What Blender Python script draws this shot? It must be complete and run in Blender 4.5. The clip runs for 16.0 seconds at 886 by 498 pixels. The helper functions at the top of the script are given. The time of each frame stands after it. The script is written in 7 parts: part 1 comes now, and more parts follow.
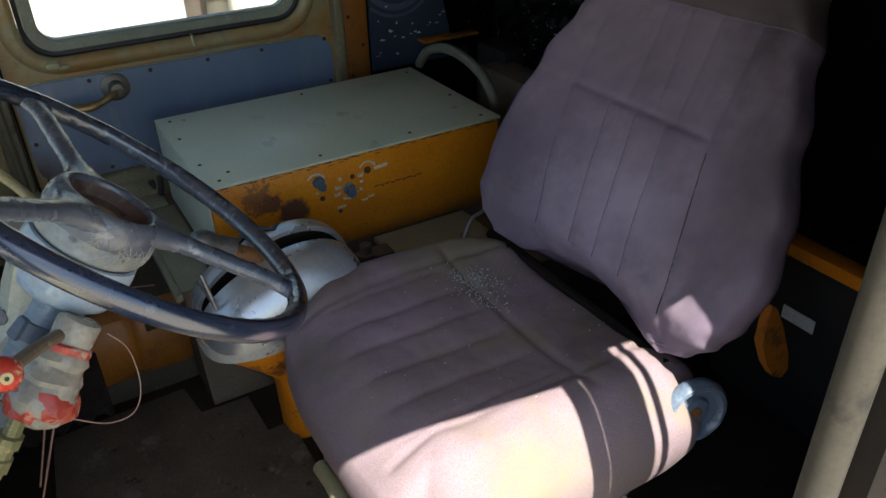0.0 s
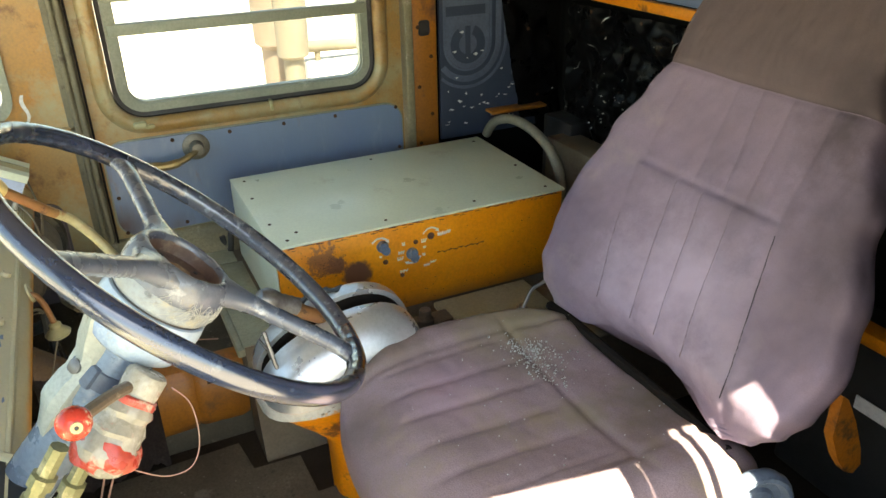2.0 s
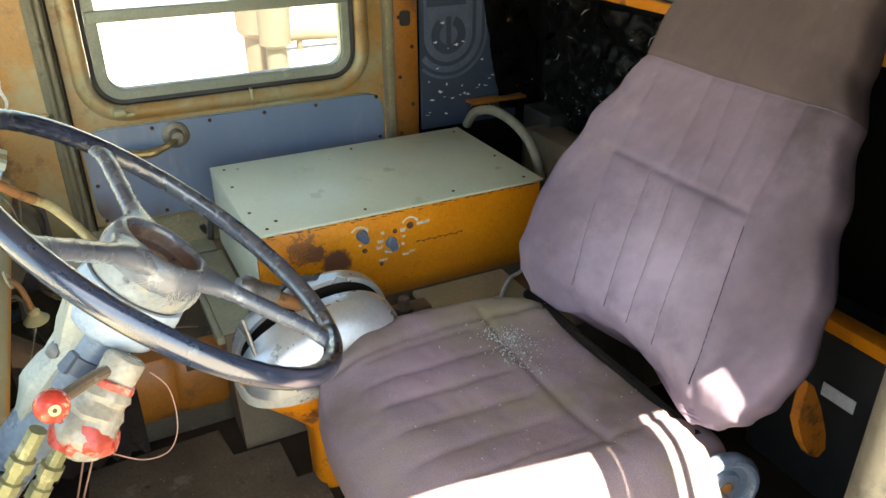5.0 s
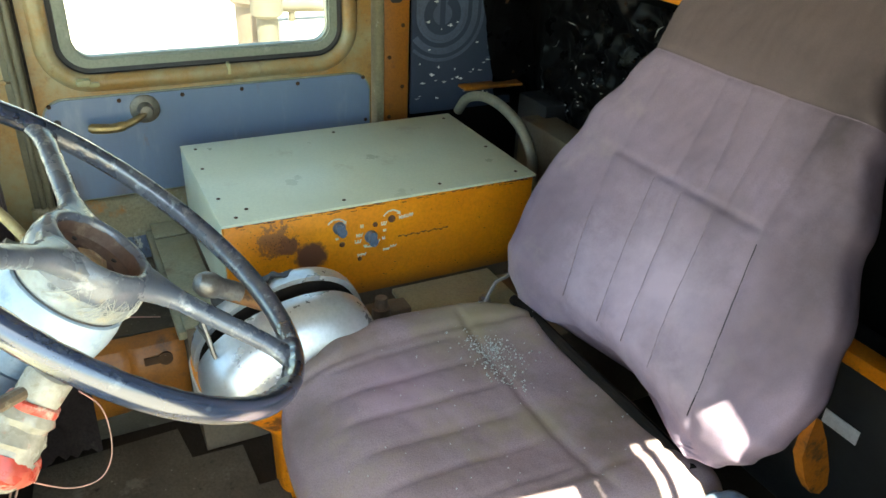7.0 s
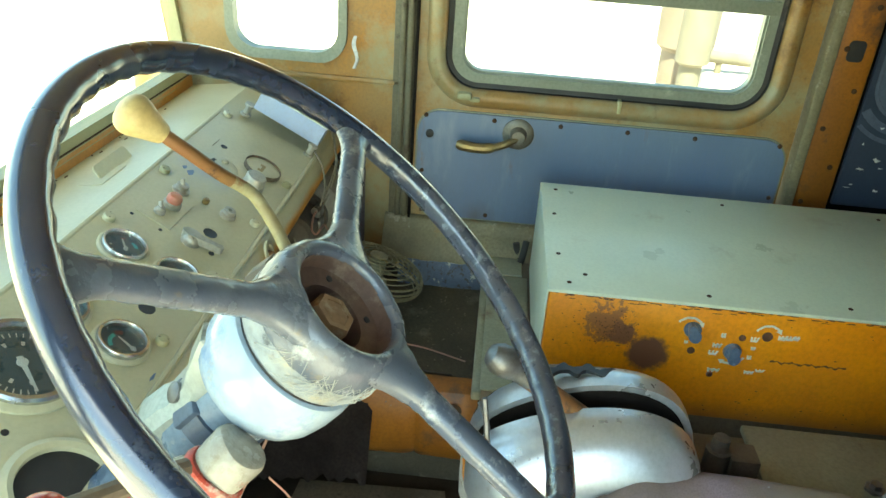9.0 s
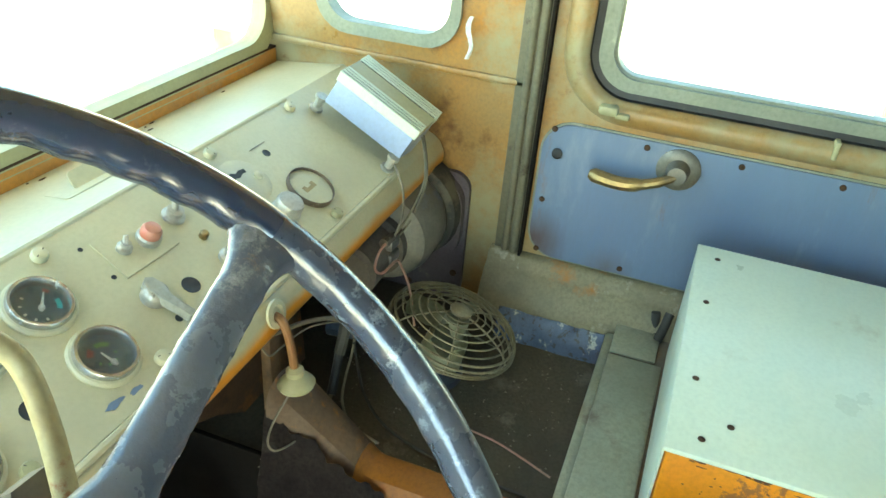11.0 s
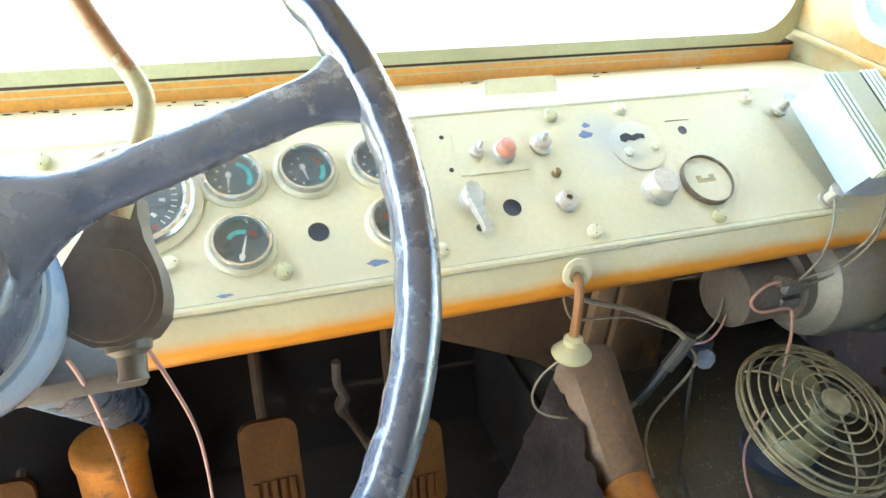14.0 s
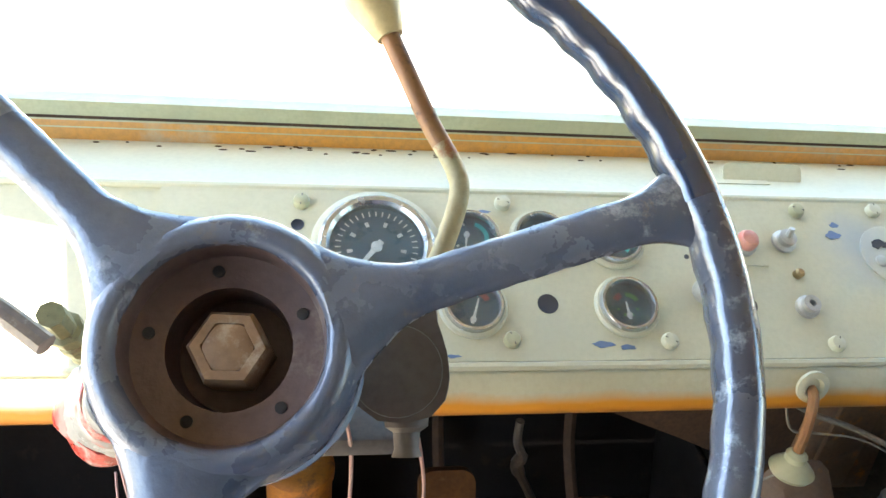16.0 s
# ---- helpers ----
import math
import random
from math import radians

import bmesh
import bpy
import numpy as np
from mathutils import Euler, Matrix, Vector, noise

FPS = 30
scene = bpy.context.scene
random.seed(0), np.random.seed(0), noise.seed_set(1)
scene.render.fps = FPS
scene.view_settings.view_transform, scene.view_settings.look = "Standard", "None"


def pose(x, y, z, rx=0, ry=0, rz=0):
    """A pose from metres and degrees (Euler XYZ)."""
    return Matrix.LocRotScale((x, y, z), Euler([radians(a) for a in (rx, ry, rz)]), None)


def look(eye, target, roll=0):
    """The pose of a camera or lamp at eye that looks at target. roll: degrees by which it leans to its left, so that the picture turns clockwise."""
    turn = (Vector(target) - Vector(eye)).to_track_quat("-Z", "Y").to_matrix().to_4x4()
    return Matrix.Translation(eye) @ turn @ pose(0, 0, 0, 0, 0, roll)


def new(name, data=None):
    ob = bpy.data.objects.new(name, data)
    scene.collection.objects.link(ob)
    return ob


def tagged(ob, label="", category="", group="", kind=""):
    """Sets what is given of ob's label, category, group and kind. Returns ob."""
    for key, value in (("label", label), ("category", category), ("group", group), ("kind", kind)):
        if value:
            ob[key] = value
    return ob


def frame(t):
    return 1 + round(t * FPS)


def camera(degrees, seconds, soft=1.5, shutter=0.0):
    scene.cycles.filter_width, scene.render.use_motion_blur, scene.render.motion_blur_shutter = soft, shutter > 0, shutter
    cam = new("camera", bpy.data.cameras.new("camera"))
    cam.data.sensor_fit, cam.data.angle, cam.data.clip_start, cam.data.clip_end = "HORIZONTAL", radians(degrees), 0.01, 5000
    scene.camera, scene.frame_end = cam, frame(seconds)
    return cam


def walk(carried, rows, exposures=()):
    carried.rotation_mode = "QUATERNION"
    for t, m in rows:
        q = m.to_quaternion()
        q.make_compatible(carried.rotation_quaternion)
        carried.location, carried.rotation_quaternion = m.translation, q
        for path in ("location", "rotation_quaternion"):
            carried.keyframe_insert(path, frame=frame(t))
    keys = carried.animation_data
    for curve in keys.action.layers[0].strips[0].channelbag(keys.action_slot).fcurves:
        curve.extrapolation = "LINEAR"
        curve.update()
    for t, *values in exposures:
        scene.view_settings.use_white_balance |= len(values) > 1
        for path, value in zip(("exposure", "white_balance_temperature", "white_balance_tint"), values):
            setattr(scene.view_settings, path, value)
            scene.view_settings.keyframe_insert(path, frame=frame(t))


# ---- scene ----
cam = camera(60.6, 16.0)
PATH = [
    (0, (0.419, 0.578, 1.567), (1.896, -0.277, 0.524), -1.5),
    (0.5, (0.425, 0.571, 1.565), (1.992, -0.209, 0.598), -3.2),
    (1, (0.428, 0.579, 1.573), (2.034, -0.171, 0.649), -1.8),
    (1.5, (0.421, 0.579, 1.570), (2.035, -0.175, 0.661), -1.6),
    (2, (0.418, 0.581, 1.579), (2.038, -0.177, 0.684), -1.2),
    (2.5, (0.419, 0.585, 1.583), (2.051, -0.165, 0.704), -1.1),
    (3, (0.412, 0.588, 1.584), (2.043, -0.165, 0.705), -0.8),
    (3.5, (0.409, 0.583, 1.582), (2.030, -0.183, 0.695), -0.6),
    (4, (0.407, 0.585, 1.581), (2.018, -0.194, 0.687), -0.5),
    (4.5, (0.402, 0.582, 1.577), (2.004, -0.204, 0.673), -0.5),
    (5, (0.400, 0.580, 1.583), (1.991, -0.213, 0.666), -0.3),
    (7.3, (0.542, 0.521, 1.557), (2.097, -0.277, 0.585), 3.2),
    (7.5, (0.578, 0.520, 1.503), (2.207, -0.173, 0.572), 2.4),
    (8, (0.611, 0.507, 1.504), (2.321, 0.055, 0.570), 1.0),
    (8.5, (0.693, 0.481, 1.500), (2.443, 0.251, 0.565), 3.3),
    (9, (0.745, 0.432, 1.491), (2.519, 0.531, 0.573), 4.2),
    (9.5, (0.828, 0.394, 1.488), (2.562, 0.746, 0.553), 4.0),
    (10, (0.931, 0.377, 1.485), (2.605, 0.886, 0.517), 3.6),
    (10.2, (0.965, 0.381, 1.455), (2.638, 0.906, 0.494), 3.7),
    (12.3, (1.366, 0.370, 1.440), (2.712, 1.128, 0.171), 10.4),
    (12.5, (1.373, 0.364, 1.419), (2.628, 1.274, 0.155), 11.8),
    (13, (1.401, 0.252, 1.367), (2.351, 1.602, 0.237), 6.4),
    (13.5, (1.381, 0.213, 1.383), (2.204, 1.654, 0.268), 3.8),
    (14, (1.324, 0.219, 1.390), (1.988, 1.755, 0.295), 5.0),
    (14.5, (1.299, 0.206, 1.397), (1.820, 1.810, 0.322), 5.0),
    (15, (1.264, 0.221, 1.411), (1.663, 1.866, 0.345), 5.9),
    (15.5, (1.246, 0.245, 1.407), (1.572, 1.920, 0.364), 6.5),
    (16, (1.248, 0.266, 1.414), (1.559, 1.931, 0.351), 6.4),
]
EXPOSURES = [(0.0, 1.32, 6400, 8), (0.5, 2.37, 6750, 14), (1.0, 3.00, 6900, 15), (1.5, 3.08, 6750, 11), (2.0, 3.04, 7900, 4), (3.0, 3.04, 7600, 5), (3.5, 3.05, 7600, 5), (5.0, 3.08, 7600, 6), (7.3, 3.20, 7000, -7), (8.0, 3.24, 7100, -13), (8.5, 3.26, 7100, -15), (9.0, 3.19, 7100, -15), (9.5, 3.15, 7100, -15), (10.0, 3.34, 7100, -15), (12.3, 4.78, 6450, -12), (13.0, 5.18, 6450, 5), (13.5, 5.08, 6450, 5), (14.0, 4.74, 6400, 4), (14.5, 4.50, 6350, 3), (15.0, 4.34, 6350, 3), (15.5, 4.30, 6250, 6), (16.0, 3.90, 6150, 9)]
walk(cam, [(t, look(eye, target, roll)) for t, eye, target, roll in PATH], EXPOSURES)

# ---- world, sun, exposure ----
world = bpy.data.worlds.new("sky")
scene.world = world
world.use_nodes = True
SUN_EL, SUN_AZ = 58.0, 79.0          # degrees; azimuth from +y towards -x
wn = world.node_tree.nodes
sky = wn.new("ShaderNodeTexSky")
sky.sky_type, sky.sun_disc = "NISHITA", False
sky.sun_elevation, sky.sun_rotation = radians(SUN_EL), radians(-SUN_AZ)
wn["Background"].inputs["Strength"].default_value = 0.10
world.node_tree.links.new(sky.outputs[0], wn["Background"].inputs["Color"])
sun_from = Vector((-math.sin(radians(SUN_AZ)) * math.cos(radians(SUN_EL)), math.cos(radians(SUN_AZ)) * math.cos(radians(SUN_EL)), math.sin(radians(SUN_EL))))
sun = new("sun", bpy.data.lights.new("sun", "SUN"))
sun.data.energy, sun.data.angle, sun.data.color = 5.0, radians(0.5), (1.0, 0.95, 0.86)
sun.matrix_world = look(sun_from * 20, (0, 0, 0))


# ---- materials ----
def material(name, base, other=None, scale=12.0, rough=0.6, metal=0.0, bump=0.15, wear=None, wear_at=0.62, wear_scale=9.0, grain=180.0, soft=0.08, stretch=(1, 1, 1), wear2=None, wear2_at=0.7, spec=0.5, speck=0.72, stains=(), coats=(), smudges_and_shade=()):
    """Two scales of colour, worn patches with their own outline, and fine relief."""
    m = bpy.data.materials.new(name)
    m.use_nodes = True
    nt = m.node_tree
    nd, ln = nt.nodes, nt.links
    bsdf = nd["Principled BSDF"]
    co = nd.new("ShaderNodeTexCoord")
    mp = nd.new("ShaderNodeMapping")
    mp.inputs["Scale"].default_value = stretch
    ln.new(co.outputs["Object"], mp.inputs["Vector"])

    def noise_of(s, detail=5.0, roughness=0.6):
        n = nd.new("ShaderNodeTexNoise")
        n.inputs["Scale"].default_value, n.inputs["Detail"].default_value, n.inputs["Roughness"].default_value = s, detail, roughness
        ln.new(mp.outputs[0], n.inputs["Vector"])
        return n.outputs["Fac"]

    def ramp(src, a, b):
        r = nd.new("ShaderNodeMapRange")
        r.inputs["From Min"].default_value, r.inputs["From Max"].default_value = a, b
        ln.new(src, r.inputs["Value"])
        return r.outputs[0]

    def mixed(fac, a, b):
        x = nd.new("ShaderNodeMix")
        x.data_type = "RGBA"
        ln.new(fac, x.inputs[0])
        for sock, v in ((x.inputs[6], a), (x.inputs[7], b)):
            if isinstance(v, tuple):
                sock.default_value = (*v, 1)
            else:
                ln.new(v, sock)
        return x.outputs[2]

    other = other or tuple(c * 0.7 for c in base)
    col = mixed(ramp(noise_of(scale), 0.35, 0.68), base, other)
    fine = noise_of(grain, 3.0)
    col = mixed(ramp(fine, 0.40, 1.0), col, tuple(c * speck for c in other))
    rough_src = ramp(noise_of(scale * 2.3), 0.2, 0.8)
    rr = nd.new("ShaderNodeMapRange")
    rr.inputs["To Min"].default_value, rr.inputs["To Max"].default_value = max(0.03, rough - 0.12), min(1.0, rough + 0.12)
    ln.new(rough_src, rr.inputs["Value"])
    ln.new(rr.outputs[0], bsdf.inputs["Roughness"])
    bsdf.inputs["Metallic"].default_value = metal
    bsdf.inputs["Specular IOR Level"].default_value = spec
    for patch, at, ws in ((wear, wear_at, wear_scale), (wear2, wear2_at, wear_scale * 2.7)):
        if patch:
            col = mixed(ramp(noise_of(ws, 8.0, 0.7), at, at + soft), col, patch)
    for level, fade, tint, ragged in coats:
        sep = nd.new("ShaderNodeSeparateXYZ")
        ln.new(co.outputs["Object"], sep.inputs[0])
        line = nd.new("ShaderNodeMath")
        line.operation = "MULTIPLY_ADD"
        ln.new(noise_of(9, 7.0, 0.65), line.inputs[0])
        line.inputs[1].default_value = ragged
        ln.new(sep.outputs["Z"], line.inputs[2])
        col = mixed(ramp(line.outputs[0], level + ragged * 0.5 + fade, level + ragged * 0.5 - fade), col, tint)
    for at, radius, tint, ragged in stains:
        far = nd.new("ShaderNodeVectorMath")
        far.operation = "DISTANCE"
        ln.new(co.outputs["Object"], far.inputs[0])
        far.inputs[1].default_value = at
        edge = nd.new("ShaderNodeMath")
        edge.operation = "MULTIPLY_ADD"
        ln.new(noise_of(70, 8.0, 0.75), edge.inputs[0])
        edge.inputs[1].default_value = -ragged
        ln.new(far.outputs["Value"], edge.inputs[2])
        mask = ramp(edge.outputs[0], radius - ragged * 0.5, radius - ragged * 0.5 - 0.010)
        col = mixed(mask, col, tint)
    # Soft-edged spots: stains, and on the backrest painted light and shade too.
    for at, radius, tint, most in smudges_and_shade:
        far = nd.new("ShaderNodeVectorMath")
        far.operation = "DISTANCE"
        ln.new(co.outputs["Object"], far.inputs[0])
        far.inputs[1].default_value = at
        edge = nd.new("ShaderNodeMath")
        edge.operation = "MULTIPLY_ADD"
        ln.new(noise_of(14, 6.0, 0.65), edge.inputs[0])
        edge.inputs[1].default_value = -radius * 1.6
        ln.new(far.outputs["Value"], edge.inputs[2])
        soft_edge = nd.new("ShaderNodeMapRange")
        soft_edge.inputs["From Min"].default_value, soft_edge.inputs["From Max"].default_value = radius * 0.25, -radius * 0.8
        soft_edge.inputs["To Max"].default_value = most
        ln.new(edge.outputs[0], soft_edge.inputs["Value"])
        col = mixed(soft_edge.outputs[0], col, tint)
    ln.new(col, bsdf.inputs["Base Color"])
    if bump:
        b = nd.new("ShaderNodeBump")
        b.inputs["Strength"].default_value, b.inputs["Distance"].default_value = bump, 0.002
        ln.new(fine, b.inputs["Height"])
        ln.new(b.outputs[0], bsdf.inputs["Normal"])
    return m


RUST = (0.09, 0.045, 0.025)
ORANGE = material("orange_paint", (0.90, 0.33, 0.010), (0.74, 0.23, 0.012), 5, 0.36, wear=(0.16, 0.06, 0.02), wear_at=0.62, wear_scale=6, wear2=(0.36, 0.26, 0.13), wear2_at=0.68, soft=0.05)
BOXPAINT = material("orange_box_paint", (0.94, 0.36, 0.010), (0.80, 0.26, 0.012), 5, 0.36, wear=(0.50, 0.18, 0.03), wear_at=0.60, wear_scale=7, soft=0.14, wear2=(0.20, 0.09, 0.035), wear2_at=0.68, coats=((0.775, 0.018, (0.40, 0.155, 0.03), 0.05),),
                    stains=(((1.692, 0.240, 0.904), 0.034, (0.34, 0.125, 0.035), 0.16), ((1.692, 0.214, 0.893), 0.022, (0.22, 0.085, 0.038), 0.08), ((1.692, 0.173, 0.862), 0.034, (0.165, 0.070, 0.038), 0.03)))
FLAKE = material("brown_rust_flakes", (0.17, 0.075, 0.032), (0.11, 0.05, 0.028), 60, 0.8)
DOORPAINT = material("door_orange_over_beige", (0.43, 0.195, 0.034), (0.30, 0.195, 0.075), 4, 0.36, wear=(0.33, 0.29, 0.165), wear_at=0.47, wear_scale=3.2, soft=0.12, wear2=(0.15, 0.070, 0.025), wear2_at=0.56)
BEIGE = material("beige_paint", (0.585, 0.54, 0.345), (0.545, 0.50, 0.315), 5, 0.40, wear=(0.44, 0.385, 0.24), wear_at=0.66, wear_scale=9, bump=0.06, speck=0.90, soft=0.15, smudges_and_shade=(((1.790, 0.862, 1.042), 0.055, (0.36, 0.385, 0.37), 0.75), ((1.700, 0.800, 1.006), 0.035, (0.46, 0.41, 0.26), 0.6), ((1.955, 0.790, 1.000), 0.060, (0.47, 0.42, 0.26), 0.7), ((1.600, 0.815, 1.015), 0.035, (0.47, 0.42, 0.27), 0.6), ((1.45, 0.775, 0.995), 0.06, (0.47, 0.43, 0.28), 0.6)))
LIPLOW = material("worn_orange_lip", (0.66, 0.27, 0.03), (0.50, 0.24, 0.06), 7, 0.4, wear=(0.44, 0.36, 0.22), wear_at=0.56, wear_scale=6, soft=0.15, wear2=(0.12, 0.06, 0.03), wear2_at=0.68)
LIPMIX = material("beige_lip_over_orange", (0.57, 0.52, 0.32), (0.52, 0.45, 0.26), 7, 0.38, bump=0.05, speck=0.93, coats=((0.9600, 0.006, (0.66, 0.27, 0.025), 0.022), (0.9430, 0.006, (0.38, 0.14, 0.025), 0.022)), wear=(0.16, 0.07, 0.03), wear_at=0.70, wear_scale=14)
CREAM = material("cream_rubber", (0.46, 0.43, 0.235), (0.38, 0.35, 0.19), 8, 0.5, bump=0.06, speck=0.90, wear=(0.24, 0.21, 0.12), wear_at=0.64)
BLUE = material("blue_grey_panel", (0.128, 0.184, 0.300), (0.165, 0.222, 0.315), 6, 0.36, bump=0.06, speck=0.88, wear=(0.26, 0.315, 0.385), wear_at=0.56, wear_scale=6, soft=0.18, wear2=(0.22, 0.12, 0.06), wear2_at=0.64, stretch=(1, 1, 0.3), smudges_and_shade=(((2.19, 0.575, 0.850), 0.060, (0.085, 0.045, 0.028), 0.85), ((2.19, 0.45, 0.83), 0.040, (0.12, 0.085, 0.06), 0.6)))
LID = material("grey_green_lid", (0.70, 0.74, 0.56), (0.62, 0.66, 0.49), 4, 0.34, wear=(0.46, 0.43, 0.28), wear_at=0.60, bump=0.05, speck=0.92, soft=0.2)
SILVER = material("silver_paint", (0.60, 0.62, 0.63), (0.50, 0.53, 0.53), 4, 0.30, 0.65, bump=0.03, speck=0.90, wear=(0.36, 0.34, 0.26), wear_at=0.62, wear_scale=7, soft=0.15, coats=((0.800, 0.006, (0.62, 0.30, 0.05), 0.03),))
CHROME = material("dull_plated_metal", (0.52, 0.49, 0.40), (0.42, 0.39, 0.31), 30, 0.36, 0.35, bump=0.04, wear=(0.30, 0.25, 0.17), wear_at=0.62)
STEEL = material("bare_steel", (0.27, 0.27, 0.27), (0.17, 0.16, 0.15), 25, 0.45, 0.7, wear=RUST, wear_at=0.63, wear_scale=25)
BRASS = material("tarnished_brass", (0.42, 0.31, 0.13), (0.28, 0.2, 0.1), 30, 0.4, 0.8, wear=(0.2, 0.16, 0.1), wear_at=0.6)
PIPE = material("green_tarnished_brass", (0.25, 0.235, 0.115), (0.15, 0.15, 0.075), 26, 0.42, 0.4, wear=(0.36, 0.32, 0.19), wear_at=0.58, wear_scale=30, wear2=(0.07, 0.06, 0.035), wear2_at=0.60)
COLTUBE = material("dirty_blue_column_paint", (0.20, 0.27, 0.35), (0.14, 0.18, 0.24), 8, 0.28, wear=(0.34, 0.36, 0.35), wear_at=0.58, wear_scale=12, wear2=(0.09, 0.08, 0.06), wear2_at=0.62)
CLOTH = material("grimy_insulation_cloth", (0.070, 0.054, 0.048), (0.038, 0.029, 0.027), 14, 0.95, bump=0.4, wear=(0.105, 0.088, 0.080), wear_at=0.60, spec=0.1)
BEZEL = material("worn_chrome_bezel", (0.62, 0.62, 0.60), (0.50, 0.50, 0.47), 40, 0.22, 0.9, bump=0.03, wear=(0.30, 0.25, 0.18), wear_at=0.66, wear_scale=40)
WHEELBLACK = material("worn_black_bakelite", (0.018, 0.028, 0.058), (0.030, 0.042, 0.076), 6, 0.26, bump=0.05, wear=(0.10, 0.12, 0.15), wear_at=0.62, wear_scale=40, soft=0.15, spec=0.6)
WHEELWORN = material("worn_dark_wheel_casting", (0.082, 0.102, 0.148), (0.150, 0.165, 0.195), 11, 0.26, bump=0.20, grain=260, wear=(0.46, 0.49, 0.50), wear_at=0.56, wear_scale=17, soft=0.12, wear2=(0.20, 0.17, 0.13), wear2_at=0.60, spec=0.85)
SKIRT = material("dusty_pale_hub_skirt", (0.33, 0.375, 0.41), (0.25, 0.27, 0.27), 14, 0.35, wear=(0.38, 0.34, 0.24), wear_at=0.54, wear_scale=22, soft=0.10, wear2=(0.07, 0.08, 0.10), wear2_at=0.58)
PALEBLUE = material("pale_blue_enamel", (0.33, 0.44, 0.57), (0.46, 0.54, 0.60), 7, 0.16, bump=0.03, wear=(0.17, 0.27, 0.46), wear_at=0.515, wear_scale=9, soft=0.14, wear2=(0.38, 0.35, 0.27), wear2_at=0.63)
# Pale lower patches paint door light; the dark far-edge one paints shade.
FABRIC = material("mauve_seat_cloth", (0.264, 0.202, 0.268), (0.205, 0.158, 0.202), 5, 0.95, bump=0.25, grain=800, wear=(0.30, 0.25, 0.255), wear_at=0.57, wear_scale=4, soft=0.2, spec=0.1, speck=0.76, smudges_and_shade=(((1.15, -0.14, 1.03), 0.17, (0.45, 0.365, 0.47), 0.8), ((1.27, -0.10, 0.99), 0.10, (0.42, 0.345, 0.44), 0.6), ((1.02, -0.09, 0.97), 0.07, (0.40, 0.32, 0.37), 0.5), ((1.040, -0.285, 1.270), 0.085, (0.07, 0.055, 0.06), 0.8), ((0.975, -0.225, 1.175), 0.100, (0.09, 0.07, 0.078), 0.7), ((0.940, -0.165, 1.085), 0.090, (0.11, 0.085, 0.095), 0.6), ((1.324, -0.19, 1.152), 0.022, (0.06, 0.05, 0.052), 0.85), ((1.13, -0.215, 1.140), 0.05, (0.15, 0.115, 0.135), 0.6), ((1.44, -0.13, 1.05), 0.090, (0.140, 0.108, 0.150), 0.65), ((0.985, -0.15, 1.03), 0.080, (0.170, 0.130, 0.150), 0.5), ((1.24, -0.25, 1.22), 0.08, (0.19, 0.145, 0.175), 0.5)))
FABRIC_HEAD = material("grey_brown_headrest_cloth", (0.132, 0.100, 0.105), (0.108, 0.082, 0.085), 5, 0.9, bump=0.18, grain=800, wear=(0.155, 0.122, 0.122), wear_at=0.57, wear_scale=5, soft=0.25, spec=0.12, speck=0.85, smudges_and_shade=(((1.040, -0.285, 1.270), 0.085, (0.05, 0.04, 0.043), 0.8),))
SEAMMAUVE = material("mauve_seam_fold", (0.225, 0.172, 0.215), rough=0.95)
FABRIC_DUSTY = material("dusty_mauve_seat_cloth", (0.345, 0.258, 0.285), (0.275, 0.208, 0.212), 7, 0.95, bump=0.30, grain=500, wear=(0.305, 0.250, 0.170), wear_at=0.52, wear_scale=4, soft=0.2, spec=0.1, wear2=(0.46, 0.38, 0.33), wear2_at=0.66, speck=0.62, smudges_and_shade=(((1.38, 0.00, 0.87), 0.14, (0.26, 0.22, 0.14), 0.85), ((1.10, -0.12, 0.86), 0.12, (0.150, 0.120, 0.075), 0.85), ((1.42, 0.22, 0.86), 0.10, (0.23, 0.185, 0.125), 0.7), ((1.28, 0.17, 0.86), 0.10, (0.44, 0.30, 0.385), 0.6), ((1.30, 0.31, 0.84), 0.06, (0.16, 0.12, 0.10), 0.6), ((1.14, 0.02, 0.86), 0.06, (0.23, 0.195, 0.125), 0.6)))
SEAM = material("dark_seam_thread", (0.05, 0.04, 0.05), rough=0.9)
BLACK = material("black_plastic", (0.018, 0.018, 0.02), (0.03, 0.03, 0.03), 10, 0.5, wear=(0.08, 0.07, 0.06), wear_at=0.64)
RUBBER = material("dusty_black_rubber", (0.035, 0.034, 0.03), (0.06, 0.055, 0.045), 12, 0.75, wear=(0.14, 0.12, 0.08), wear_at=0.6)
DARKWALL = material("near_black_wall", (0.0032, 0.0032, 0.0034), (0.006, 0.0055, 0.005), 4, 0.85, wear=(0.014, 0.013, 0.012), wear_at=0.70, spec=0.06)
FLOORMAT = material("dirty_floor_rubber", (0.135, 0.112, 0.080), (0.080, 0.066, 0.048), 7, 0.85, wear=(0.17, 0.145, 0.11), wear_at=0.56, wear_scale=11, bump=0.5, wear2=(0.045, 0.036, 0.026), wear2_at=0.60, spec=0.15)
GRIME = material("grimy_metal", (0.135, 0.112, 0.085), (0.080, 0.064, 0.052), 9, 0.7, wear=(0.20, 0.17, 0.125), wear_at=0.6)
CREAMKNOB = material("cream_plastic", (0.62, 0.50, 0.24), (0.55, 0.40, 0.16), 20, 0.4)
RED = material("faded_red_tape", (0.55, 0.05, 0.03), (0.40, 0.06, 0.04), 16, 0.3, wear=(0.50, 0.40, 0.31), wear_at=0.53, wear_scale=22, soft=0.08)
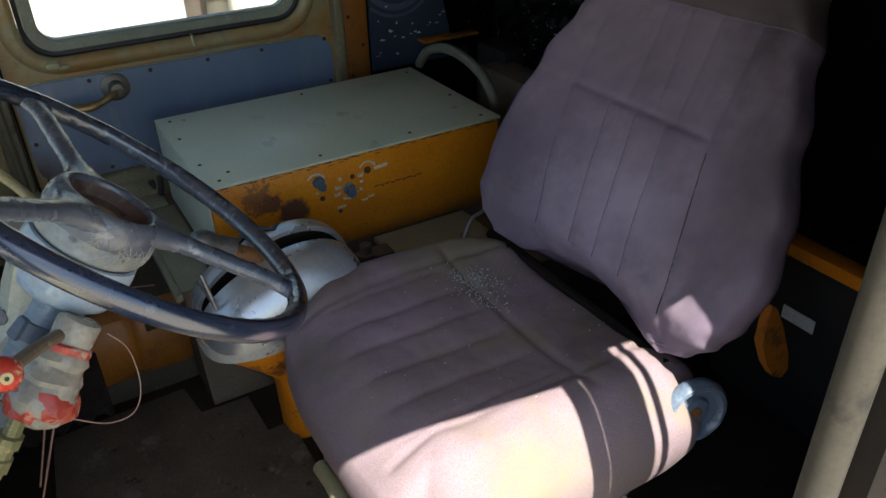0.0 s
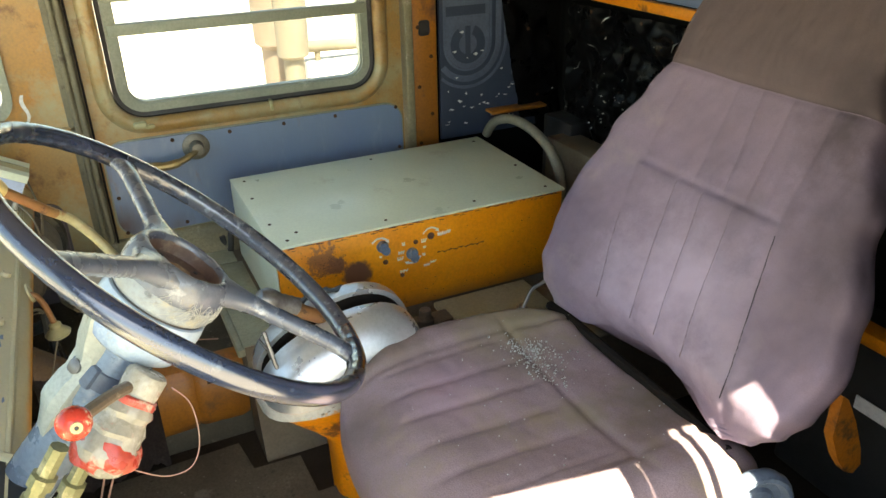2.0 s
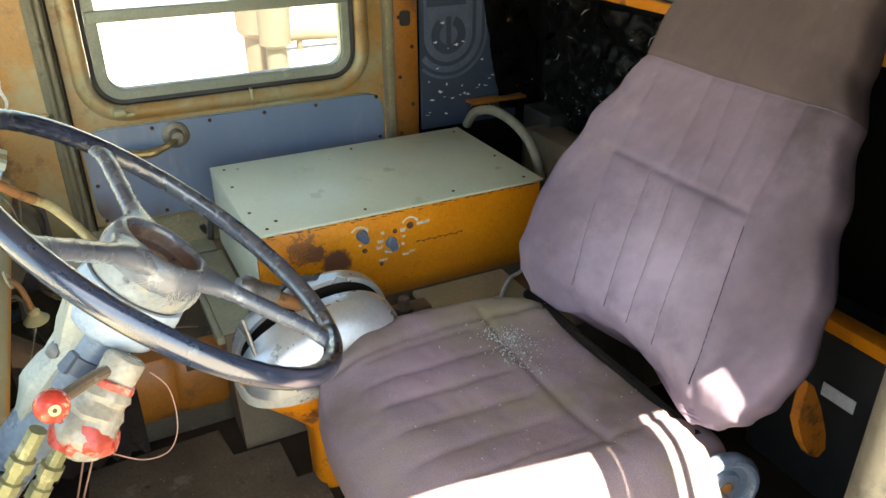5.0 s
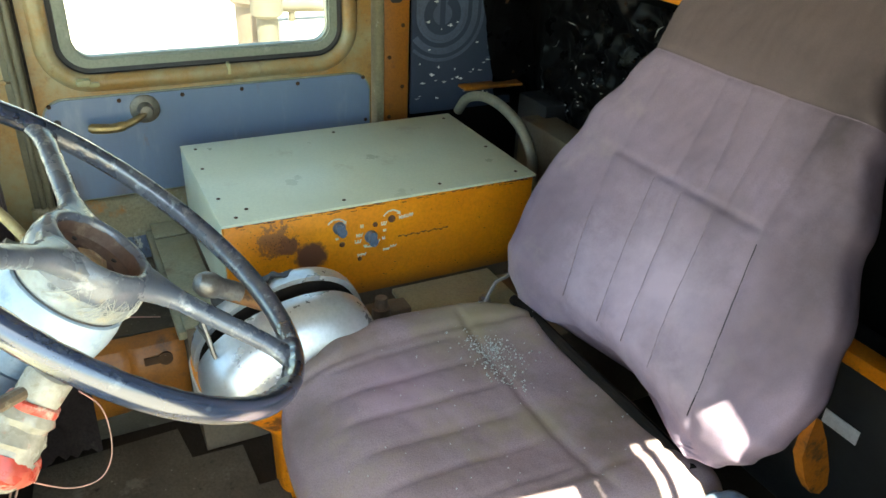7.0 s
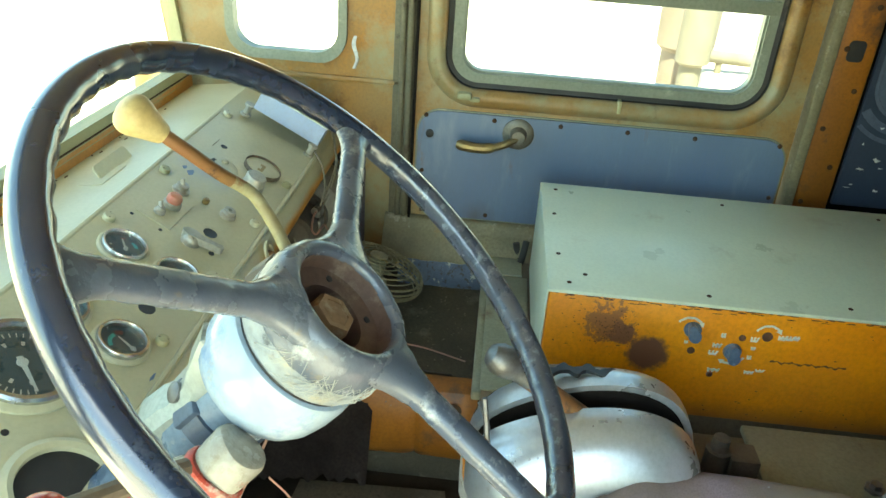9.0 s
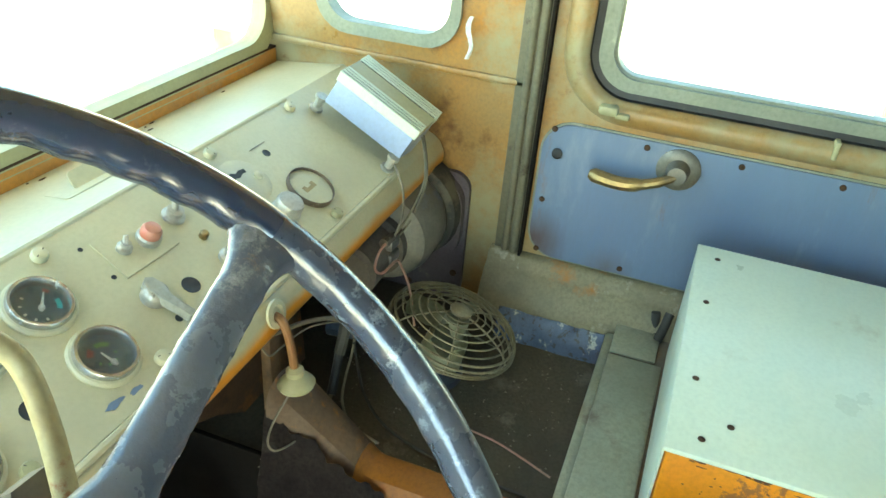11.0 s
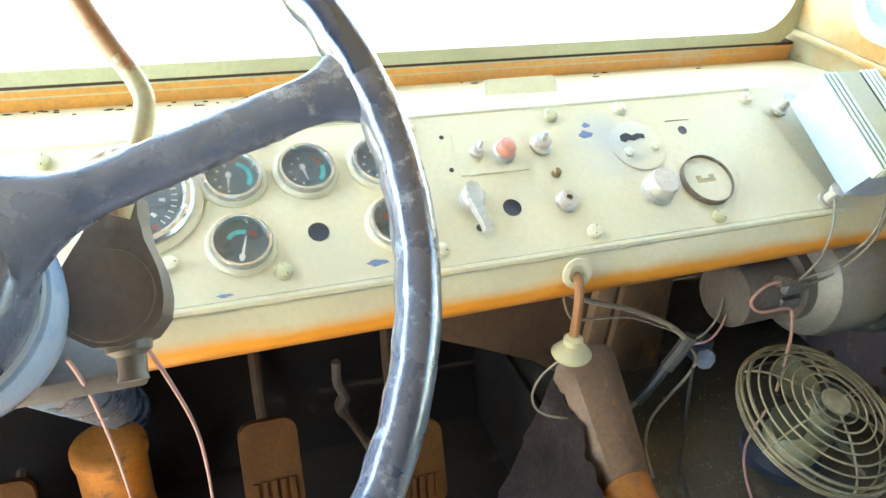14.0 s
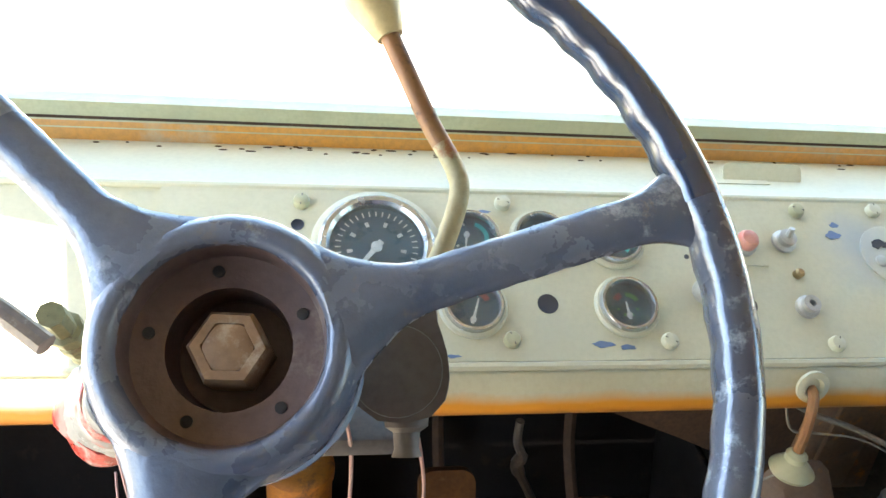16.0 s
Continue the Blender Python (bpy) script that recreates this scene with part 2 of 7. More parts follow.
REDGREY = material("red_spotted_grey_enamel", (0.40, 0.375, 0.31), (0.30, 0.275, 0.22), 16, 0.26, wear=(0.56, 0.06, 0.04), wear_at=0.525, wear_scale=13, soft=0.12, wear2=(0.22, 0.17, 0.12), wear2_at=0.62)
KNOBRED = material("chipped_red_knob", (0.58, 0.05, 0.03), (0.42, 0.05, 0.03), 30, 0.25, wear=(0.62, 0.48, 0.30), wear_at=0.57, wear_scale=38, soft=0.05, wear2=(0.12, 0.06, 0.04), wear2_at=0.66)
RUSTROD = material("rusty_brown_rod", (0.22, 0.085, 0.032), (0.30, 0.15, 0.05), 30, 0.5, 0.1, wear=(0.10, 0.05, 0.025), wear_at=0.56, wear_scale=50)
WHITE = material("white_paint", (0.72, 0.72, 0.70), rough=0.6)
MARK = material("hand_painted_white", (0.86, 0.83, 0.70), rough=0.5)
LABEL = material("white_sticker", (0.75, 0.76, 0.78), (0.65, 0.66, 0.7), rough=0.5)
RISER = material("scuffed_orange_riser", (0.38, 0.135, 0.011), (0.24, 0.088, 0.014), 6, 0.5, wear=(0.10, 0.05, 0.027), wear_at=0.55, wear_scale=7, soft=0.12, wear2=(0.07, 0.044, 0.030), wear2_at=0.60)
# Grimed floor, darkened further to stand in for shade under the dash.
DARKFLOOR = material("grime_and_shade_floor", (0.028, 0.020, 0.014), (0.040, 0.030, 0.020), 10, 0.9, wear=(0.07, 0.055, 0.04), wear_at=0.62, wear_scale=16, bump=0.6, spec=0.15)
KICK = material("brownish_beige_kick_panel", (0.17, 0.135, 0.09), (0.13, 0.10, 0.065), 7, 0.7, wear=(0.085, 0.055, 0.035), wear_at=0.6, wear_scale=10)
COBWEB = material("grey_cobweb", (0.55, 0.55, 0.50), rough=0.9)
KNOBPALE = material("weathered_blue_plastic", (0.16, 0.21, 0.28), (0.11, 0.145, 0.20), 18, 0.36, wear=(0.32, 0.36, 0.40), wear_at=0.56, wear_scale=20, wear2=(0.05, 0.05, 0.06), wear2_at=0.62)
OLIVE = material("dull_olive_paint", (0.33, 0.33, 0.23), (0.25, 0.245, 0.165), 6, 0.5, wear=(0.17, 0.13, 0.085), wear_at=0.60, wear_scale=9, soft=0.12)
FILM = material("black_glossy_film", (0.004, 0.004, 0.005), (0.008, 0.008, 0.009), 8, 0.30, bump=0.10, spec=0.22, wear=(0.03, 0.03, 0.03), wear_at=0.72, wear_scale=18)
ARMBROWN = material("grimy_brown_lever", (0.17, 0.125, 0.08), (0.12, 0.085, 0.055), 26, 0.5, wear=(0.30, 0.26, 0.19), wear_at=0.6, wear_scale=40)
CASTING = material("pale_green_casting", (0.42, 0.45, 0.40), (0.33, 0.355, 0.31), 10, 0.35, wear=(0.16, 0.15, 0.11), wear_at=0.60, wear_scale=14)
DUSTPOST = material("dusty_weathered_post", (0.13, 0.115, 0.085), (0.10, 0.085, 0.06), 3, 0.9)
TANK = material("faded_peach_tank", (0.14, 0.105, 0.075), (0.115, 0.09, 0.068), 3, 0.7)
GRIPBEIGE = material("dirty_beige_grip", (0.46, 0.45, 0.37), (0.36, 0.35, 0.28), 30, 0.4, wear=(0.20, 0.18, 0.13), wear_at=0.60, wear_scale=40)
GRIT = material("dull_grit", (0.24, 0.21, 0.15), (0.14, 0.12, 0.09), 60, 0.8)
PMAT = material("dusty_brown_floor_rubber", (0.105, 0.090, 0.062), (0.070, 0.060, 0.043), 6, 0.8, wear=(0.145, 0.127, 0.092), wear_at=0.58, wear_scale=10, bump=0.4, spec=0.2, wear2=(0.045, 0.038, 0.028), wear2_at=0.62)
HEATER = material("dusty_grey_casing", (0.215, 0.195, 0.150), (0.155, 0.140, 0.115), 9, 0.5, wear=(0.20, 0.24, 0.32), wear_at=0.60, wear_scale=9, soft=0.15, wear2=(0.10, 0.075, 0.06), wear2_at=0.62)
PURPLE = material("dusty_purple_brown_panel", (0.115, 0.088, 0.098), (0.085, 0.064, 0.066), 8, 0.6, wear=(0.20, 0.16, 0.12), wear_at=0.62, wear_scale=8)
FANFOOT = material("blackish_blue_plastic", (0.022, 0.028, 0.045), (0.03, 0.034, 0.045), 12, 0.5)
GREYGREEN = material("grey_green_window_rubber", (0.28, 0.30, 0.235), (0.22, 0.24, 0.185), 8, 0.5, wear=(0.36, 0.36, 0.28), wear_at=0.6, wear_scale=12)
ROOF = material("unseen_roof_lining", (0.23, 0.20, 0.14), (0.17, 0.145, 0.10), 5, 0.8, wear=(0.11, 0.09, 0.065), wear_at=0.6, wear_scale=4)
SEALGREY = material("grey_green_door_seal", (0.175, 0.158, 0.100), (0.125, 0.112, 0.072), 10, 0.6, wear=(0.07, 0.055, 0.035), wear_at=0.58, wear_scale=18)
RISERTOP = material("tan_brown_ridge", (0.200, 0.118, 0.060), (0.130, 0.076, 0.040), 9, 0.6, wear=(0.07, 0.048, 0.034), wear_at=0.58, wear_scale=12, wear2=(0.34, 0.135, 0.020), wear2_at=0.58, soft=0.1)
BULKHEAD = material("dusty_brown_bulkhead", (0.105, 0.058, 0.030), (0.060, 0.036, 0.022), 7, 0.8, wear=(0.30, 0.115, 0.018), wear_at=0.53, wear_scale=5, soft=0.16, wear2=(0.030, 0.021, 0.015), wear2_at=0.6, spec=0.2)
ROSE = material("tarnished_grey_rose", (0.25, 0.235, 0.195), (0.17, 0.155, 0.125), 30, 0.45, 0.5, wear=(0.36, 0.35, 0.31), wear_at=0.6, wear_scale=60)
KNOBGREY = material("worn_grey_casting", (0.42, 0.44, 0.42), (0.33, 0.35, 0.34), 30, 0.4, 0.3, wear=(0.52, 0.52, 0.46), wear_at=0.58, wear_scale=40)
NUT = material("worn_tan_nut", (0.46, 0.29, 0.15), (0.37, 0.225, 0.115), 30, 0.5, 0.15, wear=(0.52, 0.40, 0.26), wear_at=0.55, wear_scale=40)
FOOT = material("dull_brown_orange", (0.56, 0.185, 0.012), (0.34, 0.115, 0.014), 6, 0.6, wear=(0.07, 0.04, 0.02), wear_at=0.54, wear_scale=9)
GROUND = material("sandy_ground", (0.58, 0.52, 0.42), (0.50, 0.44, 0.35), 0.8, 0.95, grain=20, wear=(0.64, 0.58, 0.48), wear_at=0.6, wear_scale=2)
RUST_DARK = material("dark_rust", (0.060, 0.034, 0.020), (0.085, 0.048, 0.025), 30, 0.85, spec=0.2)
WIRE = material("pink_wire", (0.42, 0.20, 0.16), (0.30, 0.2, 0.15), 30, 0.6)
GREYWIRE = material("dusty_wire", (0.26, 0.22, 0.155), (0.17, 0.14, 0.10), 30, 0.7)
STALK = material("brown_grey_plastic", (0.145, 0.115, 0.085), (0.105, 0.082, 0.060), 14, 0.45, wear=(0.21, 0.175, 0.13), wear_at=0.62, wear_scale=26)
STALKROD = material("flaking_cream_rod", (0.45, 0.40, 0.22), (0.42, 0.33, 0.15), 20, 0.5, wear=(0.30, 0.12, 0.04), wear_at=0.58, wear_scale=30, soft=0.08)
# Bluish base paints in the sky reflected on the gauge glass.
DIAL = material("sky_tinted_dial", (0.026, 0.062, 0.084), (0.032, 0.072, 0.094), 30, 0.3)
TEAL = material("teal_dial_band", (0.08, 0.56, 0.58), rough=0.5)
DIALRED = material("red_dial_band", (0.18, 0.03, 0.03), rough=0.5)
DIALGREEN = material("green_dial_band", (0.10, 0.26, 0.08), rough=0.5)
BUTTONRED = material("faded_red_button", (0.52, 0.12, 0.065), (0.60, 0.27, 0.18), 30, 0.4)
FINS = material("grey_blue_heat_sink", (0.30, 0.36, 0.50), (0.38, 0.43, 0.52), 8, 0.35, 0.2)
FANCAGE = material("dirty_cream_wire", (0.28, 0.25, 0.15), (0.17, 0.14, 0.08), 30, 0.5, 0.3)
FANBLADE = material("dusty_fan_blade", (0.22, 0.22, 0.13), (0.15, 0.15, 0.09), 20, 0.6)
DARKBLUE = material("dark_blue_board", (0.022, 0.034, 0.062), (0.032, 0.044, 0.072), 6, 0.6, wear=(0.07, 0.08, 0.09), wear_at=0.66)
SLATE = material("slate_blue_print", (0.085, 0.11, 0.16), (0.065, 0.085, 0.125), 12, 0.6)
BLUEGREY = material("blue_grey_plastic", (0.10, 0.135, 0.19), (0.08, 0.10, 0.14), 18, 0.42, wear=(0.22, 0.23, 0.24), wear_at=0.62)
CRUMB = material("glass_crumbs", (0.66, 0.69, 0.66), (0.14, 0.15, 0.14), 400, 0.25)
BANDPAINT = material("chipped_white_over_orange", (0.56, 0.55, 0.48), (0.46, 0.45, 0.39), 12, 0.4, wear=(0.72, 0.25, 0.012), wear_at=0.53, wear_scale=13, soft=0.05, wear2=(0.20, 0.16, 0.11), wear2_at=0.60)
PEDAL = material("worn_tan_pedal", (0.100, 0.041, 0.010), (0.070, 0.028, 0.008), 20, 0.75, wear=(0.135, 0.068, 0.022), wear_at=0.60, wear_scale=20, wear2=(0.04, 0.02, 0.012), wear2_at=0.62, spec=0.12)
BORE = material("rusty_brown_bore", (0.175, 0.105, 0.078), (0.120, 0.072, 0.054), 20, 0.45, wear=(0.28, 0.21, 0.155), wear_at=0.60)
RIMPEEL = material("peeled_blue_black_rim", (0.046, 0.058, 0.090), (0.082, 0.098, 0.132), 8, 0.28, bump=0.40, grain=130, wear=(0.21, 0.25, 0.30), wear_at=0.56, wear_scale=80, soft=0.10, wear2=(0.022, 0.030, 0.055), wear2_at=0.58, spec=0.7)
for shiny, haze, index in ((RIMPEEL, 0.17, 1.75), (WHEELBLACK, 0.17, 1.75)):
    shiny.node_tree.nodes["Principled BSDF"].inputs["Coat Weight"].default_value = 0.8
    shiny.node_tree.nodes["Principled BSDF"].inputs["Coat Roughness"].default_value = haze
    shiny.node_tree.nodes["Principled BSDF"].inputs["Coat IOR"].default_value = index
# Near-black base stands in for deep shade, mainly under the dash.
SHADEBLACK = material("shade_black_metal", (0.011, 0.009, 0.0075), (0.018, 0.013, 0.010), 8, 0.9, wear=(0.030, 0.020, 0.013), wear_at=0.62, spec=0.12)
# Darkened so that the sunlit jamb reads as standing in shade.
JAMB = material("shade_dark_jamb", (0.055, 0.048, 0.033), (0.038, 0.033, 0.023), 10, 0.7, wear=(0.016, 0.014, 0.011), wear_at=0.58)
SILLPAINT = material("dusty_olive_sill", (0.255, 0.222, 0.130), (0.170, 0.146, 0.085), 9, 0.6, wear=(0.33, 0.14, 0.025), wear_at=0.62, wear_scale=8, wear2=(0.37, 0.35, 0.27), wear2_at=0.58, soft=0.1)
CHIPBLUE = material("chipped_blue_edge", (0.075, 0.105, 0.175), (0.050, 0.068, 0.110), 10, 0.5, wear=(0.36, 0.36, 0.31), wear_at=0.57, wear_scale=30, wear2=(0.035, 0.03, 0.025), wear2_at=0.54, soft=0.05)
HOSE = material("cream_hose", (0.25, 0.23, 0.165), (0.17, 0.155, 0.115), 20, 0.6)
GLASS = bpy.data.materials.new("dusty_glass")
GLASS.use_nodes = True
_g = GLASS.node_tree
_g.nodes.remove(_g.nodes["Principled BSDF"])
_mix, _tr, _gl = _g.nodes.new("ShaderNodeMixShader"), _g.nodes.new("ShaderNodeBsdfTransparent"), _g.nodes.new("ShaderNodeBsdfGlossy")
_tr.inputs[0].default_value = (0.95, 0.97, 0.95, 1)
_gl.inputs["Roughness"].default_value = 0.06
_mix.inputs[0].default_value = 0.06
_g.links.new(_tr.outputs[0], _mix.inputs[1])
_g.links.new(_gl.outputs[0], _mix.inputs[2])
_g.links.new(_mix.outputs[0], _g.nodes["Material Output"].inputs["Surface"])
DIALGLASS = GLASS.copy()
DIALGLASS.name = "gauge_glass"
DIALGLASS.node_tree.nodes["Mix Shader"].inputs[0].default_value = 0.05
DIALGLASS.node_tree.nodes["Glossy BSDF"].inputs["Roughness"].default_value = 0.35


# ---- mesh helpers ----
def thing(name, at, label, category, group="", kind=""):
    ob = new(name)
    ob.empty_display_size = 0.05
    ob.location = at
    return tagged(ob, label, category, group, kind)


def part(name, bm, mat, parent=None, label="", smooth=35):
    """Link a bmesh, in world coordinates, as one mesh object under a thing or a part."""
    bmesh.ops.recalc_face_normals(bm, faces=bm.faces[:])
    me = bpy.data.meshes.new(name)
    bm.to_mesh(me)
    bm.free()
    for mm in (mat if isinstance(mat, (list, tuple)) else [mat]):
        me.materials.append(mm)
    if smooth:
        me.polygons.foreach_set("use_smooth", [True] * len(me.polygons))
        me.set_sharp_from_angle(angle=radians(smooth))
    ob = new(name, me)
    if parent:
        ob.parent = parent
        base = Vector(parent.location)
        if parent.parent:
            base = Vector((0, 0, 0))
        ob.matrix_parent_inverse = Matrix.Translation(-base)
    if label:
        ob["label"] = label
    return ob


def single(name, bm, mat, label, category, group="", kind="", smooth=35):
    return tagged(part(name, bm, mat, None, "", smooth), label, category, group, kind)


def V(*p):
    return Vector(p)


def block(bm, lo, hi, bevel=0.0, seg=2, m=None):
    """A box between two corners, its edges rounded, moved by m."""
    lo, hi = Vector(lo), Vector(hi)
    r = bmesh.ops.create_cube(bm, size=1.0, matrix=Matrix.LocRotScale((lo + hi) / 2, None, hi - lo))
    vs = r["verts"]
    if bevel:
        es = list({e for v in vs for e in v.link_edges})
        r = bmesh.ops.bevel(bm, geom=es, offset=bevel, segments=seg, affect="EDGES", profile=0.5)
        vs = list({v for f in r["faces"] for v in f.verts} | {v for v in vs if v.is_valid})
    if m is not None:
        bmesh.ops.transform(bm, matrix=m, verts=vs)
    return vs


def frame_of(d):
    """Two unit vectors square to d."""
    d = Vector(d).normalized()
    a = d.cross(V(0, 0, 1) if abs(d.z) < 0.95 else V(1, 0, 0)).normalized()
    return a, a.cross(d).normalized()


def ring(bm, pts):
    return [bm.verts.new(p) for p in pts]


def bridge(bm, a, b, closed=True):
    n = len(a)
    for i in range(n if closed else n - 1):
        j = (i + 1) % n
        bm.faces.new((a[i], a[j], b[j], b[i]))


def tube(bm, pts, radius, seg=10, cap=True, closed=False):
    """A round tube along points; radius one number or one for each point."""
    pts = [Vector(p) for p in pts]
    n = len(pts)
    rad = radius if isinstance(radius, (list, tuple)) else [radius] * n
    rings, a = [], None
    for i, p in enumerate(pts):
        if closed:
            d = pts[(i + 1) % n] - pts[i - 1]
        else:
            d = pts[min(i + 1, n - 1)] - pts[max(i - 1, 0)]
        d.normalize()
        a = frame_of(d)[0] if a is None else (a - d * a.dot(d)).normalized()
        b = d.cross(a)
        rings.append(ring(bm, [p + (a * math.cos(k * math.tau / seg) + b * math.sin(k * math.tau / seg)) * rad[i] for k in range(seg)]))
    for r0, r1 in zip(rings, rings[1:]):
        bridge(bm, r0, r1)
    if closed:
        bridge(bm, rings[-1], rings[0])
    elif cap:
        bm.faces.new(rings[0][::-1])
        bm.faces.new(rings[-1])


def lathe(bm, at, axis, profile, seg=32, cap=True, out=None):
    """Turn a profile of (radius, height) round an axis that starts at a point."""
    at, d = Vector(at), Vector(axis).normalized()
    a, b = frame_of(d)
    rings = []
    for r, h in profile:
        rings.append(ring(bm, [at + d * h + (a * math.cos(k * math.tau / seg) + b * math.sin(k * math.tau / seg)) * max(r, 1e-4) for k in range(seg)]))
    for r0, r1 in zip(rings, rings[1:]):
        bridge(bm, r0, r1)
    if cap:
        bm.faces.new(rings[0][::-1])
        bm.faces.new(rings[-1])


def smooth_path(pts, steps=6):
    """Catmull-Rom through points."""
    pts = [Vector(p) for p in pts]
    out = []
    for i in range(len(pts) - 1):
        p0, p1, p2, p3 = pts[max(i - 1, 0)], pts[i], pts[i + 1], pts[min(i + 2, len(pts) - 1)]
        for k in range(steps):
            t = k / steps
            out.append(0.5 * ((2 * p1) + (p2 - p0) * t + (2 * p0 - 5 * p1 + 4 * p2 - p3) * t * t + (3 * p1 - p0 - 3 * p2 + p3) * t ** 3))
    return out + [pts[-1]]


def rounded_rect(u0, v0, u1, v1, r, seg=6):
    pts = []
    for cu, cv, a0 in ((u1 - r, v1 - r, 0), (u0 + r, v1 - r, 90), (u0 + r, v0 + r, 180), (u1 - r, v0 + r, 270)):
        for k in range(seg + 1):
            a = radians(a0 + 90 * k / seg)
            pts.append((cu + r * math.cos(a), cv + r * math.sin(a)))
    return pts


def slab(bm, loop, place, lo, hi):
    """A plate of an outline: place(u, v, w) gives the point, w from lo to hi."""
    a = ring(bm, [place(u, v, lo) for u, v in loop])
    b = ring(bm, [place(u, v, hi) for u, v in loop])
    bridge(bm, a, b)
    bm.faces.new(a[::-1])
    bm.faces.new(b)


def hoop(bm, outer, inner, place, lo, hi):
    """A flat frame between two outlines with the same number of points."""
    rows = [ring(bm, [place(u, v, w) for u, v in lp]) for lp, w in ((outer, lo), (outer, hi), (inner, hi), (inner, lo))]
    for i in range(4):
        bridge(bm, rows[i], rows[(i + 1) % 4])


def on_x(x):
    return lambda u, v, w: V(x + w, u, v)


def screw(bm, at, axis, r=0.006, h=0.004, slot=True):
    lathe(bm, at, axis, [(r, 0), (r, h * 0.5), (r * 0.75, h * 0.9), (r * 0.3, h)], 10)


# ---- ground outside ----
bm = bmesh.new()
bmesh.ops.create_grid(bm, x_segments=60, y_segments=60, size=60)
for v in bm.verts:
    v.co.z = -0.75 + 0.10 * noise.noise(v.co * 0.25)
single("ground", bm, GROUND, "dry sandy ground outside in the sun", "ground", kind="structure")

# ---- cab shell ----
XL, XR, YF, YB, ZR = 0.64, 2.20, 1.06, -0.62, 1.95
FLOOR, PFLOOR = 0.52, 0.69

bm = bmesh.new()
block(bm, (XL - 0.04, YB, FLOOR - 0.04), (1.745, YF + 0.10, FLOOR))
single("floor", bm, DARKFLOOR, "dirty dark floor of the driver's footwell, dash shade in its colour", "floor", kind="structure")
bm = bmesh.new()
block(bm, (1.745, YB, FLOOR - 0.04), (XR, YF + 0.10, PFLOOR))
single("floor", bm, PMAT, "raised grimy floor on the passenger side", "floor", kind="structure")
# Unseen roof; its colour is kept dark to cut light on the seat top.
bm = bmesh.new()
block(bm, (XL - 0.04, YB - 0.05, ZR), (XR + 0.06, YF + 0.1, ZR + 0.04))
single("ceiling", bm, ROOF, "unseen brownish beige cab roof, darkened to cut bounce light", "ceiling", kind="structure")
bm = bmesh.new()
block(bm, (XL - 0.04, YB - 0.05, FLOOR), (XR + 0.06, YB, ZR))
single("wall_rear", bm, DARKWALL, "near-black rear wall of the cab", "wall", kind="structure")
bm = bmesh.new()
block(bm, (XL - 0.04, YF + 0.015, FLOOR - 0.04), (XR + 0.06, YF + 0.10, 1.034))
single("wall_front", bm, SHADEBLACK, "firewall behind the pedals, near-black for shade", "wall", kind="structure")

# right side: wall pieces round the quarter window and the door opening
DOOR_F, DOOR_B = 0.602, -0.150
bm = bmesh.new()
block(bm, (XR, DOOR_F, FLOOR), (XR + 0.05, YF + 0.10, 1.085))
block(bm, (XR, YB, FLOOR), (XR + 0.05, -0.245, ZR))
block(bm, (XR, -0.245, 1.62), (XR + 0.05, YF + 0.04, ZR))
block(bm, (XR, DOOR_B, FLOOR), (XR + 0.05, DOOR_F, 0.79))
single("wall_right", bm, DOORPAINT, "orange paint worn to beige on the side wall", "wall", kind="structure")
outer = [(0.602, 1.085), (1.06, 1.085), (1.06, 1.62), (0.602, 1.62)]


def window_frame(name, y0, z0, y1, z1, r, oy0, oz0, oy1, oz1, x, depth, mat, label, parent=None):
    """A flat sheet with a rounded window opening."""
    b = bmesh.new()
    hoop(b, rounded_rect(oy0, oz0, oy1, oz1, 0.004), rounded_rect(y0, z0, y1, z1, r), on_x(x), 0, depth)
    return part(name, b, mat, parent, label)


w1 = thing("window_1", (XR, 0.80, 1.11), "fixed front quarter window with a grey-green rubber frame", "window", kind="structure")
window_frame("window_surround", 0.727, 1.124, 0.959, 1.568, 0.05, 0.603, 1.086, 1.06, 1.62, XR - 0.004, 0.05, DOORPAINT, "worn orange surround", w1)
b = bmesh.new()
hoop(b, rounded_rect(0.725, 1.121, 0.961, 1.570, 0.055), rounded_rect(0.742, 1.140, 0.944, 1.55, 0.045), on_x(XR - 0.012), 0, 0.028)
part("window_frame", b, GREYGREEN, w1, "grey-green rubber frame")
b = bmesh.new()
slab(b, rounded_rect(0.736, 1.135, 0.950, 1.555, 0.045), on_x(XR + 0.003), 0, 0.004)
o = part("pane", b, GLASS, w1)
o.visible_shadow = False

bm = bmesh.new()
block(bm, (XR - 0.010, 0.608, 1.088), (XR - 0.003, 1.056, 1.099), 0.003)
part("window_sill", bm, DOORPAINT, w1, "thin worn cream moulding under the window")
bm = bmesh.new()
prev = None
for k in range(13):
    t = k / 12
    y, z, out = 0.706 + 0.004 * math.sin(t * 7), 1.180 - 0.062 * t, 0.004 + 0.005 * math.sin(t * 3.1)
    cur = [bm.verts.new((XR - 0.016 - out, y - 0.003 - 0.002 * math.sin(t * 5), z)), bm.verts.new((XR - 0.016 - out, y + 0.003, z)), bm.verts.new((XR - 0.0145 - out, y + 0.003, z)), bm.verts.new((XR - 0.0145 - out, y - 0.003, z))]
    if prev:
        bridge(bm, prev, cur)
    prev = cur
part("peeled_tape", bm, WHITE, w1, "curl of peeled white tape")

